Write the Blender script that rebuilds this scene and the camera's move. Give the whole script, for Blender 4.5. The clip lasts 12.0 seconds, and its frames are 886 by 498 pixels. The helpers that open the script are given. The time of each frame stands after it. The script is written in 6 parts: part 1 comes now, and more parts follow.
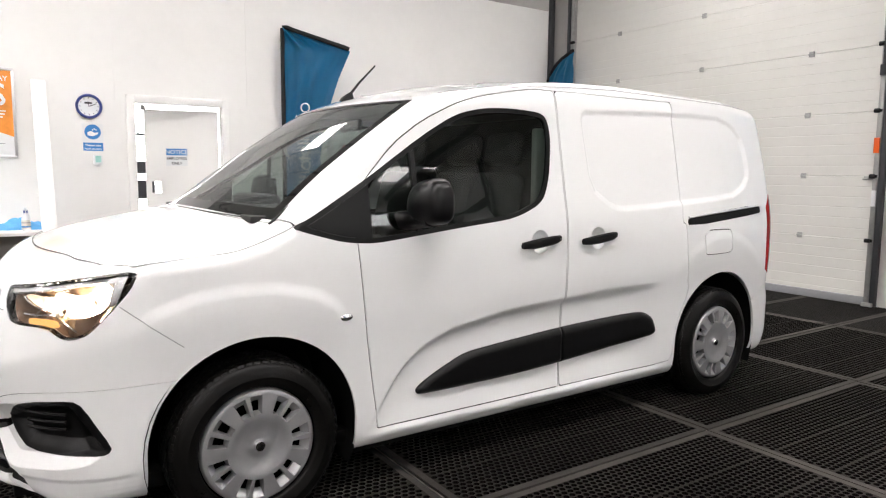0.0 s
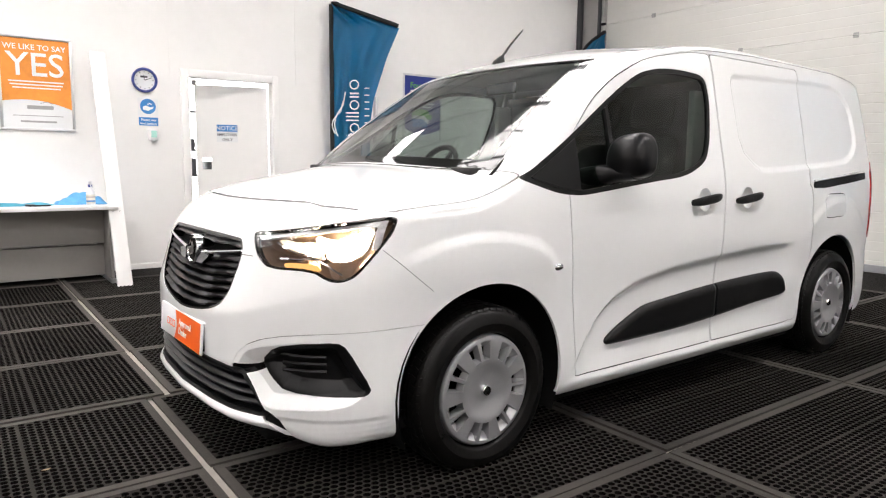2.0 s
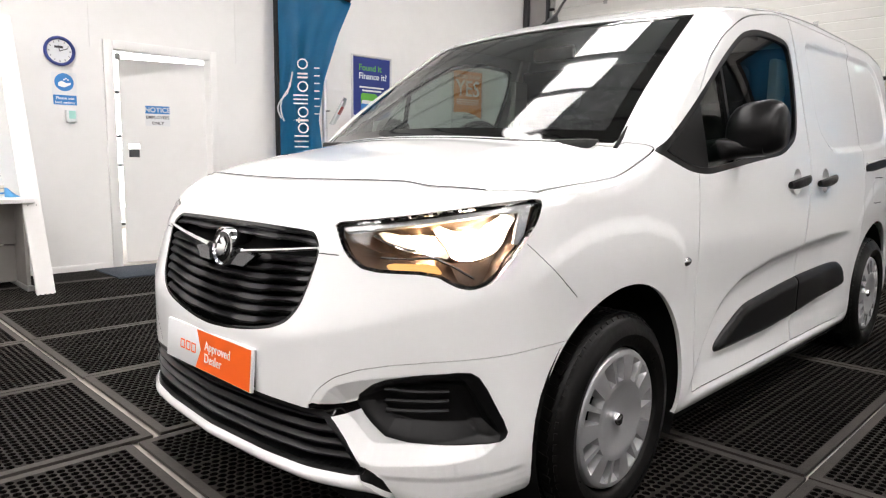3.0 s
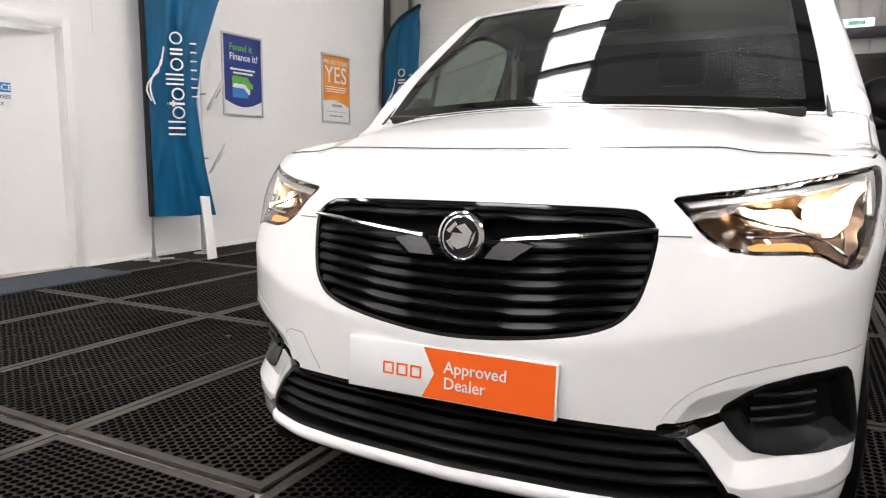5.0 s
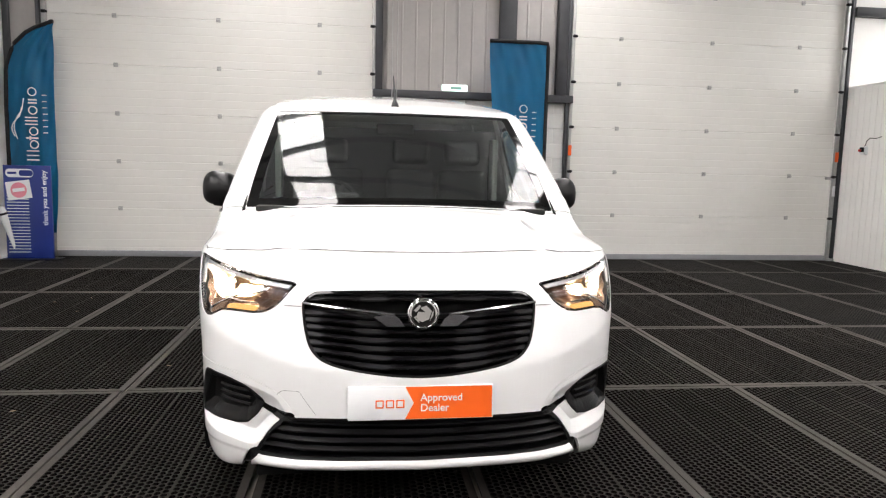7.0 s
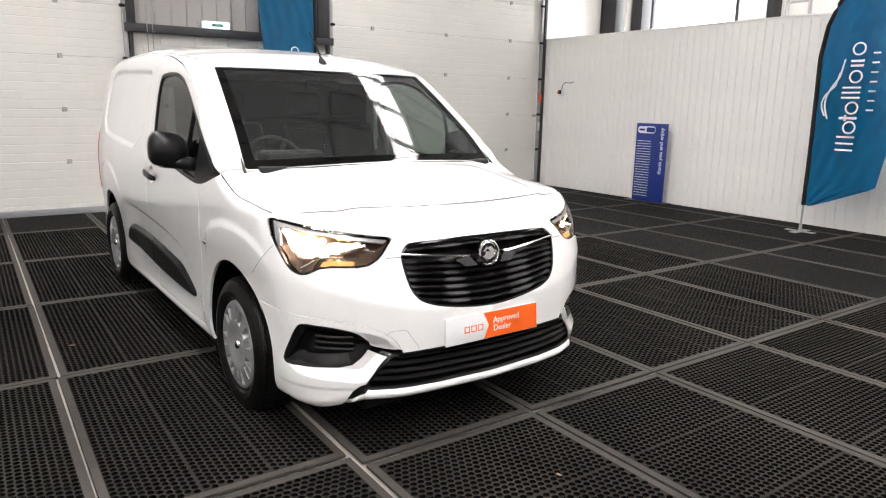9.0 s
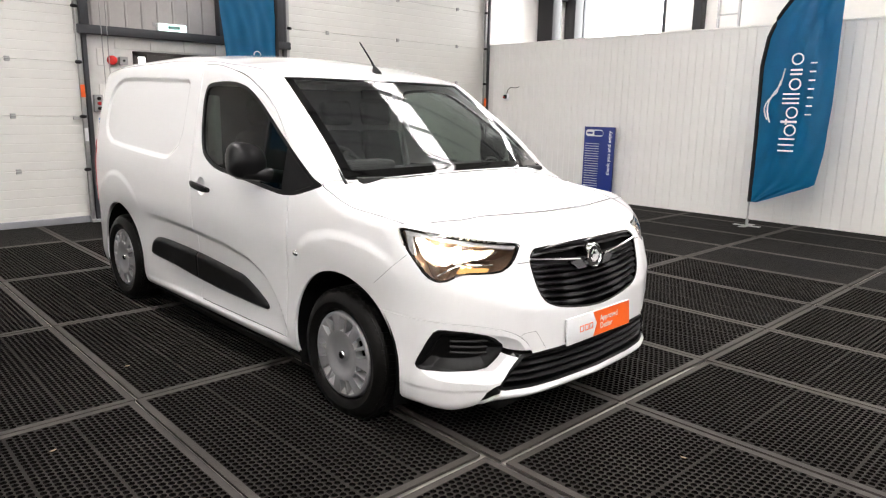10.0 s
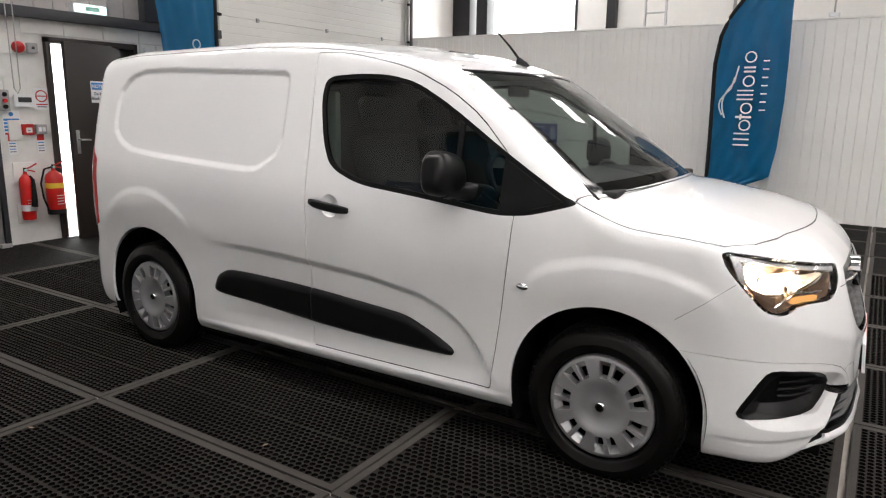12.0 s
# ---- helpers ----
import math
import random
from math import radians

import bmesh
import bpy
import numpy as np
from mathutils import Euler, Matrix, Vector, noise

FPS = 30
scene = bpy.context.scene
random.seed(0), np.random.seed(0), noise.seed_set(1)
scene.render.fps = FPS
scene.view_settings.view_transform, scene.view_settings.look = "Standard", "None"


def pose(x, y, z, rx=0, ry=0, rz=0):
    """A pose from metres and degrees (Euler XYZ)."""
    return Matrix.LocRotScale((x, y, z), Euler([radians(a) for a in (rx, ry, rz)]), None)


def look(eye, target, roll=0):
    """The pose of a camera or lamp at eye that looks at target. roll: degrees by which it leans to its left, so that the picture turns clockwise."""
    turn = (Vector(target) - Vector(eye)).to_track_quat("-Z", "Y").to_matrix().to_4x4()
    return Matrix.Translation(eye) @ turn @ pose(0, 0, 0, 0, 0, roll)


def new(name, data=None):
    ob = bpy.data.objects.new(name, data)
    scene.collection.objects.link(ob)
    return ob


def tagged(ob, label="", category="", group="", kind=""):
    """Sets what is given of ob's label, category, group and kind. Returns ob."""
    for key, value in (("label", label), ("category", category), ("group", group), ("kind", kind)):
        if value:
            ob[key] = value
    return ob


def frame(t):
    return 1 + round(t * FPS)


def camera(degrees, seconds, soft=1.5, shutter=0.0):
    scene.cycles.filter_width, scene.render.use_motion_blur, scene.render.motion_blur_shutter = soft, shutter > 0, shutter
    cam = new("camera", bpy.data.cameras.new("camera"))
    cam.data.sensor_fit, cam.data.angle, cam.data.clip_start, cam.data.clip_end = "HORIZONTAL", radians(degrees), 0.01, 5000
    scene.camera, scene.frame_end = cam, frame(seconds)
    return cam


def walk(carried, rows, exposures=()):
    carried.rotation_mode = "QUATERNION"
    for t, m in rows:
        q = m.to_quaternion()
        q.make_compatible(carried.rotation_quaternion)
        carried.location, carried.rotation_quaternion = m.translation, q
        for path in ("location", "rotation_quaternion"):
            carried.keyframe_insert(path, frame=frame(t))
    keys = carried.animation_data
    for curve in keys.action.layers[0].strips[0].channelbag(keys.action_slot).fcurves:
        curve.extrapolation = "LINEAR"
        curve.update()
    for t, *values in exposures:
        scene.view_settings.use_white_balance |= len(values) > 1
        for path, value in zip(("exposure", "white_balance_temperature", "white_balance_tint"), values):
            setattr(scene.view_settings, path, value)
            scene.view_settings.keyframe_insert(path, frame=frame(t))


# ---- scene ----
cam = camera(66.1, 12.0, 1.2)
PATH = [
    (0, (0.0, 0.005, 1.323), (1.1, 1.661, 1.099), 0.5),
    (0.5, (-0.331, -0.124, 1.274), (0.772, 1.529, 1.046), 0.5),
    (1, (-0.589, -0.175, 1.255), (0.508, 1.482, 1.027), 0.6),
    (1.5, (-0.72, 0.091, 1.221), (0.384, 1.741, 0.979), 0.4),
    (2, (-0.839, 0.478, 1.17), (0.333, 2.078, 0.917), 0.6),
    (2.5, (-0.959, 0.913, 1.149), (0.321, 2.428, 0.893), 0.6),
    (3, (-0.989, 1.37, 1.083), (0.402, 2.782, 0.82), 0.7),
    (3.5, (-1.076, 1.779, 1.014), (0.378, 3.127, 0.756), 0.7),
    (3.7, (-1.103, 1.934, 0.99), (0.371, 3.261, 0.734), 0.7),
    (5.3, (-1.585, 2.681, 1.002), (0.264, 3.397, 0.736), 0.6),
    (5.5, (-1.701, 2.747, 1.041), (0.2, 3.312, 0.779), 0.8),
    (6, (-2.058, 2.898, 1.181), (-0.098, 3.205, 0.929), 0.9),
    (6.5, (-2.329, 3.16, 1.302), (-0.347, 3.242, 1.053), 1.1),
    (7, (-2.464, 3.487, 1.35), (-0.493, 3.244, 1.109), 1.3),
    (7.5, (-2.619, 3.874, 1.396), (-0.726, 3.29, 1.123), 1.4),
    (7.7, (-2.634, 4.043, 1.408), (-0.77, 3.396, 1.083), 1.4),
    (9.3, (-2.227, 5.379, 1.477), (-0.687, 4.17, 1.069), 1.0),
    (9.5, (-2.125, 5.553, 1.489), (-0.622, 4.298, 1.083), 1.0),
    (10, (-1.843, 5.946, 1.481), (-0.422, 4.597, 1.079), 1.0),
    (10.5, (-1.458, 6.224, 1.479), (-0.105, 4.808, 1.073), 0.8),
    (11, (-1.044, 6.475, 1.468), (0.211, 4.971, 1.065), 0.8),
    (11.5, (-0.587, 6.615, 1.467), (0.523, 5.001, 1.063), 0.8),
    (12, (-0.067, 6.624, 1.471), (0.983, 4.971, 1.064), 0.8),
]
walk(cam, [(t, look(eye, target, roll)) for t, eye, target, roll in PATH],
     exposures=[(0.0, .95), (2.5, 1.0), (3.5, .94), (5.5, .79), (6.5, .98), (7.5, 1.0), (9.5, 1.05), (11.0, 1.05), (11.5, 1.07), (12.0, .50)])

# ---- light ----
world = bpy.data.worlds.new("world")
scene.world = world
world.use_nodes = True
world.node_tree.nodes["Background"].inputs[0].default_value = (0.9, 0.95, 1.0, 1)
world.node_tree.nodes["Background"].inputs[1].default_value = 0.6
SKYLIGHT, WINDOW_GLOW = 9.0, 6.0


# ---- materials ----
def mk(name, color, rough=.5, metal=0.0, var=.08, scale=6.0, bump=0.0, bscale=120.0, coat=0.0, spec=.5, rvar=.0, spread=.0, ground=False):
    """A plain surface with colour drift at two scales, uneven gloss and fine relief."""
    m = bpy.data.materials.new(name)
    m.use_nodes = True
    nt = m.node_tree
    b = nt.nodes["Principled BSDF"]
    b.inputs["Roughness"].default_value = rough
    b.inputs["Metallic"].default_value = metal
    b.inputs["Specular IOR Level"].default_value = spec
    b.inputs["Coat Weight"].default_value = coat
    b.inputs["Coat Roughness"].default_value = .03
    tc = nt.nodes.new("ShaderNodeTexCoord")
    n1 = nt.nodes.new("ShaderNodeTexNoise")
    n1.inputs["Scale"].default_value, n1.inputs["Detail"].default_value = scale, 6
    n2 = nt.nodes.new("ShaderNodeTexNoise")
    n2.inputs["Scale"].default_value, n2.inputs["Detail"].default_value = scale * 9, 3
    # pieces laid in repeats take their drift from the place they lie in
    where = nt.nodes.new("ShaderNodeNewGeometry").outputs["Position"] if ground else tc.outputs["Object"]
    nt.links.new(where, n1.inputs["Vector"])
    nt.links.new(where, n2.inputs["Vector"])
    add = nt.nodes.new("ShaderNodeMath")
    add.operation = "MULTIPLY_ADD"
    nt.links.new(n2.outputs[0], add.inputs[0])
    add.inputs[1].default_value = .4
    nt.links.new(n1.outputs[0], add.inputs[2])
    mr = nt.nodes.new("ShaderNodeMapRange")
    mr.inputs[1].default_value, mr.inputs[2].default_value = .4, 1.0
    mr.inputs[3].default_value, mr.inputs[4].default_value = 1 - var, 1 + var * .5
    nt.links.new(add.outputs[0], mr.inputs[0])
    mul = nt.nodes.new("ShaderNodeVectorMath")
    mul.operation = "SCALE"
    mul.inputs[0].default_value = color[:3]
    nt.links.new(mr.outputs[0], mul.inputs["Scale"])
    last = mul.outputs[0]
    if spread:
        oi = nt.nodes.new("ShaderNodeObjectInfo")
        m2 = nt.nodes.new("ShaderNodeMapRange")
        m2.inputs[3].default_value, m2.inputs[4].default_value = 1 - spread, 1 + spread
        nt.links.new(oi.outputs["Random"], m2.inputs[0])
        mu = nt.nodes.new("ShaderNodeVectorMath")
        mu.operation = "SCALE"
        nt.links.new(last, mu.inputs[0])
        nt.links.new(m2.outputs[0], mu.inputs["Scale"])
        last = mu.outputs[0]
    nt.links.new(last, b.inputs["Base Color"])
    if rvar:
        r2 = nt.nodes.new("ShaderNodeMapRange")
        r2.inputs[1].default_value, r2.inputs[2].default_value = .35, 1.0
        r2.inputs[3].default_value, r2.inputs[4].default_value = max(rough - rvar, 0), min(rough + rvar, 1)
        nt.links.new(add.outputs[0], r2.inputs[0])
        nt.links.new(r2.outputs[0], b.inputs["Roughness"])
    if bump:
        n3 = nt.nodes.new("ShaderNodeTexNoise")
        n3.inputs["Scale"].default_value, n3.inputs["Detail"].default_value = bscale, 4
        nt.links.new(tc.outputs["Object"], n3.inputs["Vector"])
        bp = nt.nodes.new("ShaderNodeBump")
        bp.inputs["Strength"].default_value, bp.inputs["Distance"].default_value = bump, .004
        nt.links.new(n3.outputs[0], bp.inputs["Height"])
        nt.links.new(bp.outputs[0], b.inputs["Normal"])
    return m


def glow(name, color, strength):
    m = bpy.data.materials.new(name)
    m.use_nodes = True
    nt = m.node_tree
    nt.nodes.remove(nt.nodes["Principled BSDF"])
    e = nt.nodes.new("ShaderNodeEmission")
    e.inputs[0].default_value, e.inputs[1].default_value = (*color, 1), strength
    nt.links.new(e.outputs[0], nt.nodes["Material Output"].inputs[0])
    return m


def pane(name, tint, ior=1.5, rough=0.0, drops=False):
    """Thin sheet of glass: tinted clear with a mirror gloss by Fresnel."""
    m = bpy.data.materials.new(name)
    m.use_nodes = True
    nt = m.node_tree
    nt.nodes.remove(nt.nodes["Principled BSDF"])
    t = nt.nodes.new("ShaderNodeBsdfTransparent")
    t.inputs[0].default_value = (*tint, 1)
    g = nt.nodes.new("ShaderNodeBsdfGlossy")
    g.inputs["Roughness"].default_value = rough
    lw = nt.nodes.new("ShaderNodeLayerWeight")
    lw.inputs[0].default_value = .5
    pw = nt.nodes.new("ShaderNodeMath")
    pw.operation, pw.inputs[1].default_value = "POWER", 5
    nt.links.new(lw.outputs["Facing"], pw.inputs[0])
    f = nt.nodes.new("ShaderNodeMath")
    f.operation, f.inputs[1].default_value, f.inputs[2].default_value = "MULTIPLY_ADD", .85, 1.1 * ((ior - 1) / (ior + 1)) ** 2
    nt.links.new(pw.outputs[0], f.inputs[0])
    mx = nt.nodes.new("ShaderNodeMixShader")
    nt.links.new(f.outputs[0], mx.inputs[0])
    nt.links.new(t.outputs[0], mx.inputs[1])
    nt.links.new(g.outputs[0], mx.inputs[2])
    out = mx.outputs[0]
    if drops:
        # water drops: glints painted as small grey specks in patches
        tc = nt.nodes.new("ShaderNodeTexCoord")
        vo = nt.nodes.new("ShaderNodeTexVoronoi")
        vo.inputs["Scale"].default_value = 240
        nz = nt.nodes.new("ShaderNodeTexNoise")
        nz.inputs["Scale"].default_value, nz.inputs["Detail"].default_value = 2.3, 3
        nt.links.new(tc.outputs["Object"], vo.inputs["Vector"])
        nt.links.new(tc.outputs["Object"], nz.inputs["Vector"])
        th = nt.nodes.new("ShaderNodeMapRange")
        th.inputs[1].default_value, th.inputs[2].default_value = .48, .75
        th.inputs[3].default_value, th.inputs[4].default_value = 0, .34
        nt.links.new(nz.outputs[0], th.inputs[0])
        ls = nt.nodes.new("ShaderNodeMath")
        ls.operation = "LESS_THAN"
        nt.links.new(vo.outputs["Distance"], ls.inputs[0])
        nt.links.new(th.outputs[0], ls.inputs[1])
        sc = nt.nodes.new("ShaderNodeMath")
        sc.operation = "MULTIPLY_ADD"
        nt.links.new(ls.outputs[0], sc.inputs[0])
        # the second value paints a faint even haze over the whole glass
        sc.inputs[1].default_value, sc.inputs[2].default_value = .12, .014
        df = nt.nodes.new("ShaderNodeBsdfDiffuse")
        df.inputs[0].default_value = (.75, .78, .78, 1)
        m2 = nt.nodes.new("ShaderNodeMixShader")
        nt.links.new(sc.outputs[0], m2.inputs[0])
        nt.links.new(out, m2.inputs[1])
        nt.links.new(df.outputs[0], m2.inputs[2])
        out = m2.outputs[0]
    nt.links.new(out, nt.nodes["Material Output"].inputs[0])
    return m


PAINT = mk("white_car_paint", (.80, .80, .80), .28, 0, .015, 2, coat=1.0)
PAINT.node_tree.nodes["Principled BSDF"].inputs["Coat IOR"].default_value = 1.5
BLACKPL = mk("black_grained_plastic", (.005, .005, .0053), .36, 0, .2, 30, bump=.12, bscale=600, spec=.20)
GLOSSBLK = mk("gloss_black", (.004, .004, .004), .05, 0, .1, 10, spec=.4)
MIRRPL = mk("satin_black_plastic", (.005, .005, .0055), .30, 0, .2, 30, bump=.04, spec=.28)
RUBBER = mk("tyre_rubber", (.0048, .0045, .0042), .38, 0, .35, 14, bump=.2, bscale=70, rvar=.18, spec=.14)
CHROME = mk("chrome", (.75, .75, .76), .08, 1.0, .05, 20)
SILVER = mk("silver_wheel_paint", (.36, .36, .365), .36, .55, .08, 8)
LINING = mk("pale_headlining", (.45, .45, .43), .8, 0, .05, 8)
DARKIN = mk("dark_interior", (.006, .006, .0065), .7, 0, .2, 20, bump=.1)
GREYIN = mk("grey_interior", (.022, .023, .023), .7, 0, .1, 10)
UNDER = mk("underbody_black", (.004, .004, .004), .8, 0, .3, 12, spec=.1)
GLASS = pane("tinted_glass", (.62, .72, .68))
SIDEGLASS = pane("side_glass", (.30, .36, .33), 1.5)
SCREEN = pane("windscreen_glass", (.84, .88, .86), 1.55, drops=True)
LENS = pane("lamp_lens", (.95, .95, .95), 1.4)
LAMPDARK = mk("lamp_housing_brown_chrome", (.19, .125, .085), .32, .7, .3, 25)
REFLECT = mk("lamp_reflector", (.84, .76, .66), .38, .6, .40, 45, bump=.5, bscale=260)
STRIP_CHROME = mk("ribbed_clear_chrome", (.50, .50, .51), .34, .85, .35, 90)
BULB = glow("headlamp_bulb", (1.0, .82, .62), 660)
POSLAMP = glow("position_lamp", (1.0, .74, .46), 130)
AMBER = glow("indicator_amber", (1.0, .50, .16), .70)
REDLENS = mk("red_lens", (.35, .01, .01), .15, 0, .2, 30)
WALLW = mk("white_painted_board", (.80, .79, .775), .62, 0, .045, 1.2, bump=.05, bscale=60)
WALLC = mk("white_cladding", (.82, .81, .785), .30, 0, .05, 1.5, bump=.02)
BLOCKW = mk("white_painted_block", (.74, .73, .70), .6, 0, .08, 5, bump=.35, bscale=70, spread=.03)
CONC = mk("concrete_floor", (.42, .385, .34), .8, 0, .3, 2, bump=.2, bscale=40)
MATR = mk("black_rubber_matting", (.0275, .0250, .0226), .72, 0, .75, 1.1, bump=.25, bscale=160, rvar=.14, spread=.12, spec=.04, ground=True)
# hole walls and bottoms: their shade is put into a near-black colour
MATPIT = mk("matting_pit_shade", (.0045, .0040, .0036), .9, 0, .4, 8, spec=.05)
MATEDGE = mk("worn_rubber_edge", (.060, .054, .049), .68, 0, .55, 1.6, bump=.3, bscale=120, rvar=.1, spread=.12, spec=.15, ground=True)
DOORP = mk("white_sectional_panel", (.70, .69, .655), .42, 0, .05, 1.5, bump=.06, bscale=300)
STEELG = mk("galvanised_steel", (.42, .42, .41), .42, .7, .2, 12)
COLST = mk("black_painted_steel", (.012, .012, .014), .45, 0, .2, 6)
DARKST = mk("dark_grey_steel", (.045, .047, .052), .5, .2, .2, 6)
GREYPAN = mk("grey_metal_cladding", (.42, .40, .385), .5, .1, .12, 2)
GREYBAND = mk("grey_door_seal", (.26, .265, .28), .5, 0, .12, 4)
BLUEF = mk("teal_blue_flag_fabric", (.004, .175, .36), .36, 0, .12, 5, bump=.1, bscale=500)
BLACKF = mk("black_flag_sleeve", (.004, .004, .0045), .8, 0, .2, 20)
WHITEP = mk("white_print", (.78, .80, .80), .55, 0, .03, 10)
NAVY = mk("navy_print", (.012, .030, .20), .4, 0, .06, 5)
SIGNBLUE = mk("sign_blue", (.03, .20, .52), .4, 0, .06, 8)
ORANGE = mk("orange_print", (.84, .29, .04), .45, 0, .30, 2.2)
ORANGEP = mk("orange_plate", (.90, .13, .012), .4, 0, .03, 5)
PLATEW = mk("plate_white", (.74, .75, .76), .4, 0, .04, 5)
GREENP = mk("green_print", (.12, .42, .05), .45, 0, .08, 8)
TEALP = mk("teal_print", (.35, .65, .58), .45, 0, .08, 8)
ALU = mk("aluminium_frame", (.62, .62, .63), .32, .85, .06, 15)
WOODDK = mk("dark_brown_door", (.018, .013, .010), .42, 0, .25, 5)
REDP = mk("red_enamel", (.50, .012, .010), .28, 0, .1, 12)
YELLOWP = mk("yellow_print", (.75, .55, .05), .5, 0, .05, 9)
GREYPL = mk("grey_plastic", (.35, .35, .35), .5, 0, .1, 15)
DARKTXT = mk("dark_print", (.03, .03, .035), .55, 0, .05, 10)
DESKW = mk("white_laminate", (.78, .77, .76), .4, 0, .04, 3)
DESKG = mk("grey_panel_board", (.27, .255, .24), .6, 0, .1, 3)
CLOTH = mk("blue_microfibre_cloth", (.12, .38, .70), .95, 0, .2, 20, bump=.4, bscale=150)
ROOFM = mk("pale_roof_liner", (.42, .42, .41), .6, .1, .15, 2)
DAYLIGHT = glow("rooflight_daylight", (1.0, .952, .938), SKYLIGHT)
LAMPGLOW = glow("batten_lamp_light", (1.0, .97, .94), 22)
WINLIGHT = glow("window_daylight", (1.0, 1.0, 1.0), WINDOW_GLOW)
EXITG = glow("exit_sign_glow", (.75, 1.0, .93), 1.6)
LEAF = mk("dry_leaf", (.24, .17, .11), .8, 0, .3, 40)


# ---- builders ----
def mesh_of(bm, name, smooth=True, angle=35):
    me = bpy.data.meshes.new(name)
    bmesh.ops.recalc_face_normals(bm, faces=bm.faces)
    bm.to_mesh(me)
    bm.free()
    if smooth:
        me.shade_smooth()
        me.set_sharp_from_angle(angle=radians(angle))
    return me


def part(name, bm, material, parent=None, label="", m=None, smooth=True, angle=35):
    ob = new(name, mesh_of(bm, name, smooth, angle))
    ob.data.materials.append(material)
    if parent:
        ob.parent = parent
    if m is not None:
        ob.matrix_basis = m
    if label:
        ob["label"] = label
    return ob


def box(sx, sy, sz, bevel=.004, at=(0, 0, 0), seg=2, bm=None):
    """A bevelled block; z runs up from at."""
    b = bmesh.new()
    bmesh.ops.create_cube(b, size=1, matrix=Matrix.Translation((at[0], at[1], at[2] + sz / 2)) @ Matrix.Diagonal((sx, sy, sz, 1)))
    if bevel:
        bmesh.ops.bevel(b, geom=b.edges[:], offset=min(bevel, .45 * min(sx, sy, sz)), segments=seg, affect="EDGES", profile=.5)
    if bm is None:
        return b
    return add_bm(bm, b)


def add_bm(bm, other, m=None):
    me = bpy.data.meshes.new("tmp")
    other.to_mesh(me)
    other.free()
    if m is not None:
        me.transform(m)
    bm.from_mesh(me)
    bpy.data.meshes.remove(me)
    return bm


def cyl(r, h, seg=24, r2=None, bevel=0.0, m=None, bm=None):
    """A cylinder or cone along z from 0 to h."""
    b = bmesh.new()
    bmesh.ops.create_cone(b, cap_ends=True, segments=seg, radius1=r, radius2=r if r2 is None else r2, depth=h, matrix=Matrix.Translation((0, 0, h / 2)))
    if bevel:
        ed = [e for e in b.edges if abs(e.verts[0].co.z - e.verts[1].co.z) < 1e-6]
        bmesh.ops.bevel(b, geom=ed, offset=bevel, segments=2, affect="EDGES", profile=.5)
    if m is not None:
        b.transform(m)
    return b if bm is None else add_bm(bm, b)


def lathe(profile, seg=48, bm=None, m=None):
    """A solid of revolution about z from (r, z) pairs."""
    b = bmesh.new()
    rings = []
    for r, z in profile:
        rings.append([b.verts.new((r * math.cos(2 * math.pi * i / seg), r * math.sin(2 * math.pi * i / seg), z)) for i in range(seg)])
    for a, c in zip(rings, rings[1:]):
        for i in range(seg):
            j = (i + 1) % seg
            b.faces.new((a[i], a[j], c[j], c[i]))
    if m is not None:
        b.transform(m)
    return b if bm is None else add_bm(bm, b)


def tube(points, r, seg=10, bm=None, cap=True):
    """A round bar along a line of points; r may be one number or one for each point."""
    b = bmesh.new()
    pts = [Vector(p) for p in points]
    rs = r if isinstance(r, (list, tuple)) else [r] * len(pts)
    rings = []
    for i, p in enumerate(pts):
        d = (pts[min(i + 1, len(pts) - 1)] - pts[max(i - 1, 0)]).normalized()
        u = d.cross(Vector((0, 0, 1)) if abs(d.z) < .9 else Vector((1, 0, 0))).normalized()
        v = d.cross(u)
        rings.append([b.verts.new(p + (u * math.cos(2 * math.pi * k / seg) + v * math.sin(2 * math.pi * k / seg)) * rs[i]) for k in range(seg)])
    for a, c in zip(rings, rings[1:]):
        for k in range(seg):
            b.faces.new((a[k], a[(k + 1) % seg], c[(k + 1) % seg], c[k]))
    if cap:
        b.faces.new(rings[0][::-1])
        b.faces.new(rings[-1])
    return b if bm is None else add_bm(bm, b)


def plate(outline, thick, bevel=0.0, bm=None, m=None):
    """A flat plate in the xy plane from z = 0 to thick."""
    b = bmesh.new()
    vs = [b.verts.new((x, y, 0)) for x, y in outline]
    f = b.faces.new(vs)
    ex = bmesh.ops.extrude_face_region(b, geom=[f])
    bmesh.ops.translate(b, vec=(0, 0, thick), verts=[v for v in ex["geom"] if isinstance(v, bmesh.types.BMVert)])
    if bevel:
        bmesh.ops.bevel(b, geom=[e for e in b.edges if e.verts[0].co.z > thick / 2 and e.verts[1].co.z > thick / 2], offset=bevel, segments=2, affect="EDGES")
    bmesh.ops.recalc_face_normals(b, faces=b.faces)
    if m is not None:
        b.transform(m)
    return b if bm is None else add_bm(bm, b)


def rrect(w, h, r, n=5, cx=0.0, cy=0.0):
    out = []
    for qx, qy, a0 in ((1, 1, 0), (-1, 1, 90), (-1, -1, 180), (1, -1, 270)):
        for i in range(n + 1):
            a = radians(a0 + 90 * i / n)
            out.append((cx + qx * (w / 2 - r) + r * math.cos(a), cy + qy * (h / 2 - r) + r * math.sin(a)))
    return out


def ring_pts(r, n=32, cx=0.0, cy=0.0):
    return [(cx + r * math.cos(2 * math.pi * i / n), cy + r * math.sin(2 * math.pi * i / n)) for i in range(n)]


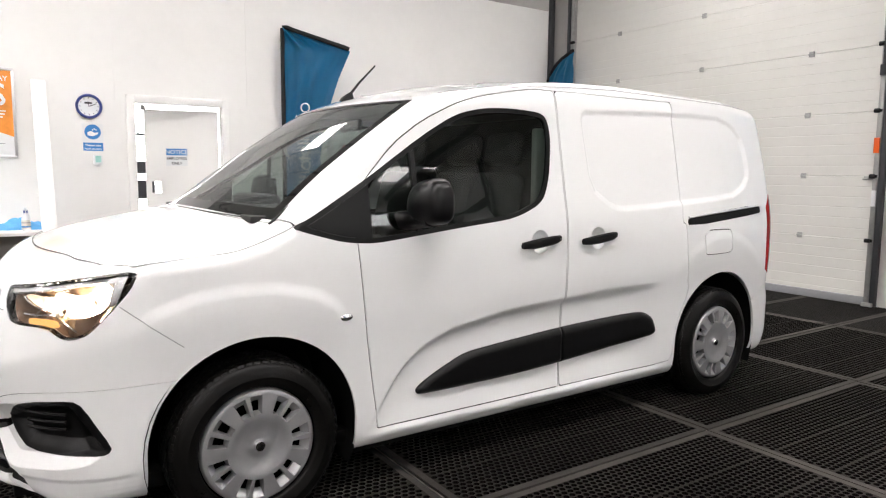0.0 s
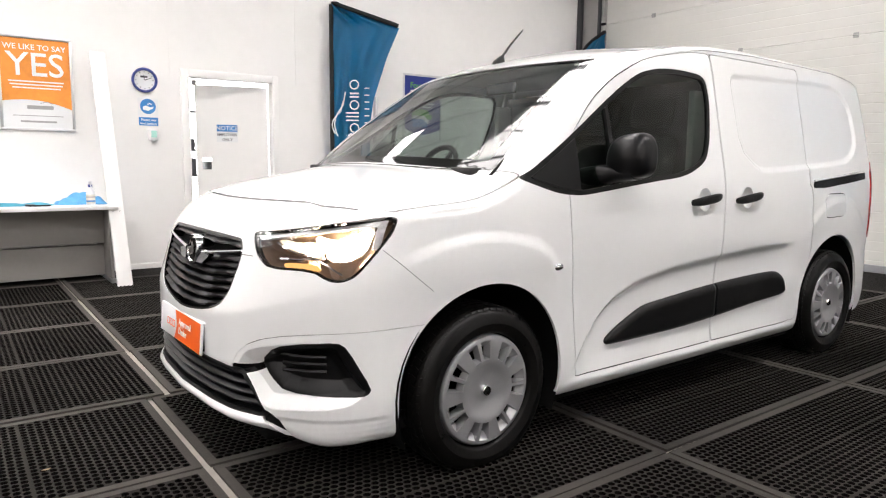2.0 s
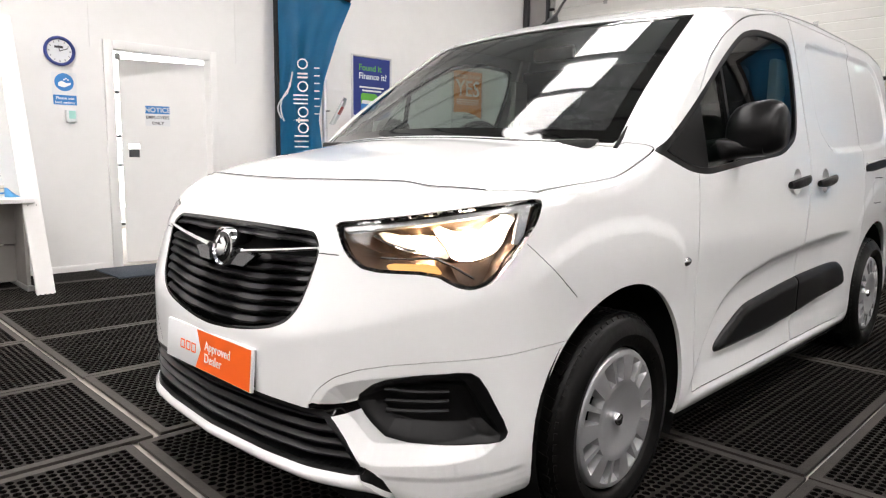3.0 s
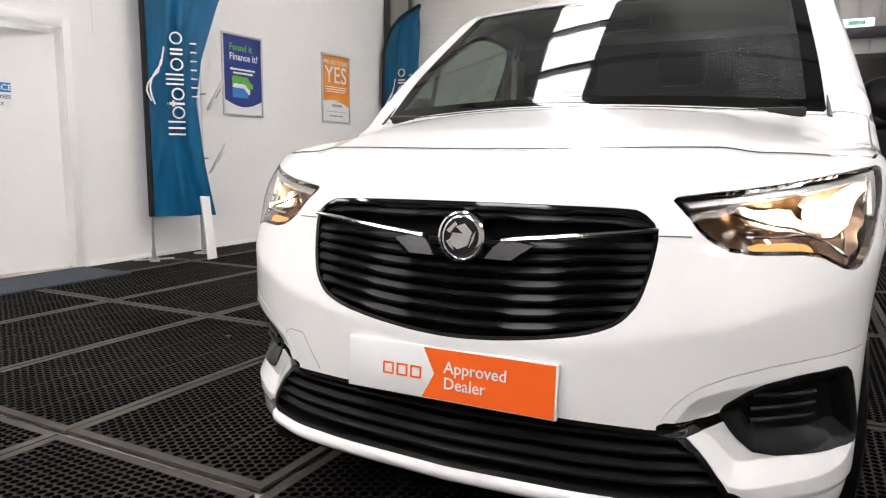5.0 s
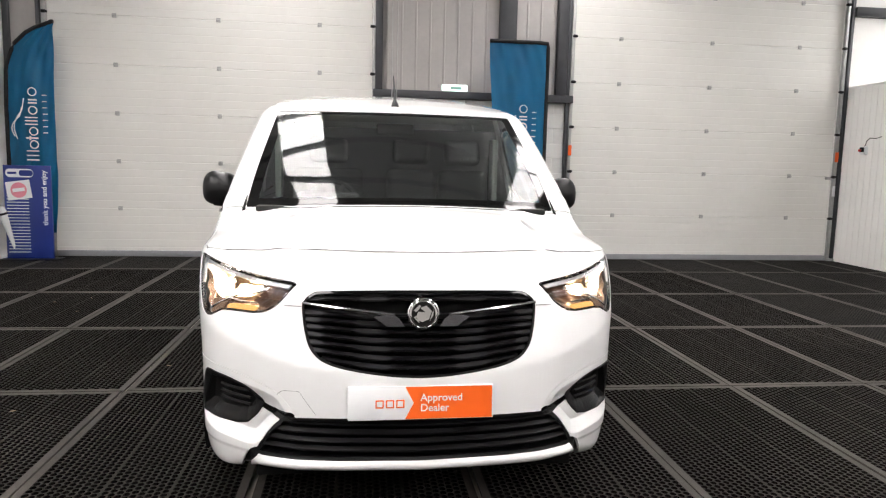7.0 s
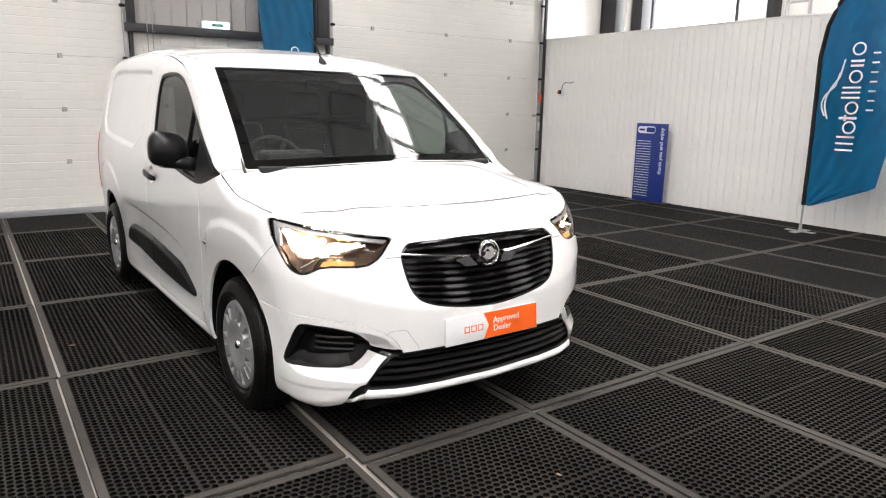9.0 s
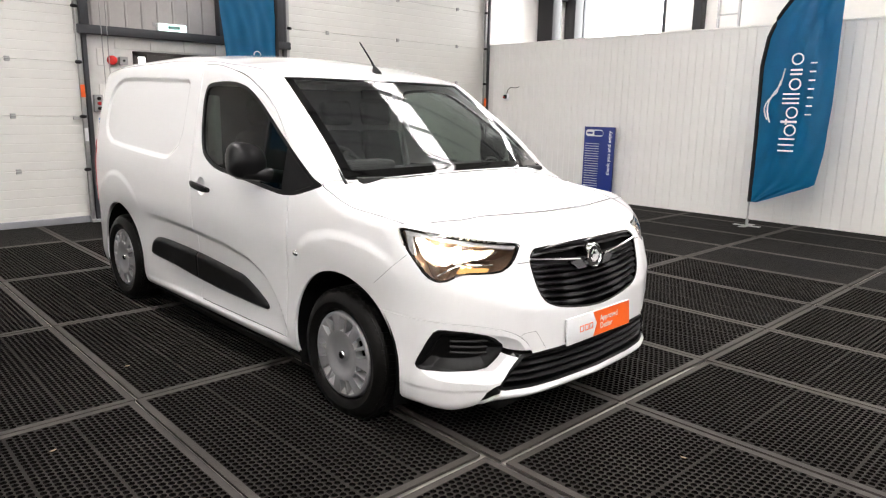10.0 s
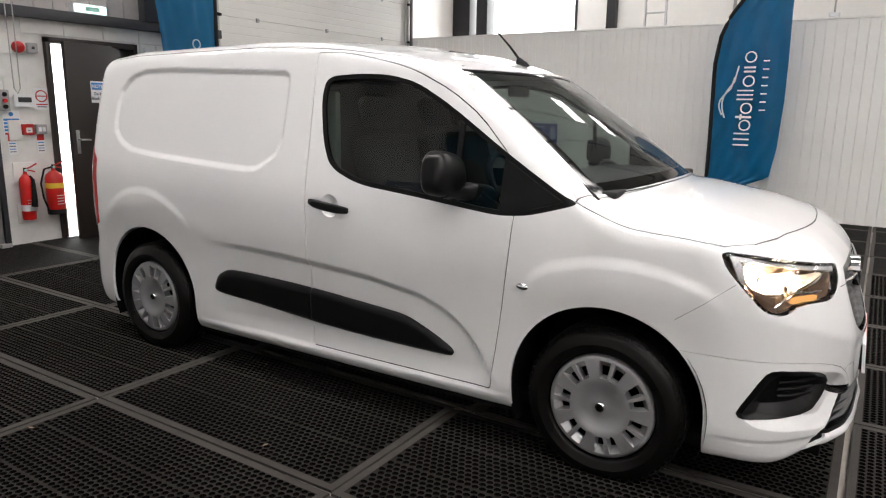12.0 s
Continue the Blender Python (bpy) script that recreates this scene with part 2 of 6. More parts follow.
def words(text, size, bold=0.0, depth=.0012, bm=None, at=(0, 0, 0), align="LEFT", rot=0.0):
    """Letters of the built-in font as a mesh in the xy plane."""
    cu = bpy.data.curves.new("tmp", "FONT")
    cu.body, cu.size, cu.extrude, cu.offset, cu.align_x, cu.resolution_u = text, size, depth / 2, bold, align, 3
    ob = new("tmp", cu)
    me = bpy.data.meshes.new_from_object(ob.evaluated_get(bpy.context.evaluated_depsgraph_get()))
    b = bmesh.new() if bm is None else bm
    me.transform(Matrix.Translation(at) @ pose(0, 0, depth / 2, 0, 0, rot))
    b.from_mesh(me)
    bpy.data.objects.remove(ob)
    bpy.data.curves.remove(cu)
    bpy.data.meshes.remove(me)
    return b


def thing(name, label, category, m, group="", kind=""):
    ob = new(name)
    ob.empty_display_size = .05
    ob.matrix_basis = m
    return tagged(ob, label, category, group, kind)


def solid(name, sx, sy, sz, material, at, kind="structure", label="", category="", bevel=0.0, rot=0.0):
    """A block standing at its base centre."""
    ob = part(name, box(sx, sy, sz, bevel), material, None, "", pose(*at, 0, 0, rot))
    return tagged(ob, label, category, "", kind)


ON_LEFT, ON_BACK, ON_RIGHT = (90, 0, 0), (90, 0, -90), (90, 0, 180)


# ---- the room: camera side at -x, loading doors at +x, partition with the office door at +y, clad partition at -y ----
LEFT, BACK, RIGHT, ROOF = 8.15, 7.40, -3.90, 5.1

tagged(part("floor", box(16.5, 20, .2, 0, (-.7, 2.4, -.212)), CONC), "worn grey-brown concrete slab under the matting", "floor", "", "structure")
# partition with the office door
DX0, DX1, DZ = 1.36, 2.30, 2.05
bm = box(DX0 + 8.5, .12, 3.8, 0, ((DX0 - 8.5) / 2, 0, 0))
box(BACK + .06 - DX1, .12, 3.8, 0, ((BACK + .06 + DX1) / 2, 0, 0), bm=bm)
box(DX1 - DX0, .12, 3.8 - DZ, 0, ((DX1 + DX0) / 2, 0, DZ), bm=bm)
tagged(part("wall_north", bm, WALLW, None, "", pose(0, LEFT + .06, 0), smooth=False), "white painted board partition with scuffs and an office doorway", "wall", "", "structure")
# joints and battens of the partition boards
for i, x in enumerate((-3.2, -1.75, 1.17, 2.60)):
    tagged(part("trim", box(.006, .004, 1.75 if x > 1 else 3.7, .001), WALLW, None, "", pose(x, LEFT - .002, 2.05 if x > 1 else .05)), "thin board joint on the white partition", "joint", "", "structure")
tagged(part("baseboard", box(8.5 + 1.24, .012, .07, .003), WALLW, None, "", pose((1.24 - 8.5) / 2, LEFT - .006, 0)), "low white skirting along the partition", "skirting", "", "structure")
tagged(part("baseboard", box(BACK - 2.42, .012, .05, .003), WALLW, None, "", pose((BACK + 2.42) / 2, LEFT - .006, 0)), "low white skirting along the partition", "skirting", "", "structure")
# outer shell
tagged(part("wall_west", box(.2, 20, ROOF, 0), GREYPAN, None, "", pose(-8.6, 2.4, 0)), "grey sheet wall of the building", "wall", "", "structure")
tagged(part("wall_office", box(16.5, .2, ROOF, 0), WALLW, None, "", pose(-.7, 12.2, 0)), "white wall of the office behind the partition", "wall", "", "structure")
WX0, WX1 = 5.36, 7.34
bm = box(WX0 + 8.6, .2, ROOF, 0, ((WX0 - 8.6) / 2, 0, 0))
box(BACK - WX1 + .4, .2, ROOF, 0, ((BACK + .4 + WX1) / 2, 0, 0), bm=bm)
box(WX1 - WX0, .2, 2.0, 0, ((WX1 + WX0) / 2, 0, 0), bm=bm)
box(WX1 - WX0, .2, ROOF - 4.7, 0, ((WX1 + WX0) / 2, 0, 4.7), bm=bm)
tagged(part("wall_south", bm, WALLC, None, "", pose(0, -6.9, 0), smooth=False), "pale lined outer wall with a tall window", "wall", "", "structure")
tagged(part("backdrop", box(5, .02, 6, 0), WINLIGHT, None, "", pose(6.3, -7.6, .6)), "white overcast daylight outside the window", "sky", "", "structure")
w = thing("window_1", "tall window with dark frame, bright sky behind", "window", pose((WX0 + WX1) / 2, -6.82, 2.0), kind="structure")
for n, sx, sz, x, z in (("window_frame", .06, 2.7, -.96, 0), ("window_frame", .06, 2.7, .96, 0), ("window_sill", 1.98, .06, 0, 0), ("window_frame", 1.98, .06, 0, 2.64)):
    part(n, box(sx, .08, sz, .004), DARKST, w, "", pose(x, 0, z))

# roof with strips of rooflights between dark purlins
# the strip at -5.7 is unseen, added to light the back corner
STRIPS = ((4.75, .82), (.30, .82), (-3.3, .82), (8.35, .82), (-5.7, .82))
edges = [-7.6]
for yc, wd in sorted(STRIPS):
    edges += [yc - wd / 2, yc + wd / 2]
edges.append(12.4)
bm = bmesh.new()
for a, b in zip(edges[::2], edges[1::2]):
    box(16.8, b - a, .12, 0, (-.7, (a + b) / 2, ROOF), bm=bm)
# outer panels 0 to 7 are unseen, added to brighten the van's front
SINGLE = (0, 1, 2, 3, 4, 5, 6, 7, 12)
for yc, wd in STRIPS[2:]:
    for k in range(20):
        if k not in SINGLE and not (yc < -5 and k > 14):
            box(.80, wd - .004, .12, 0, (2.52 + .80 * (k - 13), yc, ROOF), bm=bm)
tagged(part("ceiling", bm, ROOFM, smooth=False), "dark profiled roof sheeting with translucent rooflight strips", "roof", "", "structure")
PITCH = .80
for yc, wd in STRIPS:
    for k in range(20):
        if abs(yc - 2.5) > 4 and k not in SINGLE and not (yc < -5 and k > 14):
            continue
        x = 2.52 + PITCH * (k - 13)
        tagged(part("rooflight", box(PITCH - .05, wd, .02, .0), DAYLIGHT, None, "", pose(x, yc, ROOF + .06)), "translucent rooflight panel bright with daylight, most outer ones added as fill light", "rooflight", "rooflights", "structure")
for x in (-1.6, -3.6, -5.6):
    bl = thing("batten_lamp", "long white ceiling batten lamp, switched on", "lamp", pose(x, 7.1, ROOF - .30), "batten lamps")
    part("diffuser", box(1.6, .26, .05, .01), LAMPGLOW, bl)
    part("housing", box(1.62, .28, .05, .006), PLATEW, bl, "", pose(0, 0, .051))
    for s in (-1, 1):
        part("hanger", tube([(s * .6, 0, .1), (s * .6, 0, .30)], .006, 6), STEELG, bl)
for k in range(21):
    tagged(part("purlin", box(.06, 19.6, .12, .004), DARKST, None, "", pose(2.12 + PITCH * (k - 13), 2.4, ROOF - .12)), "dark steel purlin under the roof", "purlin", "purlins", "structure")
tagged(part("steel_column", box(.07, .07, ROOF, .004), DARKST, None, "", pose(BACK - .05, LEFT - .05, 0)), "dark steel angle in the corner", "column", "", "structure")

# ---- wall with the loading doors ----
A0, A1, B0, B1, DTOP = 3.33, 7.62, -3.79, .42, 4.6
G0, G1, GZ = 1.62, 2.64, 2.13
bm = box(.2, 12.4 - A1, ROOF, 0, (.1, (12.4 + A1) / 2, 0))
box(.2, A1 - B0, ROOF - DTOP, 0, (.1, (A1 + B0) / 2, DTOP), bm=bm)
box(.2, A0 - B1, DTOP - 2.30, 0, (.1, (A0 + B1) / 2, 2.30), bm=bm)
tagged(part("wall_corner", box(.2, B0 + 7, ROOF, 0, (.1, (B0 - 7) / 2, 0)), WALLC, None, "", pose(BACK, 0, 0), smooth=False), "white lined wall beside the loading door", "wall", "", "structure")
tagged(part("wall_east", bm, GREYPAN, None, "", pose(BACK, 0, 0), smooth=False), "grey profiled metal cladding over the loading doors", "wall", "", "structure")
for y in [B1 + .1 + .2 * i for i in range(15)]:
    tagged(part("trim", box(.012, .03, DTOP - 2.4, .005), GREYPAN, None, "", pose(BACK - .006, y, 2.40)), "raised rib of the grey cladding sheet", "rib", "cladding ribs", "structure")
bm = box(.18, G0 - B1, 2.30, 0, (.11, (G0 + B1) / 2, 0))
box(.18, A0 - G1, 2.30, 0, (.11, (A0 + G1) / 2, 0), bm=bm)
box(.18, G1 - G0, 2.30 - GZ, 0, (.11, (G0 + G1) / 2, GZ), bm=bm)
blockwall = tagged(part("wall_block", bm, mk("block_mortar", (.70, .69, .665), .8, 0, .1, 10), None, "", pose(BACK, 0, 0), smooth=False), "white painted blockwork round the fire exit", "wall", "", "structure")
tagged(part("steel_beam", box(.16, A0 - B1 - .02, .105, .006), DARKST, None, "", pose(BACK - .02, (A0 + B1) / 2, 2.302)), "dark grey painted steel beam above the blockwork", "beam", "", "structure")
for y, wd in ((1.42, .24), (.62, .14), (3.24, .10)):
    tagged(part("steel_column", box(.2, wd, DTOP - 2.4, .006), DARKST, None, "", pose(BACK - .02, y, 2.405)), "dark grey steel column above the beam", "column", "", "structure")
for x, y, sx, sy in ((7.20, -5.50, .38, .28), (7.23, -6.36, .26, .28), (4.615, -6.70, .17, .18)):
    tagged(part("steel_column", box(sx, sy, ROOF, .006), COLST, None, "", pose(x, y, 0)), "dark grey steel column behind the clad partition", "column", "", "structure")
tagged(part("steel_beam", box(.10, 2.8, .14, .006), DARKST, None, "", pose(BACK - .052, -5.3, 3.73)), "dark steel rail across the corner", "beam", "", "structure")


def hinge_bm():
    b = box(.012, .058, .026, .003, (0, 0, .003))
    box(.012, .058, .026, .003, (0, 0, -.029), bm=b)
    for y in (-.018, .018):
        cyl(.006, .005, 8, None, 0, pose(-.006, y, .016, 0, -90), b)
    return cyl(.008, .06, 10, None, 0, pose(-.008, -.03, 0, -90), b)


def loading_door(name, y0, y1, hinge_y):
    """A sectional door: ribbed panels, grey seal, hinges and tracks."""
    d = thing(name, "closed white ribbed sectional loading door with grey bottom seal", "loading door", pose(BACK + .02, (y0 + y1) / 2, 0), kind="structure")
    wd = y1 - y0
    sec = .645
    # one section: a sheet whose profile runs down the ribs
    prof = []
    n = 6
    for i in range(n):
        z0, z1 = sec * i / n, sec * (i + 1) / n
        prof += [(.0045 if i == 0 else .0022, z0), (0, z0 + .006), (0, z1 - .006)]
    prof.append((.006, sec - .001))
    b = bmesh.new()
    rows = [[b.verts.new((x, y, z)) for y in (-wd / 2, wd / 2)] for x, z in prof]
    back = [[b.verts.new((.04, y, z)) for y in (-wd / 2, wd / 2)] for z in (sec - .001, 0)]
    for p, q in zip(rows + back, (rows + back)[1:] + [rows[0]]):
        b.faces.new((p[0], p[1], q[1], q[0]))
    me = mesh_of(b, "door_section", True, 20)
    me.materials.append(DOORP)
    for k in range(7):
        s = new("door_section", me)
        s.parent = d
        s.matrix_basis = pose(0, 0, .03 + sec * k)
    part("inner_skin", box(.02, wd - .02, DTOP - .02, 0), DOORP, d, "", pose(.056, 0, 0))
    part("bottom_seal", box(.06, wd, .09, .01), GREYBAND, d, "grey rubber and aluminium bottom seal", pose(-.012, 0, 0))
    hm = mesh_of(hinge_bm(), "hinge")
    hm.materials.append(STEELG)
    for k in range(1, 7):
        for y in hinge_y:
            h = new("hinge", hm)
            h.parent = d
            h.matrix_basis = pose(-.008, y - (y0 + y1) / 2, .03 + sec * k)
    for s in (-1, 1):
        part("track", box(.05, .05, DTOP, .006), STEELG, d, "galvanised guide track", pose(-.05, s * (wd / 2 + .025), 0))
        part("angle", box(.06, .05, DTOP, .004), DARKST, d, "dark steel angle beside the track", pose(-.06, s * (wd / 2 + .085), 0))
        for k in range(1, 7):
            q = cyl(.022, .05, 14, None, .004, pose(-.085, -.02, 0, -90))
            box(.03, .075, .03, .004, (-.07, 0, -.015), bm=q)
            part("roller_bracket", q, BLACKPL, d, "black roller bracket", pose(0, s * (wd / 2 + .005), .03 + sec * k))
        part("orange_marker", box(.02, .05, .15, .003), ORANGEP, d, "orange marker sleeve on the track", pose(-.085, s * (wd / 2 + .02), 1.55))
        part("label", box(.004, .045, .16, .001), PLATEW, d, "pale sticker on the track", pose(-.0775, s * (wd / 2 + .025), 1.02))
        part("foot_plate", box(.12, .10, .05, .005), STEELG, d, "", pose(-.06, s * (wd / 2 + .05), 0))
    bo = tube([(0, -.02, 0), (-.05, -.02, .0), (-.055, .03, .0), (-.05, .07, -.01)], .007)
    box(.02, .10, .04, .004, (0, .03, -.02), bm=bo)
    part("slide_bolt", bo, STEELG, d, "galvanised slide bolt", pose(-.03, -wd / 2 + .02, 1.30))
    return d


loading_door("door_1", A0, A1, (6.77, 5.42, 4.06))
loading_door("door_2", B0, B1, (-.29, -1.70, -3.10))
tagged(part("chain_hoist", tube([(7.30, 3.07, 4.6), (7.30, 3.05, 1.60), (7.30, 3.02, 1.55), (7.30, 2.99, 1.60), (7.30, 2.985, 4.6)], .006, 6), STEELG), "hanging loop of galvanised hand chain", "chain")

# fire exit, ajar
fx = thing("door_3", "dark brown fire exit door standing ajar with daylight behind", "door", pose(BACK + .06, G0 + .02, 0), kind="structure")
leaf = part("door_leaf", box(.045, .97, 2.08, .004, (0, .485, .01)), WOODDK, fx, "", pose(0, 0, 0, 0, 0, 15))
part("backplate", box(.008, .045, .25, .01, (-.027, .90, .93)), STEELG, leaf, "satin steel handle plate")
part("handle", tube([(-.03, .90, 1.08), (-.075, .90, 1.08), (-.08, .885, 1.08), (-.08, .78, 1.075)], .010), STEELG, leaf, "satin steel lever handle")
nt = part("notice_panel", box(.004, .235, .23, .001, (-.026, .55, 1.47)), PLATEW, leaf, "white and blue door notice")
part("notice_band", box(.004, .215, .075, .001, (-.0285, .55, 1.61)), SIGNBLUE, nt)
part("lettering", words("NOTICE", .055, .001, align="CENTER"), PLATEW, nt, "", pose(-.0306, .55, 1.627, 90, 0, -90))
t = words("Do Not", .048, .0008, align="CENTER")
words("Block Door", .048, .0008, bm=t, at=(0, -.05, 0), align="CENTER")
part("lettering", t, DARKTXT, nt, "", pose(-.0286, .55, 1.55, 90, 0, -90))
for sx, sy, sz, y, z in ((.20, .05, GZ, 0, 0), (.20, .05, GZ, 1.0, 0), (.20, 1.05, .06, .5, GZ - .055)):
    part("door_frame", box(sx, sy, sz, .004), WOODDK, fx, "", pose(0, y, z))
part("sill", box(.30, 1.0, .025, .004), STEELG, fx, "worn threshold", pose(.02, .5, 0))
tagged(part("backdrop", box(.02, 7, 5, 0), WINLIGHT, None, "", pose(10.4, 2.2, -.2)), "white daylight outside the fire exit", "sky", "", "structure")
tagged(part("ground", box(3.0, 7, .2, 0, (9.0, 2.2, -.25)), CONC), "pale concrete yard outside the fire exit", "ground", "", "structure")


def on_back(name, label, category, y, z):
    return thing(name, label, category, pose(BACK + .018, y, z, *ON_BACK))


ex = on_back("exit_sign", "lit white and green emergency exit sign box", "exit sign", 2.165, 2.458)
part("casing", plate(rrect(.38, .10, .015), .07, .006), PLATEW, ex, "", pose(0, 0, .02))
part("diffuser", plate(rrect(.36, .085, .01), .006), EXITG, ex, "glowing exit panel", pose(0, 0, .09))
part("stripe", plate(rrect(.16, .045, .004), .002), TEALP, ex, "green exit pictogram bar", pose(.02, 0, .0965))
part("bracket", box(.04, .05, .02, .003), STEELG, ex, "", pose(-.21, .03, .0))
al = on_back("alarm_bell", "red round fire alarm sounder on the wall", "alarm", 2.925, 2.01)
part("dome", lathe([(0, .07), (.03, .068), (.05, .058), (.058, .04), (.06, 0)], 32), REDP, al)
part("base", cyl(.05, .02, 24), REDP, al)
jb = on_back("junction_box", "small grey square junction box", "box", 2.79, 2.01)
part("lid", plate(rrect(.10, .10, .01), .05, .006), GREYPL, jb)
part("screw", cyl(.015, .006, 12, None, 0, pose(0, 0, .05)), BLACKPL, jb)
for y, z in ((1.47, 2.06),):
    pir = on_back("motion_sensor", "white and grey wall sensor", "sensor", y, z)
    part("casing", plate(rrect(.06, .12, .015), .05, .008), PLATEW, pir)
    part("lens", plate(rrect(.04, .04, .015, cy=-.02), .01, .003), GREYPL, pir, "", pose(0, 0, .05))
pb = on_back("push_button_box", "grey door control box with red and black buttons", "control box", 3.13, 1.48)
part("casing", plate(rrect(.10, .21, .012), .07, .006), GREYPL, pb)
for k, mt in enumerate((BLACKPL, REDP, BLACKPL)):
    part("button", cyl(.022, .025, 18, None, .004, pose(0, .06 - .06 * k, .07)), mt, pb)
th = on_back("thermostat", "white wall thermostat with dark display", "thermostat", 2.92, 1.48)
part("casing", plate(rrect(.19, .13, .012), .04, .006), PLATEW, th)
part("display", plate(rrect(.13, .05, .004), .004), DARKTXT, th, "dark display", pose(0, .01, .04))
ns = on_back("no_smoking_sign", "white no smoking sign with red ring", "sign", 2.735, 1.50)
part("panel", plate(rrect(.16, .22, .01), .004), PLATEW, ns)
rg = lathe([(.05, 0), (.062, 0), (.062, .002), (.05, .002), (.05, 0)], 32)
box(.11, .011, .002, 0, (0, 0, 0), bm=rg)
part("ring", rg, REDP, ns, "red prohibition ring", pose(0, .03, .0045, 0, 0, 0))
part("cigarette", box(.075, .012, .001, 0), DARKTXT, ns, "", pose(0, .03, .0042))
part("caption_bar", box(.12, .012, .001, 0), REDP, ns, "", pose(0, -.055, .0042))
part("caption_bar", box(.10, .008, .001, 0), DARKTXT, ns, "", pose(0, -.08, .0042))
fa = on_back("fire_action_sign", "white fire action notice with blue bands", "sign", 3.055, 1.25)
part("panel", plate(rrect(.17, .25, .008), .004), PLATEW, fa)
part("disc", plate(ring_pts(.022), .002), SIGNBLUE, fa, "", pose(0, .095, .0042))
for k in range(5):
    part("text_band", box(.15, .022, .001, 0), SIGNBLUE if k < 4 else REDP, fa, "", pose(0, .04 - .035 * k, .0042))
cp = on_back("call_point", "red manual fire alarm call point", "call point", 2.917, 1.19)
part("casing", plate(rrect(.11, .11, .01), .055, .006), REDP, cp)
part("window", plate(rrect(.06, .05, .004), .002), PLATEW, cp, "white break glass panel", pose(0, -.005, .0555))
part("mark", box(.02, .01, .001, 0), DARKTXT, cp, "", pose(0, -.01, .058))
iso = on_back("switch_box", "grey double switch box", "switch", 2.785, 1.19)
part("casing", plate(rrect(.11, .10, .01), .05, .006), GREYPL, iso)
for s in (-1, 1):
    part("rocker", plate(rrect(.03, .045, .004), .008, .003), PLATEW, iso, "", pose(s * .02, 0, .05))
for y, mt in ((3.07, REDP), (2.787, REDP)):
    es = on_back("extinguisher_sign", "white extinguisher identification sign with red top", "sign", y, 1.045)
    part("panel", plate(rrect(.085, .21, .006), .004), PLATEW, es)
    part("red_top", box(.075, .07, .001, 0, (0, .065, 0)), mt, es, "", pose(0, 0, .0042))
    for k in range(4):
        part("text_bar", box(.06, .009, .001, 0), DARKTXT if k % 2 else SIGNBLUE, es, "", pose(0, .005 - .028 * k, .0042))


def extinguisher(y, z, h, r, foam):
    e = on_back("fire_extinguisher", "red foam fire extinguisher with cream label and hose" if foam else "red carbon dioxide fire extinguisher with black horn", "fire extinguisher", y, z)
    up = pose(0, 0, r + .02, -90)
    part("cylinder", lathe([(0, 0), (r * .9, 0), (r, .015), (r, h - .07), (r * .85, h - .03), (r * .45, h), (.02, h + .01), (.018, h + .035), (0, h + .035)], 32), REDP, e, "", up)
    if foam:
        part("base_ring", lathe([(r + .001, 0), (r + .002, .05), (r + .001, .052)], 32), BLACKPL, e, "black plastic base", up)
    lb = lathe([(r + .0012, h * .62), (r + .0012, h * .74)] if foam else [(r + .0012, h * .2), (r + .0012, h * .34)], 32)
    part("label", lb, YELLOWP if foam else PLATEW, e, "cream label band" if foam else "pale label", up)
    tb = bmesh.new()
    for k in range(4):
        box(.07, .008, .001, 0, (0, -h * .25 + .03 * k, r * 2 + .021), bm=tb)
    part("text_bar", tb, PLATEW, e, "white instruction lines", pose(0, h * .5, 0))
    part("valve", tube([(0, h + .02, r + .02), (0, h + .075, r + .02)], .014), BLACKPL, e)
    lv = tube([(0, h + .06, r + .02), (.05, h + .075, r + .02), (.12, h + .11, r + .02)], .008)
    tube([(0, h + .045, r + .02), (.05, h + .045, r + .02), (.10, h + .03, r + .02)], .007, bm=lv)
    part("lever", lv, REDP, e, "red squeeze lever")
    part("gauge", cyl(.014, .012, 16, None, .002, pose(0, h + .05, r + .032)), TEALP, e)
    if foam:
        part("hose", tube([(-.01, h + .05, r + .02), (-.10, h + .03, r + .03), (-.15, h * .75, r + .04), (-.14, h * .4, r + .05), (-.115, .10, r + .05), (-.10, .05, r + .05)], .010), BLACKPL, e, "black rubber hose")
    else:
        part("horn", tube([(.03, h * .98, r + .05), (.035, h * .9, 2 * r + .03), (.03, h * .55, 2 * r + .04), (.02, h * .3, 2 * r + .04)], [.010, .016, .024, .032]), BLACKPL, e, "black discharge horn")
    part("bracket", box(.05, .06, .02, .003, (0, h * .8, 0)), STEELG, e)


extinguisher(3.02, .27, .46, .065, False)
extinguisher(2.745, .30, .45, .09, True)

# ---- clad partition ----
clad = tagged(part("wall_clad", box(15.4, .06, 2.66, 0), WALLC, None, "", pose(-.35, RIGHT - .04, 0), smooth=False), "low partition lined with white plastic planks", "wall", "", "structure")
tagged(part("trim", box(15.4, .08, .03, .004), WALLC, None, "", pose(-.35, RIGHT - .04, 2.66)), "white capping along the top of the clad partition", "capping", "", "structure")
bt = thing("wall_button", "small black and red emergency stop with cable", "button", pose(6.85, RIGHT, 1.72, *ON_RIGHT))
part("casing", plate(rrect(.09, .12, .01), .06, .006), PLATEW, bt)
part("face", plate(rrect(.06, .07, .01), .03, .004), BLACKPL, bt, "", pose(.01, .01, .06))
part("knob", cyl(.018, .03, 16, None, .004, pose(.01, .0, .09)), REDP, bt)
part("cable", tube([(.0, .06, .02), (.02, .14, .01), (.08, .18, .01), (.2, .17, .012), (.30, .19, .015)], .006, 6), BLACKPL, bt)
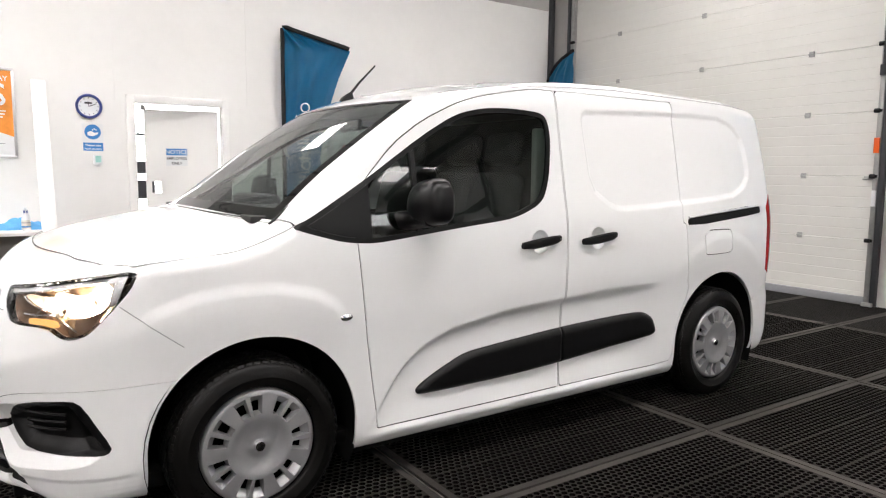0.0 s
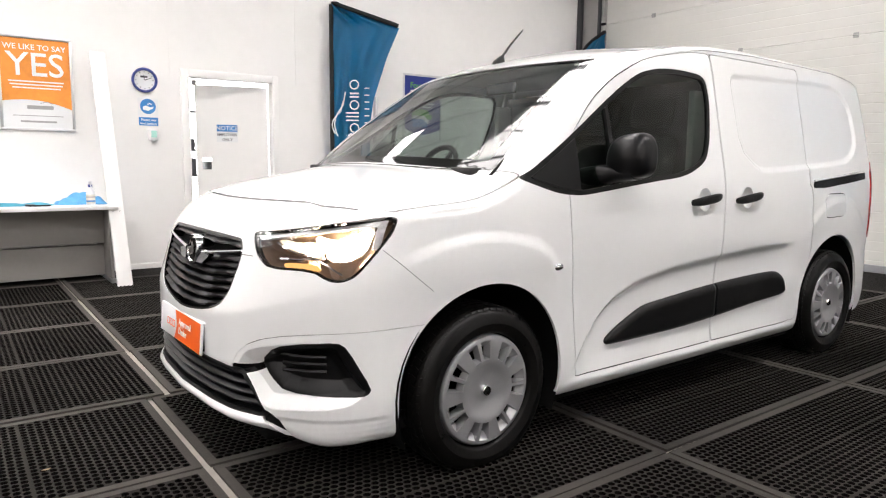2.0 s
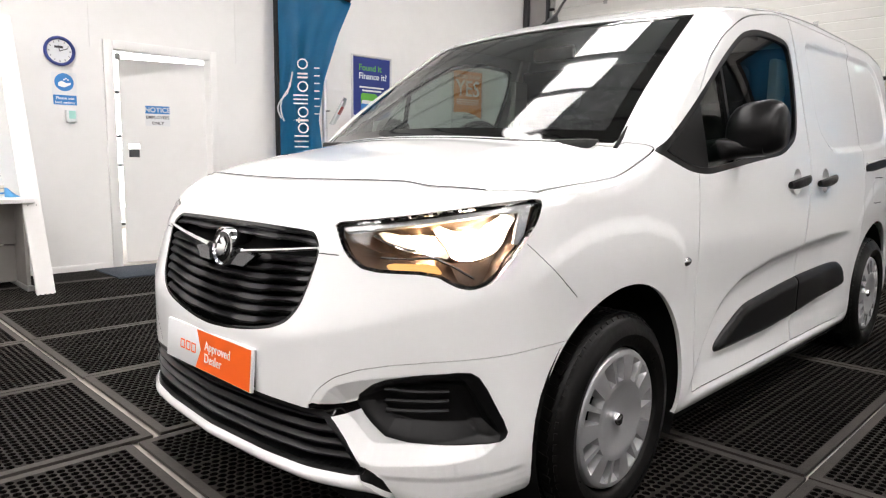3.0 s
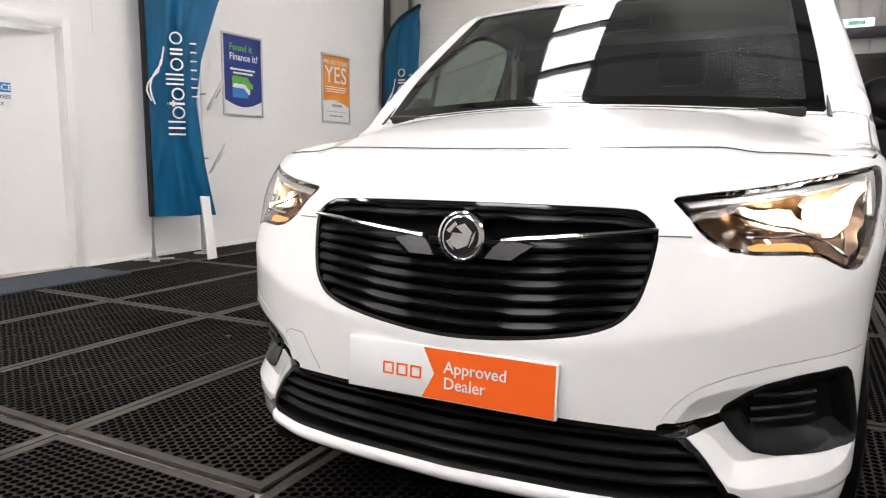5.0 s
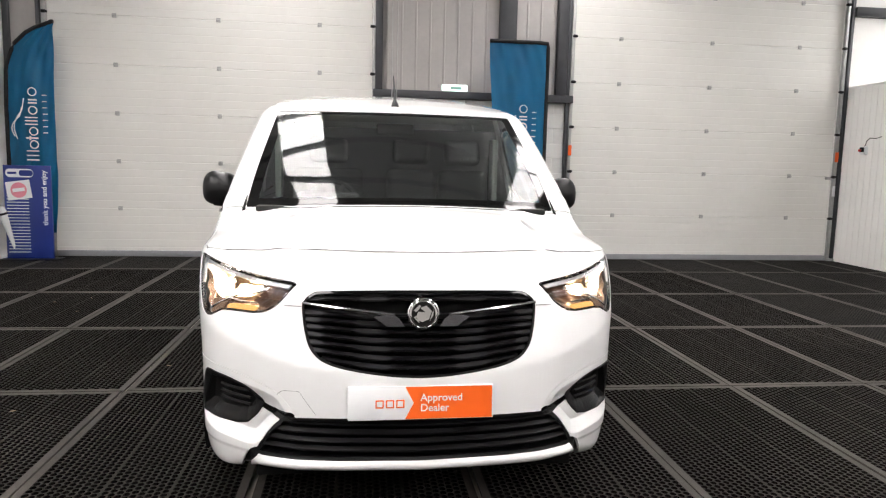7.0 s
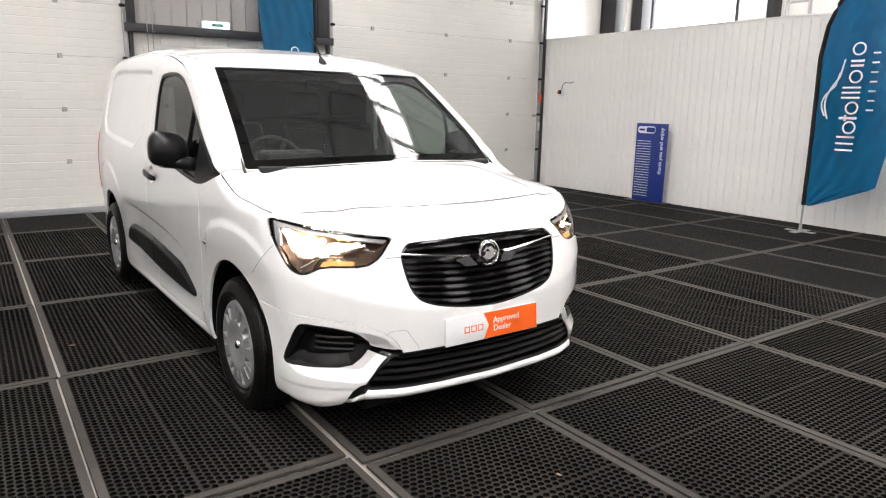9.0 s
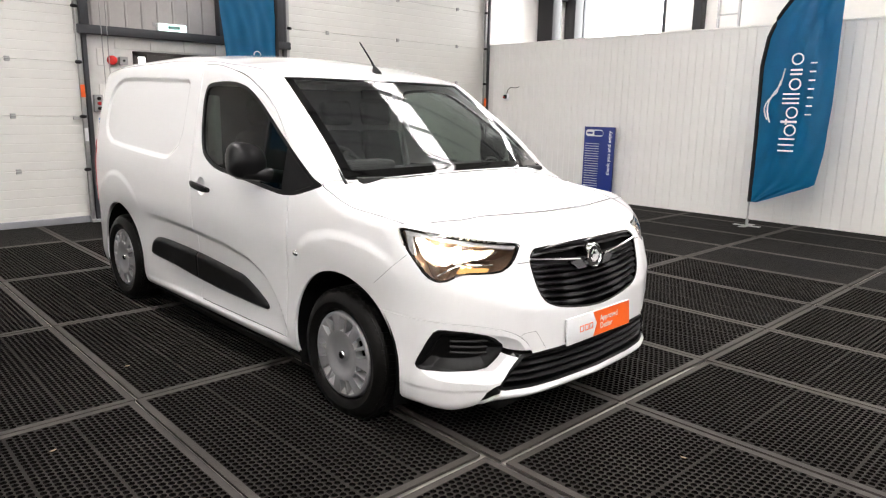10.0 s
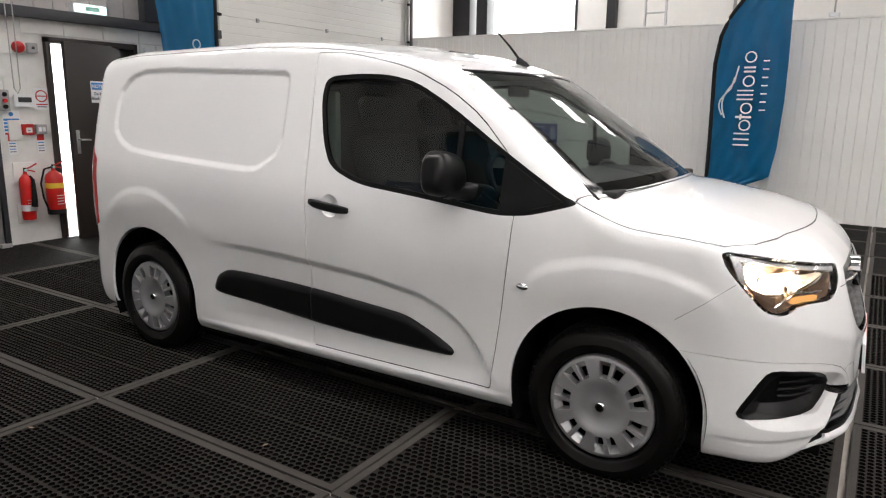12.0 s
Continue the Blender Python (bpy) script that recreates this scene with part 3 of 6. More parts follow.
ld = thing("ladder", "aluminium ladder standing behind the clad partition", "ladder", pose(3.35, -5.2, 0))
for s in (-1, 1):
    part("stile", box(.03, .06, 4.4, .004), ALU, ld, "", pose(s * .17, 0, 0))
for k in range(15):
    part("rung", tube([(-.17, 0, .25 + .28 * k), (.17, 0, .25 + .28 * k)], .014, 8), ALU, ld)
ju = thing("junction_box", "white conduit box on top of the clad partition", "box", pose(.66, RIGHT - .04, 2.69))
part("casing", box(.12, .08, .06, .006), PLATEW, ju)
part("conduit", tube([(0, 0, .05), (0, 0, 2.4)], .012, 8), GREYPL, ju)
tagged(part("conduit", tube([(2.4, -6.7, 0), (2.4, -6.7, 5.1)], .03, 10), GREYPL), "grey conduit on the outer wall", "conduit")


# ---- flags ----
def flag(label, m, pole_h, shape, mark_z, flip=1, base=True, mark=.42, slant=0.0, fold=0.0):
    """A feather flag: black sleeved pole, rippled cloth, pale marks. shape: (z, start, end) rows across the cloth."""
    f = thing("feather_flag", label, "flag", m, "feather flags")
    rows = 70
    cols = 34
    zs, s0, s1 = (np.array(v) for v in zip(*shape))
    b = bmesh.new()
    grid = []
    for i in range(rows + 1):
        z = zs[0] + (zs[-1] - zs[0]) * i / rows
        a, e = np.interp(z, zs, s0), np.interp(z, zs, s1)
        row = []
        for j in range(cols + 1):
            u = j / cols
            x = a + (e - a) * u
            rip = .022 * math.sin(3.1 * u + 1.9 * z) * u + .012 * math.sin(9 * u - 2.6 * z + .7) * u
            rip += .011 * math.sin(15 * u + 4.4 * z + 1.2 * math.sin(2.1 * z)) * min(1, 3 * u) + .005 * math.sin(31 * u - 9 * z + 2 * math.sin(3 * z))
            rip -= fold * math.exp(-((u - .42 + .10 * (z - 1.6)) / .085) ** 2) - .6 * fold * math.exp(-((u - .60 + .12 * (z - 1.6)) / .08) ** 2)
            row.append(b.verts.new((flip * x, rip, z)))
        grid.append(row)
    for r0, r1 in zip(grid, grid[1:]):
        for j in range(cols):
            b.faces.new((r0[j], r0[j + 1], r1[j + 1], r1[j]))
    bmesh.ops.solidify(b, geom=b.faces[:], thickness=.002)
    part("cloth", b, BLUEF, f)
    edge = [(flip * np.interp(z, zs, s0), 0, z) for z in np.linspace(zs[0], zs[-1], 40)]
    k = len(shape) - 1
    while k > 0 and shape[k][0] - shape[k - 1][0] < .02:
        k -= 1
    edge += [(flip * x, 0, shape[-1][0] + .01) for x in np.linspace(s0[-1], s1[-1], 8)[1:]]
    if slant:
        edge += [(flip * np.interp(z, zs, s1), 0, z + .004) for z in np.linspace(zs[-1], slant, 14)[1:]]
    part("sleeve", tube(edge, .026, 8), BLACKF, f, "black pole sleeve along the edge")
    part("pole", tube([(flip * s0[0], 0, .03), (flip * s0[0], 0, zs[0] + .1)], .012, 10), STEELG, f, "grey lower pole")
    if base:
        fb = box(.36, .09, .012, .003, (flip * s0[0], 0, .004))
        box(.09, .36, .012, .003, (flip * s0[0], 0, .004), bm=fb)
        cyl(.02, .10, 14, None, .003, Matrix.Translation((flip * s0[0], 0, .01)), fb)
        part("foot", fb, STEELG, f, "flat metal cross foot")
    return f


def flag_mark(f, x, z, size, side, rot=90):
    """The pale logo drawn as plain bars and strokes, running up the cloth."""
    b = bmesh.new()
    # the word as a row of plain blocks, rings and bars
    def ring(cx, r0=.060, r1=.045):
        add_bm(b, lathe([(r1, 0), (r0, 0), (r0, .002), (r1, .002), (r1, 0)], 28), Matrix.Translation((cx, .058, 0)))
    for x_ in (.014, .075, .136):
        plate(rrect(.016, .16, .005, 3, x_, .08), .002, bm=b)
    ring(.225)
    plate(rrect(.024, .16, .006, 3, .312, .08), .002, bm=b)
    plate(rrect(.06, .022, .006, 3, .312, .105), .002, bm=b)
    ring(.405)
    for x_ in (.50, .546, .592):
        plate(rrect(.016, .165, .005, 3, x_, .0825), .002, bm=b)
    ring(.69)
    for x_ in (.790, .832):
        plate(rrect(.020, .116, .005, 3, x_, .058), .002, bm=b)
    ring(.94)
    # thin line of small caps below
    q = .36
    for k in range(7):
        plate(rrect(.014, .062, .004, 3, q + .0275, -.10), .002, bm=b)
        q += .085
    # two car-roof strokes above
    for off, ln in ((.0, .55), (.03, .40)):
        pts = [(.30 + off + ln * i / 10, .27 + off + .07 * math.sin(math.pi * min(i / 7, 1)) - .01 * i, .001) for i in range(11)]
        tube(pts, .008, 6, b)
    part("logo", b, WHITEP, f, "pale abstract logo bars", Matrix.Translation((x, side, z)) @ pose(0, 0, 0, 90 if side < 0 else -90, 0, 0) @ pose(0, 0, 0, 0, 0, rot) @ Matrix.Scale(size, 4))


# beside the office door: slanted top
fa_m = pose(2.99, 7.99, 0, 0, 0, -36)
fl = flag("teal blue feather flag with slanted black-edged top and pale logo", fa_m, 3.0,
          [(.42, 0, .58), (.9, 0, .50), (1.5, 0, .44), (1.9, 0, .50), (2.4, 0, .66), (2.74, 0, .80), (2.76, 0, .79), (3.0, 0, .06)], 1.2, slant=2.755, fold=.05)
flag_mark(fl, .33, 1.18, .95, -.05)
# corner by the first loading door: curved top
fl = flag("teal blue feather flag with curved top standing in the corner", pose(7.20, 8.08, 0, 0, 0, -90), 3.0,
          [(.35, 0, .56), (1.0, 0, .60), (2.0, 0, .60), (2.5, .02, .60), (2.8, .13, .60), (2.97, .30, .60), (3.07, .50, .61), (3.09, .58, .62)], 1.2)
flag_mark(fl, .40, 1.30, .95, -.05)
# between the loading doors: square top, pole on the far side
fl = flag("teal blue banner flag with square black-edged top", pose(6.75, .98, 0, 0, 0, -90), 3.0,
          [(.62, 0, .30), (.75, 0, .44), (1.2, 0, .66), (2.0, 0, .74), (2.6, 0, .78), (3.0, 0, .80), (3.02, .01, .80)], 1.2, flip=-1)
flag_mark(fl, -.27, 1.25, .95, -.05)
# by the clad partition: curved top, tall
fl = flag("tall teal blue feather flag with curved black-sleeved edge", pose(1.93, -3.28, 0, 0, 0, 180), 3.2,
          [(.34, 0, .10), (.42, 0, .30), (.62, 0, .78), (1.0, 0, .84), (1.6, -.01, .87), (2.1, -.02, .87), (2.45, .03, .86), (2.7, .13, .85), (2.9, .27, .85), (3.05, .42, .84), (3.2, .62, .84), (3.28, .80, .84)], 1.2)
flag_mark(fl, .50, 1.02, 1.22, -.05)


# ---- posters and signs on the partition ----
def frame_poster(name, label, x, z, wd=.625, hh=.885):
    p = thing(name, label, "poster", pose(x, LEFT, z, *ON_LEFT))
    for sx, sy, px, py in ((wd, .025, 0, hh / 2 - .0125), (wd, .025, 0, -hh / 2 + .0125), (.025, hh - .05, -wd / 2 + .0125, 0), (.025, hh - .05, wd / 2 - .0125, 0)):
        part("frame", box(sx, sy, .018, .004), ALU, p, "brushed aluminium snap frame", pose(px, py, 0))
    return p


def yes_poster(x, z):
    p = frame_poster("poster", "orange and white framed poster with large lettering", x, z)
    part("sheet", box(.585, .845, .006, 0), PLATEW, p, "white poster sheet")
    o = [(-.29, .415), (-.29, -.17)] + [(-.29 + .58 * i / 14, -.17 + .035 * math.sin(i / 14 * math.pi * .9) - .075 * (i / 14) ** 2) for i in range(1, 15)] + [(.29, .415)]
    part("orange_field", plate(o, .002), ORANGE, p, "orange printed field", pose(0, 0, .0065))
    part("lettering", words("WE LIKE TO SAY", .070, .0008, align="CENTER"), WHITEP, p, "", pose(0, .315, .0088))
    part("lettering", words("YES", .31, .002, align="CENTER"), WHITEP, p, "large white word", pose(0, .075, .0088))
    b = bmesh.new()
    for k, ww in enumerate((.46, .44, .40)):
        box(ww, .012, .001, 0, (0, -.0 - .03 * k, 0), bm=b)
    part("text_bar", b, WHITEP, p, "small white print", pose(0, .02, .0088))
    b = bmesh.new()
    box(.22, .035, .001, 0, (0, 0, 0), bm=b)
    tube([(.0, .04, 0), (.06, .055, 0), (.11, .035, 0)], .003, 6, b)
    part("logo", b, GREYPL, p, "grey abstract logo bar", pose(.02, -.22, .0068))
    part("text_bar", box(.30, .018, .001, 0), GREYPL, p, "small grey print", pose(0, -.355, .0068))
    part("text_bar", box(.42, .007, .001, 0), GREYPL, p, "fine grey print", pose(0, -.30, .0068))


yes_poster(-.056, 1.87)
yes_poster(6.135, 1.888)
p = frame_poster("poster", "navy blue framed finance poster with three printed vans", 4.41, 1.88)
part("sheet", box(.585, .845, .006, 0), PLATEW, p, "white poster foot")
o = [(-.29, .415), (-.29, -.27)] + [(-.29 + .58 * i / 14, -.27 - .075 * math.sin(i / 14 * math.pi)) for i in range(1, 15)] + [(.29, .415)]
part("blue_field", plate(o, .002), NAVY, p, "navy printed field", pose(0, 0, .0065))
part("lettering", words("Found it", .105, .0015), GREENP, p, "green words", pose(-.20, .26, .0088))
part("lettering", words("Finance it?", .105, .0015), WHITEP, p, "white words", pose(-.20, .16, .0088))
part("text_bar", box(.38, .02, .001, 0), WHITEP, p, "small white print", pose(.0, .06, .0088))
part("text_bar", box(.30, .02, .001, 0), WHITEP, p, "small white print", pose(.0, .02, .0088))
for k, (mt, x, y, s, nm) in enumerate(((GREENP, -.01, -.10, 1.0, "printed_green_van"), (PLATEW, -.03, -.165, .8, "printed_white_van"), (SIGNBLUE, -.05, -.205, .75, "printed_blue_van"))):
    part(nm, plate([(-.16 * s, -.04), (.16 * s, -.04), (.165 * s, .01), (.12 * s, .03), (.08 * s, .085 * s), (-.14 * s, .09 * s), (-.16 * s, .07 * s)], .001), mt, p, "", pose(x, y, .0087 + .0012 * k))

ck = thing("wall_clock", "round wall clock with navy rim and white face", "clock", pose(.915, LEFT, 1.98, *ON_LEFT))
part("rim", lathe([(.10, 0), (.125, .0), (.128, .02), (.120, .035), (.108, .035), (.103, .02), (.10, .012)], 48), NAVY, ck, "navy plastic rim")
part("face", cyl(.105, .012, 48), PLATEW, ck)
b = bmesh.new()
for k in range(12):
    add_bm(b, box(.006, .014, .001, 0, (0, 0, 0)), pose(0, 0, 0, 0, 0, 30 * k) @ Matrix.Translation((0, .085, 0)))
part("hour_marks", b, DARKTXT, ck, "", pose(0, 0, .0125))
for n, ln, a in (("hour_hand", .05, 8), ("minute_hand", .075, -68)):
    part(n, box(.007, ln, .001, 0, (0, ln / 2, 0)), DARKTXT, ck, "", pose(0, 0, .015, 0, 0, a))
part("maker_bar", box(.07, .02, .001, 0), DARKTXT, ck, "dark maker's bar", pose(-.005, .035, .0132))
hs = thing("hand_sanitiser_sign", "white notice with blue hand washing disc and band", "sign", pose(.94, LEFT, 1.655, *ON_LEFT))
part("panel", plate(rrect(.20, .29, .01), .003), PLATEW, hs)
part("disc", plate(ring_pts(.078, 40), .001), SIGNBLUE, hs, "blue disc", pose(0, .06, .0032))
hb = plate([(-.05, -.035), (.0, -.045), (.05, -.02), (.055, .0), (.02, -.008), (-.02, .01), (-.05, -.005)], .001)
for k in range(3):
    plate(ring_pts(.007, 10, .0 + .016 * k, .022 + .01 * (k % 2)), .001, bm=hb)
part("pictogram", hb, WHITEP, hs, "white hand pictogram", pose(0, .06, .0046))
part("band", plate(rrect(.19, .085, .004), .001), SIGNBLUE, hs, "blue text band", pose(0, -.095, .0032))
t = words("Please use", .036, .0004, align="CENTER")
words("hand sanitiser", .030, .0004, bm=t, at=(0, -.036, 0), align="CENTER")
part("lettering", t, WHITEP, hs, "", pose(0, -.09, .0044))
dp = thing("soap_dispenser", "small white hand sanitiser dispenser with green front", "dispenser", pose(.975, LEFT, 1.42, *ON_LEFT))
part("casing", plate(rrect(.085, .11, .012), .06, .008), PLATEW, dp)
part("window", plate(rrect(.055, .07, .006), .004), TEALP, dp, "green level window", pose(0, .01, .0605))
part("nozzle", box(.03, .02, .03, .004), PLATEW, dp, "", pose(0, -.06, .01))

# office door, pushed open a little
od = thing("door_4", "white flush office door pushed slightly open", "door", pose(DX1 - .035, LEFT + .05, 0), kind="structure")
wl, hl_ = .795, 2.0
hx0, hx1, hz0, hz1 = -.735, -.635, 1.06, 1.19
lb = bmesh.new()
for sx, sz, x, z in ((wl + hx0, hz1 - hz0, (-wl + hx0) / 2, hz0), (-hx1, hz1 - hz0, hx1 / 2, hz0), (wl, hz0 - .02, -wl / 2, .02), (wl, hl_ - hz1, -wl / 2, hz1)):
    box(abs(sx), .04, sz, 0, (x, 0, z), bm=lb)
bmesh.ops.remove_doubles(lb, verts=lb.verts[:], dist=.0005)
lf = part("door_leaf", lb, WALLW, od, "white painted leaf with a square cut-out", pose(0, 0, 0, 0, 0, -14), smooth=False)
nb = part("notice_panel", box(.23, .003, .20, .0), PLATEW, lf, "paper door notice", pose(-.46, -.0225, 1.37))
part("notice_band", box(.225, .002, .075, 0), SIGNBLUE, nb, "", pose(0, -.0028, .12))
part("lettering", words("NOTICE", .066, .001, align="CENTER"), PLATEW, nb, "", pose(0, -.0045, .135, 90))
t = words("EMPLOYEES", .042, .0006, align="CENTER")
words("ONLY", .042, .0006, bm=t, at=(0, -.055, 0), align="CENTER")
part("lettering", t, DARKTXT, nb, "", pose(0, -.003, .07, 90))
part("closer", box(.05, .05, .06, .006), STEELG, lf, "grey door catch", pose(-.80, -.02, 1.99))
for n, sx, sz, x, z in (("door_frame", .085, 2.13, DX0 - .0425, 0), ("door_frame", .07, 2.13, DX1 + .035, 0), ("door_frame", DX1 - DX0, .08, (DX0 + DX1) / 2, DZ)):
    tagged(part("trim", box(sx, .03, sz, .004), WALLW, None, "", pose(x, LEFT - .015, z)), "white painted door lining", "door frame", "", "structure")
tagged(part("trim", box(.012, .05, .006, .001), CONC, None, "", pose(1.8, LEFT - .03, 0)), "worn threshold strip", "threshold", "", "structure")
tagged(part("threshold", box(DX1 - DX0, .16, .03, .004), CONC, None, "", pose((DX0 + DX1) / 2, LEFT + .06, -.005)), "worn timber threshold of the office door", "threshold", "", "structure")
tagged(part("door_mat", box(1.25, .62, .014, .005), mk("navy_door_mat", (.03, .04, .055), .9, 0, .3, 30, bump=.5, bscale=300), None, "", pose(1.72, LEFT - .36, .012)), "dark blue-grey ribbed door mat by the office door", "door mat")
# added glowing panel that fills the door gap with brightness; no window is known
wn = thing("office_glow", "bright glowing panel behind the open door, standing in for the lit office", "window", pose(2.6, 12.08, .3), kind="structure")
part("pane", box(3.6, .02, 2.3, 0), WINLIGHT, wn)
for x in (-1.82, 1.82):
    part("window_frame", box(.05, .05, 2.3, .004), PLATEW, wn, "", pose(x, -.03, 0))

rack = thing("storage_rack", "dark steel storage rack with boxes behind the office door", "rack", pose(1.82, 9.45, 0))
for x in (-.34, .34):
    for y in (-.13, .13):
        part("upright", box(.03, .03, 1.85, .003), DARKST, rack, "", pose(x, y, 0))
for z in (.30, .955, 1.275, 1.755):
    part("shelf", box(.70, .30, .025, .003), DARKST, rack, "", pose(0, 0, z))
for x, sx, z, hz in ((-.165, .22, .98, .21), (.17, .18, .98, .17), (-.165, .20, 1.30, .13)):
    tagged(part("storage_box", box(sx, .26, hz, .008), DARKTXT, None, "", pose(1.82 + x, 9.45, z)), "black plastic storage box on a rack shelf", "box", "rack boxes")

# ---- workbench ----
wb = thing("workbench", "long white laminate bench against the partition with grey panels below", "bench", pose(0, 0, 0))
part("worktop", box(6.0, .74, .035, .004, (-2.53, LEFT - .375, .70)), DESKW, wb)
part("back_panel", box(5.9, .02, .34, .003, (-2.5, LEFT - .45, .36)), DESKG, wb, "grey modesty panel")
part("lower_panel", box(5.9, .02, .30, .003, (-2.5, LEFT - .40, .045)), DESKG, wb, "grey lower panel")
for x in (.40, -1.4, -3.2, -5.2):
    part("leg_panel", box(.03, .68, .70, .003, (x, LEFT - .37, 0)), DESKG, wb, "grey end panel")
part("foot", box(.05, .74, .05, .008, (.40, LEFT - .40, 0)), STEELG, wb)
lp = thing("leaning_plank", "tall white painted plank leaning against the partition", "plank", pose(.455, 7.20, .0, -20.2, 0, 0))
part("plank", box(.13, .035, 2.34, .004), WALLW, lp)
part("screw_head", cyl(.004, .002, 8, None, 0, pose(.03, -.018, .72, 90)), DARKTXT, lp)
part("screw_head", cyl(.004, .002, 8, None, 0, pose(-.03, -.018, .72, 90)), DARKTXT, lp)
BT = .735
sb = thing("spray_bottle", "white spray bottle with blue collar and printed label", "bottle", pose(.27, 7.60, BT))
part("bottle", lathe([(0, 0), (.035, 0), (.038, .01), (.038, .11), (.030, .15), (.013, .175), (.013, .19), (0, .19)], 24), PLATEW, sb)
part("label", lathe([(.0388, .02), (.0388, .10)], 24), mk("cream_label", (.62, .60, .52), .5), sb, "cream label with dark print")
part("label_bar", lathe([(.0394, .032), (.0394, .046)], 24), SIGNBLUE, sb)
part("label_bar", lathe([(.0394, .072), (.0394, .082)], 24), GREYPL, sb)
part("collar", lathe([(.015, .165), (.019, .168), (.019, .192), (.012, .196)], 20), NAVY, sb, "blue collar")
tg = box(.022, .07, .03, .006, (0, -.012, .192))
box(.02, .03, .02, .005, (0, -.055, .207), bm=tg)
tube([(0, -.025, .195), (0, -.04, .17), (0, -.035, .145)], .006, 6, tg)
part("trigger", tg, PLATEW, sb, "white trigger head")


def cloth_heap(label, at, sx, sy, sz, material, seed):
    rng = random.Random(seed)
    b = bmesh.new()
    bmesh.ops.create_grid(b, x_segments=22, y_segments=16, size=.5)
    ph = [rng.uniform(0, 6) for _ in range(6)]
    for v in b.verts:
        x, y = v.co.x * 2, v.co.y * 2
        e = max(0, 1 - max(abs(x), abs(y)) ** 4)
        h = e * (.62 + .22 * math.sin(5 * x + ph[0] + 2 * y) + .16 * math.sin(9 * y + ph[1] - 3 * x))
        v.co = (x * sx / 2 * (1 + .08 * math.sin(7 * y + ph[2])), y * sy / 2 * (1 + .08 * math.sin(6 * x + ph[3])), .002 + sz * h)
    bmesh.ops.solidify(b, geom=b.faces[:], thickness=.004)
    ob = part("cloth", b, material, None, "", pose(*at))
    return tagged(ob, label, "cloth")


cloth_heap("crumpled blue microfibre cloth on the bench", (.22, 7.82, BT), .42, .26, .115, CLOTH, 3)
cloth_heap("flat teal cleaning cloth on the bench", (-.30, 7.75, BT), .55, .20, .03, mk("teal_cloth", (.05, .28, .38), .95, 0, .2, 20, bump=.4), 5)
for nm, lab, x, y, mt, sx, sy, sz in (("tape_roll", "roll of yellow tape on the bench", -.72, 7.60, YELLOWP, .05, .05, .03), ("marker_pen", "black marker pen lying on the bench", -.13, 7.56, BLACKPL, .13, .016, .016), ("craft_knife", "yellow and black craft knife on the bench", -.62, 7.54, YELLOWP, .15, .022, .018), ("scraper", "black plastic scraper on the bench", -.22, 7.60, BLACKPL, .08, .05, .02)):
    if nm == "tape_roll":
        b = lathe([(.022, 0), (.04, 0), (.04, .03), (.022, .03), (.022, 0)], 24)
    else:
        b = box(sx, sy, sz, .004)
        box(sx * .4, sy * .8, sz * .5, .003, (sx * .35, 0, sz * .4), bm=b)
    tagged(part(nm, b, mt, None, "", pose(x, y, BT, 0, 0, 17 * len(nm))), lab, nm.split("_")[-1])

# ---- leaflet stand, umbrella, totems ----
ls = thing("leaflet_stand", "silver post leaflet stand with two sloping trays", "leaflet stand", pose(3.56, 7.93, 0))
part("base", lathe([(0, 0), (.17, 0), (.17, .008), (.02, .018), (0, .018)], 32), STEELG, ls)
part("post", lathe([(0, 0), (.03, 0), (.03, 1.94), (.022, 1.96), (0, 1.962)], 24), ALU, ls)
for z in (1.45, .82):
    tr = part("tray", box(.24, .012, .34, .004), ALU, ls, "sloping metal tray", pose(.05, -.06, z, 28, 0, 45))
    part("leaflets", box(.20, .014, .28, .002, (0, -.014, .02)), PLATEW, tr, "white printed leaflets")
    part("leaflet_print", box(.17, .004, .10, .001, (0, -.0225, .14)), REDP if z > 1 else SIGNBLUE, tr, "coloured leaflet print")
    part("arm", tube([(0, 0, z + .15), (0, -.10, z + .15)], .008, 8), STEELG, ls)
lq = thing("leaning_board", "narrow white board leaning at the foot of the flag", "board", pose(3.30, 7.55, .0, -12, 5, 0))
part("board", box(.11, .02, .62, .003), WALLW, lq)
um = thing("umbrella", "closed white umbrella with black handle leaning in the corner", "umbrella", Matrix.Translation((7.10, 7.98, .02)) @ Vector((-.29, .12, .95)).to_track_quat("Z", "Y").to_matrix().to_4x4())
part("canopy", lathe([(.004, .02), (.012, .06), (.045, .55), (.052, .66), (.035, .72), (.014, .74)], 10), PLATEW, um, "furled white canopy", smooth=False)
part("shaft", tube([(0, 0, 0), (0, 0, .9)], .006, 8), STEELG, um)
part("handle", tube([(0, 0, .80), (0, 0, .98), (.01, 0, 1.0)], .016, 10), BLACKPL, um, "black grip")
part("strap", lathe([(.0535, .62), (.054, .65)], 10), BLACKPL, um)


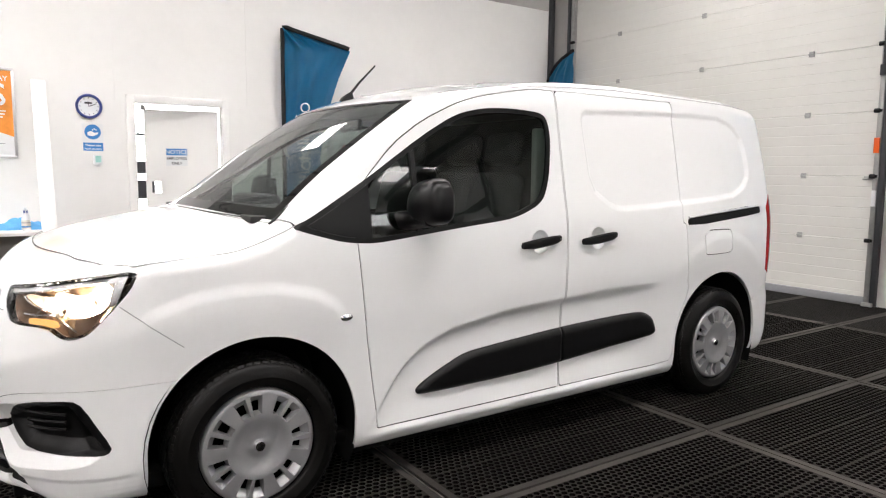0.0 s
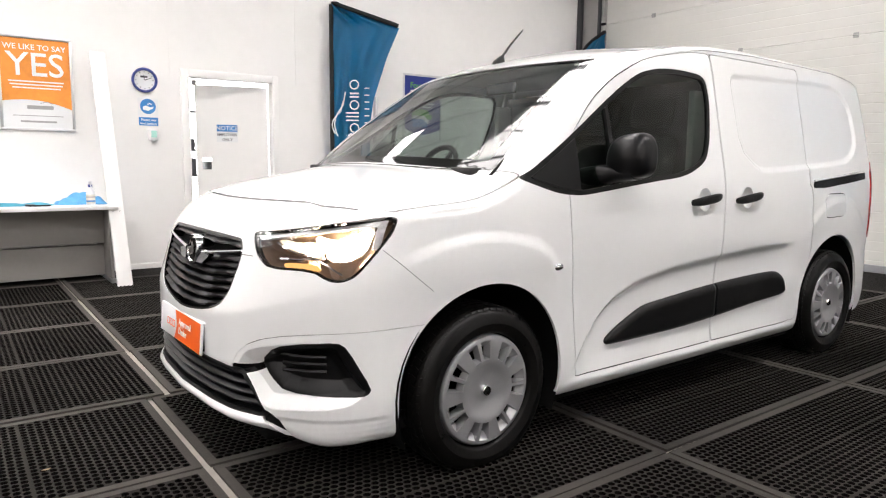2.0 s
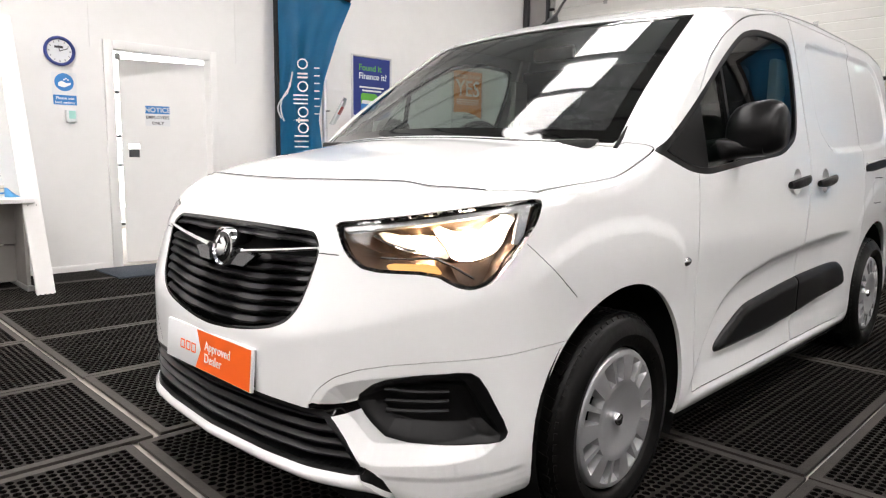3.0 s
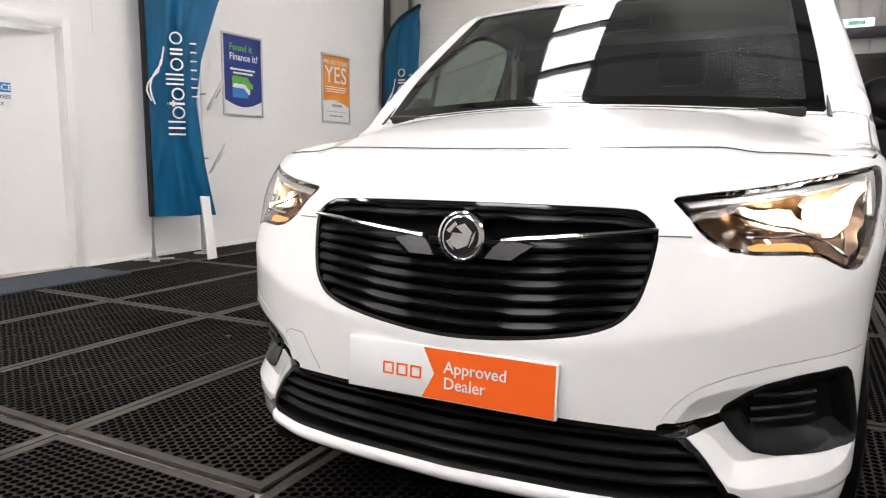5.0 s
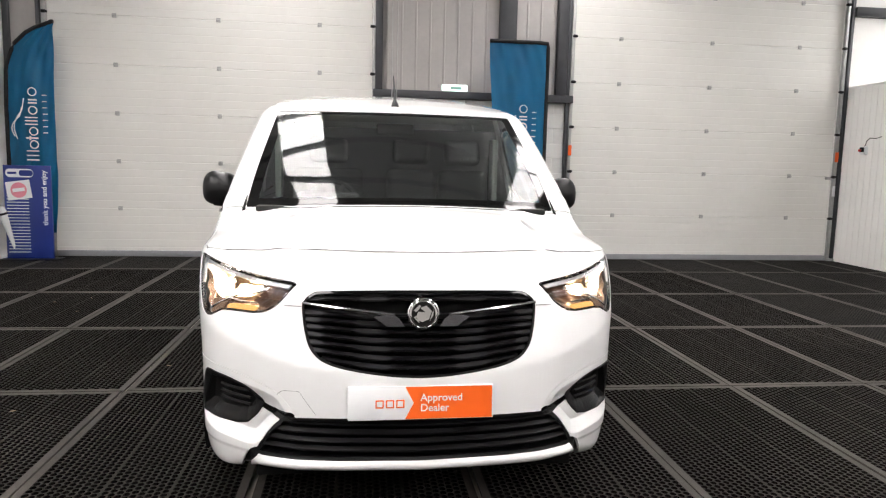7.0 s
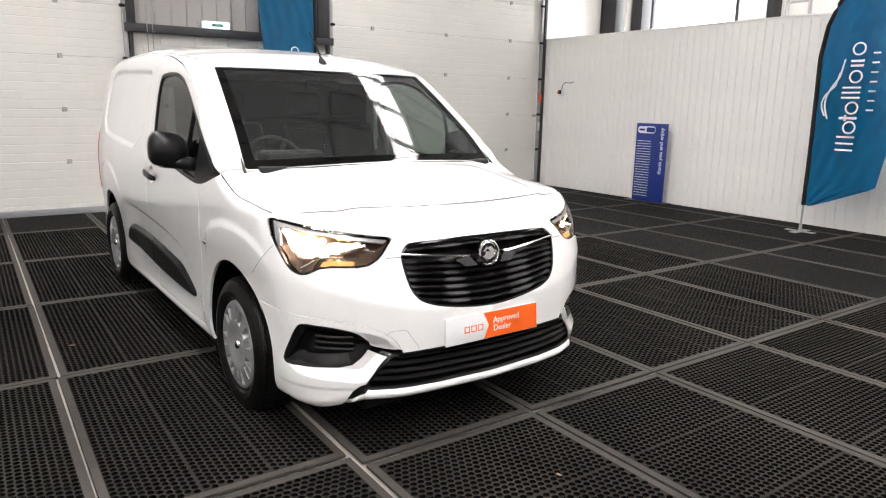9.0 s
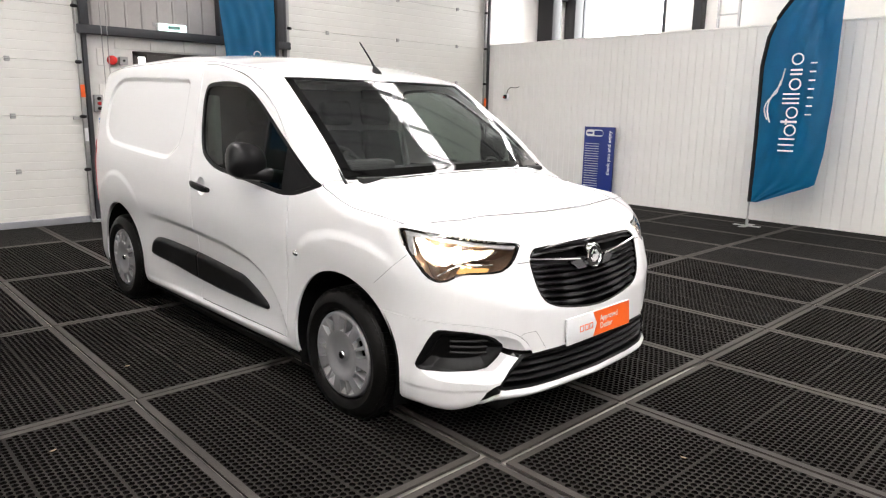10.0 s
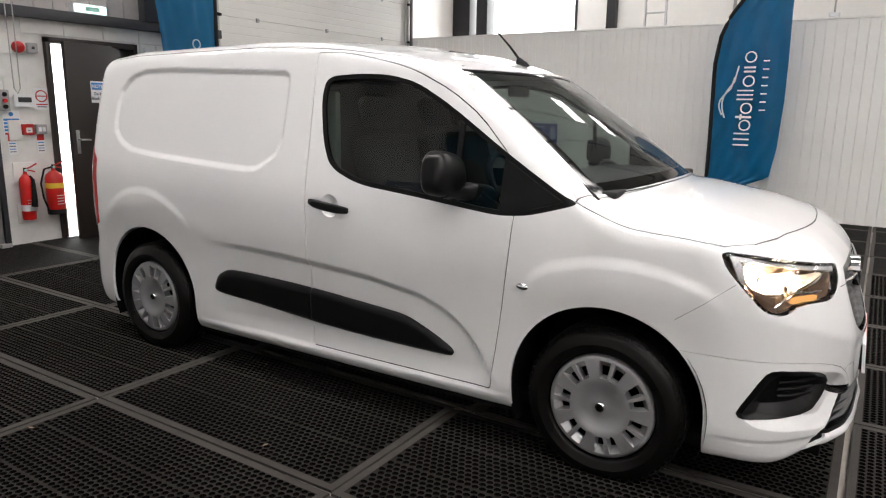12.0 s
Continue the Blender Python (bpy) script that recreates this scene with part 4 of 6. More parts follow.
def totem(m, extra):
    t = thing("sign_totem", "navy blue upright totem sign with white lettering on a black base", "sign", m, "totem signs")
    part("panel", box(.58, .035, 1.22, .004, (0, 0, .02)), NAVY, t)
    part("base", box(.74, .26, .018, .004), BLACKPL, t, "flat black base")
    part("lettering", words("thank you and enjoy", .088, .0016, rot=90), WHITEP, t, "white vertical words", pose(.235, -.0185, .46, 90))
    part("logo_plate", plate(rrect(.34, .11, .05), .001), WHITEP, t, "white pill-shaped logo panel", pose(-.09, -.0182, 1.14, 90))
    part("logo_core", plate(rrect(.17, .075, .03), .001), NAVY, t, "", pose(-.01, -.0194, 1.14, 90))
    part("logo_bar", plate(rrect(.11, .03, .01), .001), NAVY, t, "", pose(-.18, -.0194, 1.14, 90))
    for k in range(22):
        part("stripe", box(.27, .001, .008, 0), WHITEP, t, "", pose(-.125, -.0184, .10 + .041 * k))
    if extra:
        e = part("sticker", box(.30, .002, .24, .0), PLATEW, t, "white sticker with pink no entry disc", pose(-.09, -.0196, .80, 0, -8, 0))
        part("disc", plate(ring_pts(.10, 32), .001), mk("faded_pink", (.75, .25, .32), .5), e, "", pose(0, -.0015, .12, 90))
        part("bar", box(.15, .001, .045, 0), PLATEW, e, "", pose(0, -.003, .10))
    return t


totem(pose(4.67, -3.76, 0, 0, 0, 180), False)
totem(pose(7.06, 7.80, 0, 0, 0, -90), True)
for x, y, a in ((4.35, 6.05, 20), (4.15, 6.3, 70), (3.75, 5.95, 130), (3.05, 5.2, 30), (2.05, 4.72, 80), (1.25, 5.3, 110), (-.6, 3.3, 10)):
    b = plate([(-.016, 0), (-.005, .006), (.008, .005), (.016, 0), (.006, -.006), (-.006, -.005)], .0015)
    for v in b.verts:
        v.co.z += 8 * v.co.x ** 2
    tagged(part("dry_leaf", b, LEAF, None, "", pose(x, y, .014, 0, 0, a)), "small dry brown leaf lying on the matting", "leaf", "dry leaves")


# ---- van body as one smooth signed field, local frame: x to the rear from the front axle, y across, z up
def lerp1(v, xs, ys):
    return np.interp(v, xs, ys)


def soft1(v, xs, ys, r):
    """A broken line rounded over +-r."""
    return sum(np.interp(v + r * k, xs, ys) * w for k, w in ((-1, .1), (-.6, .2), (-.2, .2), (.2, .2), (.6, .2), (1, .1)))


def smax(a, b, k):
    h = np.clip(k - np.abs(a - b), 0, None) / k
    return np.maximum(a, b) + h * h * k * .25


def bump(d, w):
    return np.clip(1 - (d / w) ** 2, 0, None) ** 2


def sstep(a, b, v):
    t = np.clip((v - a) / (b - a), 0, 1)
    return t * t * (3 - 2 * t)


def rounded(pts, times=3):
    """Corner cutting of a closed outline."""
    p = np.array(pts, float)
    for _ in range(times):
        q = np.roll(p, -1, 0)
        p = np.stack([p * .8 + q * .2, p * .2 + q * .8], 1).reshape(-1, 2)
    return p


def poly_sd(p, poly):
    """Signed distance of points to a closed outline, negative inside."""
    a, b = poly, np.roll(poly, -1, 0)
    out = np.full(len(p), 1e9)
    par = np.zeros(len(p), bool)
    for s, e in zip(a, b):
        d = e - s
        t = np.clip(((p - s) @ d) / max(d @ d, 1e-12), 0, 1)
        out = np.minimum(out, np.hypot(*(p - s - t[:, None] * d).T))
        cond = (s[1] > p[:, 1]) != (e[1] > p[:, 1])
        with np.errstate(divide="ignore", invalid="ignore"):
            par ^= cond & (p[:, 0] < (e[0] - s[0]) * (p[:, 1] - s[1]) / (e[1] - s[1]) + s[0])
    return np.where(par, -out, out)


BAY = rounded([(1.700, 1.58), (1.715, 1.625), (1.76, 1.646), (2.85, 1.676), (3.02, 1.63), (3.12, 1.53), (3.135, 1.32), (3.05, 1.235), (2.90, 1.180), (1.97, 1.130), (1.86, 1.140), (1.705, 1.245)], 1)


def half_width(x, z):
    w = soft1(z, [0, .17, .22, .30, .45, .62, .80, 1.0, 1.10, 1.20, 1.45, 1.66, 1.78, 2.2],
              [.80, .84, .872, .885, .885, .890, .905, .905, .896, .874, .818, .768, .725, .50], .05)
    w = w - soft1(x, [-1, -.5, -.2, .1, .5, 1.0, 2.6, 3.0, 3.3, 3.5, 4], [.092, .047, .021, .011, .003, 0, 0, .005, .022, .042, .12], .10)
    w = w + .007 * bump(z - .243, .032) * sstep(.42, .50, x) * (1 - sstep(2.30, 2.42, x))
    # wheel arch shoulders: crisp above, fading below
    cx = [-.45, -.369, -.23, -.085, .07, .234, .31, .345, .372, .395]
    cz = [.80, .858, .907, .925, .921, .882, .834, .79, .72, .62]
    zc = soft1(x, cx, cz, .02)
    lean = (soft1(x + .01, cx, cz, .02) - soft1(x - .01, cx, cz, .02)) / .02
    d = (z - zc) / np.sqrt(1 + lean * lean)
    w = w + .0085 * sstep(.60, .84, z) * (1 - sstep(-.050, .006, d)) * sstep(-.47, -.34, x) * (1 - sstep(.36, .42, x))
    d = np.hypot(x - 2.805, z - .455) - .540
    w = w + .0085 * sstep(.72, .92, z) * (1 - sstep(-.050, .006, d)) * (x > 2.0)
    # sweep along the lower doors
    zl = soft1(x, [.42, .50, .565, .624, .711, .86, 1.148, 1.54, 1.9, 2.4], [.25, .36, .46, .528, .591, .647, .690, .715, .730, .737], .03)
    inn = sstep(.42, .60, x) * (1 - sstep(1.9, 2.35, x))
    w = w - .026 * inn * (1 - sstep(zl - .035, zl + .012, z)) * sstep(.20, .36, z)
    # pressed load-bay panel
    k = (x > 1.55) & (x < 3.3) & (z > 1.0) & (z < 1.8)
    d = np.ones_like(w)
    if k.any():
        d[k] = poly_sd(np.stack([x[k], z[k]], 1), BAY)
    return w - .014 * (1 - sstep(-.030, .006, d))


def upper(x, y):
    a = np.abs(y)
    # the screen and the front of the roof are bowed back towards their corners
    xs = x - .27 * y * y * sstep(-.45, .0, x) * (1 - sstep(1.0, 1.9, x))
    glass_x = [-.06 + .0615 * i for i in range(13)]
    glass_z = [1.150 + .7375 * (g + .06) - .0872 * (g + .06) ** 2 for g in glass_x]
    z = soft1(xs, [-1.2, -.86, -.78, -.66, -.45, -.25] + glass_x + [.80, 1.0, 1.3, 1.6, 2.0, 3.0, 3.30, 3.42, 3.5, 4],
              [.55, .87, .935, .995, 1.062, 1.108] + glass_z + [1.692, 1.745, 1.790, 1.815, 1.828, 1.808, 1.775, 1.745, 1.69, 1.2], .035)
    nose = 1 - sstep(-.10, .35, x)
    z = z - nose * (.050 * (a / .85) ** 3 + .015 * (a / .85) ** 2)
    z = z - sstep(.75, 1.3, x) * .045 * (a / .75) ** 2.4
    # raised middle of the bonnet
    hood = (1 - sstep(-.15, .0, x)) * sstep(-.85, -.6, x)
    return z + hood * .012 * (1 - sstep(.50, .60, a + .10 * (x + .4)))


def front(y, z):
    a = np.abs(y)
    x = soft1(a, [0, .30, .46, .60, .70, .79, .86, .92, 1.0], [-.905, -.888, -.865, -.805, -.735, -.65, -.55, -.36, .1], .045)
    x = x + soft1(z, [.15, .24, .32, .52, .90, 1.0, 1.2], [.03, .012, .0, 0, 0, .035, .20], .04)
    # lip of the lower bumper, hollow between the grille and the lamps
    x = x - .022 * bump(z - .262, .040) * (1 - sstep(.58, .64, a))
    # fold under the grille and lamps: upright below it, leaning back above
    zc = soft1(a, [0, .3, .5, .65, .8, .9], [.588, .612, .645, .690, .745, .78], .05)
    t = z - zc
    return x + .15 * (t + np.sqrt(t * t + .0001)) + .028


def tail(y, z):
    return soft1(z, [.1, .28, .33, .55, .60, 1.0, 1.4, 1.7, 1.85, 2.1], [3.46, 3.50, 3.515, 3.515, 3.485, 3.48, 3.46, 3.42, 3.36, 3.1], .04) - .09 * (np.abs(y) / .85) ** 4


RIDGE = rounded([(-.075, .455), (-.035, .512), (.03, .536), (.10, .548), (.20, .566), (.27, .560), (.305, .538), (.388, .40), (.385, .375), (.348, .346), (.274, .334), (.165, .327), (.081, .320), (.040, .330), (-.030, .405), (-.105, .432)], 1)


def corner_dent(x, y, z):
    """Bevelled hollow round the fog pocket and the set-back valance under it."""
    a = np.abs(y)
    out = np.zeros_like(x)
    k = (x < -.38) & (a > .40) & (z > .12) & (z < .62)
    if k.any():
        u = .57 * x[k] + .82 * a[k]
        d = poly_sd(np.stack([u, z[k]], 1), RIDGE)
        low = .006 * (1 - sstep(.280, .300, z[k] + .02 * np.clip(.63 - a[k], 0, 1))) * sstep(.625, .640, a[k]) * sstep(.40, .50, -x[k])
        out[k] = .030 * np.clip(-d / .050, 0, 1) + low
    return out


def body(x, y, z, flat=False):
    s = (np.abs(y) - half_width(x, z)) * .97
    f = smax(s, (z - upper(x, y)) * np.where(x > .0, np.where(x < .85, .84, .99), .95), np.where(x > .25, .06, .045))
    f = smax(f, front(y, z) - x, .08)
    f = smax(f, x - tail(y, z), .09)
    return smax(f + corner_dent(x, y, z), .185 + .050 * sstep(.60, .78, -x) - z, .045)




VAN = thing("panel_van", "white compact panel van with black trim and lit headlamps", "van", pose(.771, 3.272, 0, 0, 0, .9))


class Sheet:
    """A surface as points, normals and faces of four corners (a triangle repeats its last)."""

    def __init__(self, v, n, f):
        self.v, self.n, self.f = v, n, f

    def tidy(self):
        used, inv = np.unique(self.f, return_inverse=True)
        return Sheet(self.v[used], self.n[used], inv.reshape(self.f.shape))

    def cut(self, g):
        """Splits along g = 0: (inside, g < 0; outside)."""
        g = np.where(np.abs(g) < 1e-6, 1e-6, g)
        neg = (g < 0)[self.f]
        ins, outs = neg.all(1), (~neg).all(1)
        v, n = [self.v], [self.n]
        count = len(self.v)
        made, fi, fo = {}, [], []
        for q in self.f[~ins & ~outs]:
            q = list(q) if q[2] != q[3] else list(q[:3])
            a, b = [], []
            for i, p in enumerate(q):
                r = q[(i + 1) % len(q)]
                (a if g[p] < 0 else b).append(p)
                if (g[p] < 0) != (g[r] < 0):
                    key = (min(p, r), max(p, r))
                    if key not in made:
                        t = g[p] / (g[p] - g[r])
                        v.append((self.v[p] * (1 - t) + self.v[r] * t)[None])
                        nn = self.n[p] * (1 - t) + self.n[r] * t
                        n.append((nn / np.linalg.norm(nn))[None])
                        made[key] = count
                        count += 1
                    a.append(made[key])
                    b.append(made[key])
            for poly, out in ((a, fi), (b, fo)):
                if len(poly) == 3:
                    out.append(poly + [poly[2]])
                elif len(poly) == 4:
                    out.append(poly)
                elif len(poly) == 5:
                    out.append(poly[:4])
                    out.append([poly[0], poly[3], poly[4], poly[4]])
        v, n = np.concatenate(v), np.concatenate(n)
        blank = np.zeros((0, 4), int)
        return (Sheet(v, n, np.concatenate([self.f[ins], np.array(fi) if fi else blank])).tidy(),
                Sheet(v, n, np.concatenate([self.f[outs], np.array(fo) if fo else blank])).tidy())

    def lift(self, d):
        return Sheet(self.v + self.n * (d[:, None] if isinstance(d, np.ndarray) else d), self.n, self.f)

    def joined(self, o):
        return Sheet(np.concatenate([self.v, o.v]), np.concatenate([self.n, o.n]), np.concatenate([self.f, o.f + len(self.v)]))


def sheet_object(name, s, material, parent=None, label="", flange=.012, keep_normals=True):
    """A mesh from a sheet, with its rim turned inwards by flange."""
    faces = [tuple(q) if q[2] != q[3] else tuple(q[:3]) for q in s.f.tolist()]
    nv, v = len(s.v), s.v
    nrm = s.n
    if flange:
        seen = {}
        for q in faces:
            for i, p in enumerate(q):
                r = q[(i + 1) % len(q)]
                seen[(p, r)] = seen.get((p, r), 0) + 1
        rim = [e for e in seen if (e[1], e[0]) not in seen]
        ids = sorted({p for e in rim for p in e})
        back = {p: nv + i for i, p in enumerate(ids)}
        v = np.concatenate([s.v, s.v[ids] - s.n[ids] * flange])
        walls = [(r, p, back[p], back[r]) for p, r in rim]
        faces = faces + walls
    me = bpy.data.meshes.new(name)
    me.from_pydata(v.tolist(), [], faces)
    me.validate()
    me.shade_smooth()
    nw = len(walls) if flange else 0
    if keep_normals:
        li = np.empty(len(me.loops), int)
        me.loops.foreach_get("vertex_index", li)
        ln = np.zeros((len(li), 3))
        real = li < nv
        ln[real] = nrm[li[real]]
        if nw:
            for p in me.polygons[len(me.polygons) - nw:]:
                for k in p.loop_indices:
                    ln[k] = p.normal
        me.normals_split_custom_set(ln.tolist())
    me.materials.append(material)
    ob = new(name, me)
    ob.parent = parent or VAN
    if label:
        ob["label"] = label
    return ob


def surface():
    """The whole skin: a fine box drawn in onto the field."""
    lo, hi = np.array([-1.0, -1.05, -.25]), np.array([3.62, 1.05, 1.95])
    clo, chi = np.array([-.30, -.35, .50]), np.array([3.0, .35, .92])
    step = np.array([.0165, .018, .0150])
    V, F, base = [], [], 0
    for ax in range(3):
        for side in (0, 1):
            if ax == 2 and side == 0:
                continue
            u, w = [i for i in range(3) if i != ax]
            nu, nw = int((hi[u] - lo[u]) / step[u]), int((hi[w] - lo[w]) / step[w])
            gu, gw = np.meshgrid(np.linspace(lo[u], hi[u], nu + 1), np.linspace(lo[w], hi[w], nw + 1), indexing="ij")
            P = np.zeros((gu.size, 3))
            P[:, u], P[:, w], P[:, ax] = gu.ravel(), gw.ravel(), (lo, hi)[side][ax]
            i, j = np.meshgrid(np.arange(nu), np.arange(nw), indexing="ij")
            a = (i * (nw + 1) + j).ravel()
            q = np.stack([a, a + nw + 1, a + nw + 2, a + 1], 1)
            if (side == 1) == (ax == 1):
                q = q[:, ::-1]
            V.append(P)
            F.append(q + base)
            base += len(P)
    P, F = np.concatenate(V), np.concatenate(F)
    key, inv = np.unique(np.round(P, 5), axis=0, return_inverse=True)
    P, F = key, inv.reshape(-1)[F]
    C = np.clip(P, clo, chi)
    t0, t1 = np.zeros(len(P)), np.ones(len(P)) * 1.1
    for _ in range(26):
        t = (t0 + t1) / 2
        X = C + (P - C) * t[:, None]
        inside = body(X[:, 0], X[:, 1], X[:, 2]) < 0
        t0, t1 = np.where(inside, t, t0), np.where(inside, t1, t)
    X = C + (P - C) * t0[:, None]
    e = .004
    n = np.stack([body(*(X + d).T) - body(*(X - d).T) for d in (np.eye(3) * e)], 1)
    n /= np.linalg.norm(n, axis=1)[:, None]
    return Sheet(X, n, F)


def side_sd(s, poly, sgn=0):
    g = poly_sd(s.v[:, [0, 2]], poly)
    lim = .55 - np.abs(s.v[:, 1]) if sgn == 0 else .55 - sgn * s.v[:, 1]
    return np.maximum(g, lim)


def front_sd(s, poly):
    g = poly_sd(np.stack([np.abs(s.v[:, 1]), s.v[:, 2]], 1), poly)
    return np.maximum(g, s.v[:, 0] + .30)


def lamp_uv(v):
    """Corner view: across the headlamp and up, for either side."""
    return np.stack([v[:, 0] * .57 + np.abs(v[:, 1]) * .82, v[:, 2]], 1)


def corner_sd(s, pts, times=2):
    p = np.array(pts)
    return np.maximum(poly_sd(lamp_uv(s.v), rounded(lamp_uv(p), times)), s.v[:, 0] + .1)


def plan_sd(s, poly):
    g = poly_sd(np.stack([s.v[:, 0], np.abs(s.v[:, 1])], 1), poly)
    return np.maximum(g, .96 - s.v[:, 2])


def halves(s):
    c = s.v[s.f].mean(1)[:, 1]
    return Sheet(s.v, s.n, s.f[c < 0]).tidy(), Sheet(s.v, s.n, s.f[c >= 0]).tidy()


def on_skin(q, off=0.0, times=8):
    """Draws points onto the field's zero along its gradient."""
    q = np.array(q, float)
    for _ in range(times):
        f = body(*q.T) - off
        n = np.stack([body(*(q + d).T) - body(*(q - d).T) for d in np.eye(3) * .004], 1)
        n /= np.linalg.norm(n, axis=1)[:, None]
        q = q - n * f[:, None]
    return q


def finer(s, times=1):
    """Each face split into four."""
    for _ in range(times):
        v, n, f, mid = list(s.v), list(s.n), [], {}

        def between(ids):
            key = tuple(sorted(ids))
            if key not in mid:
                mid[key] = len(v)
                v.append(np.mean([s.v[i] for i in ids], 0))
                m_ = np.sum([s.n[i] for i in ids], 0)
                n.append(m_ / np.linalg.norm(m_))
            return mid[key]

        for q in s.f.tolist():
            q = q[:3] if q[2] == q[3] else q
            c = between(q)
            e_ = [between((q[i], q[(i + 1) % len(q)])) for i in range(len(q))]
            for i in range(len(q)):
                f.append([q[i], e_[i], c, e_[i - 1]])
        s = Sheet(np.array(v), np.array(n), np.array(f))
    return s


skin = surface()

def halved(s):
    """Each four-cornered face split into four."""
    f = s.f
    e_ = np.stack([f, np.roll(f, -1, 1)], 2).reshape(-1, 2)
    key, inv = np.unique(np.sort(e_, 1), axis=0, return_inverse=True)
    m = len(s.v) + inv.reshape(f.shape)
    c = len(s.v) + len(key) + np.arange(len(f))
    v = np.concatenate([s.v, s.v[key].mean(1), s.v[f].mean(1)])
    n = np.concatenate([s.n, s.n[key].mean(1), s.n[f].mean(1)])
    return Sheet(v, n, np.concatenate([np.stack([f[:, i], m[:, i], c, m[:, i - 1]], 1) for i in range(4)]))


# a finer net where the bumper is folded round the fog pockets and the sides are pressed
mid_ = skin.v[skin.f].mean(1)
a_ = np.abs(mid_[:, 1])
fold = (mid_[:, 0] < -.40) & (a_ > .42) & (mid_[:, 2] > .20) & (mid_[:, 2] < .60)
bay = (a_ > .60) & (mid_[:, 0] > 1.62) & (mid_[:, 0] < 3.2) & (mid_[:, 2] > 1.10) & (mid_[:, 2] < 1.70)
bay |= (a_ > .60) & (mid_[:, 0] > -.45) & (mid_[:, 0] < 2.2) & (mid_[:, 2] > .45) & (mid_[:, 2] < .97)
bay |= (a_ > .60) & (mid_[:, 0] >= 2.2) & (mid_[:, 0] < 3.3) & (mid_[:, 2] > .70) & (mid_[:, 2] < 1.06)
bay &= ~fold
kept = Sheet(skin.v, skin.n, skin.f[~fold & ~bay]).tidy()
for pick, times in ((fold, 2), (bay, 1)):
    net = Sheet(skin.v, skin.n, skin.f[pick]).tidy()
    for _ in range(times):
        net = halved(net)
    q_ = on_skin(net.v, 0.0, 3)
    n_ = np.stack([body(*(q_ + d).T) - body(*(q_ - d).T) for d in np.eye(3) * .0025], 1)
    kept = kept.joined(Sheet(q_, n_ / np.linalg.norm(n_, axis=1)[:, None], net.f))
skin = kept

# wheel openings
def arch_sd(s):
    d = np.minimum(np.hypot(s.v[:, 0] - .004, s.v[:, 2] - .332) - .390, np.hypot(s.v[:, 0] - 2.812, s.v[:, 2] - .345) - .406)
    low = np.minimum(np.abs(s.v[:, 0] - .004) - .390, np.abs(s.v[:, 0] - 2.812) - .406)
    g = np.where(s.v[:, 2] < .335, low, d)
    return np.maximum(g, .5 - np.abs(s.v[:, 1]))


_, skin = skin.cut(arch_sd(skin))

# glazing
WSCR = np.array([(-.045 + .27 * y * y, y) for y in np.linspace(-.02, .755, 12)] + [(.675 + .27 * y * y, y) for y in np.linspace(.665, -.02, 12)])
screen, skin = skin.cut(plan_sd(skin, WSCR))
clear, frit = screen.cut(plan_sd(screen, np.array([(.005 + .27 * y * y, y) for y in np.linspace(-.02, .70, 12)] + [(.655 + .27 * y * y, y) for y in np.linspace(.625, -.02, 12)])))
sheet_object("windscreen", clear.lift(-.004), SCREEN, VAN, "clear windscreen with water drops painted as pale specks", 0)
sheet_object("windscreen_border", frit.lift(-.003), GLOSSBLK, VAN, "black printed screen border", .006)

SATSEAL = mk("black_window_rubber", (.004, .004, .004), .3, 0, .1, 20, spec=.2)
DLO = rounded([(1.47, 1.61), (1.485, 1.50), (1.44, 1.30), (1.38, 1.185), (1.20, 1.116), (.92, 1.090), (.62, 1.056), (.47, 1.040), (.34, 1.050), (.205, 1.088), (.155, 1.104), (.138, 1.112), (.150, 1.122), (.205, 1.146), (.45, 1.290), (.75, 1.481), (.94, 1.580), (1.10, 1.615), (1.27, 1.622)], 2)
glazing, skin = skin.cut(side_sd(skin, DLO))
in_glass, ring = glazing.cut(side_sd(glazing, DLO) + .021)
back_in, front_in = in_glass.cut(.462 - in_glass.v[:, 0])
for k, (side, rg, tri) in enumerate(zip(halves(back_in), halves(ring), halves(front_in))):
    wnd = sheet_object("side_window", side.lift(-.010), SIDEGLASS, VAN, "dark tinted door window", 0)
    sheet_object("window_seal", rg.lift(-.002), SATSEAL, VAN, "black rubber window surround", .014)
    sheet_object("mirror_triangle", tri.lift(.002), BLACKPL, VAN, "black plastic corner panel", .010)
for side in halves(in_glass):
    bar = np.abs(side.v[:, 0] - .682) - .011
    b_, _ = side.cut(bar)
    sheet_object("window_divider", b_.lift(.001), BLACKPL, VAN, "black quarter light bar", .012)

# headlamps
HL = [(-.752, -.462, .908), (-.748, -.455, .916), (-.745, -.45, .918), (-.738, -.457, .9185), (-.60, -.62, .945), (-.41, -.828, .988), (-.375, -.842, .982), (-.40, -.845, .93), (-.45, -.841, .876), (-.532, -.821, .788), (-.580, -.795, .769), (-.615, -.770, .775), (-.650, -.725, .804), (-.750, -.580, .804), (-.777, -.53, .838)]
lamp, skin = skin.cut(corner_sd(skin, HL, 1))

# holes behind the door handles
CUPS = ((1.345, -1), (1.735, -1), (1.365, 1))
for cx_, sg in CUPS:
    _, skin = skin.cut(np.maximum(np.hypot(skin.v[:, 0] - cx_, skin.v[:, 2] - 1.004) - .054, .5 - sg * skin.v[:, 1]))

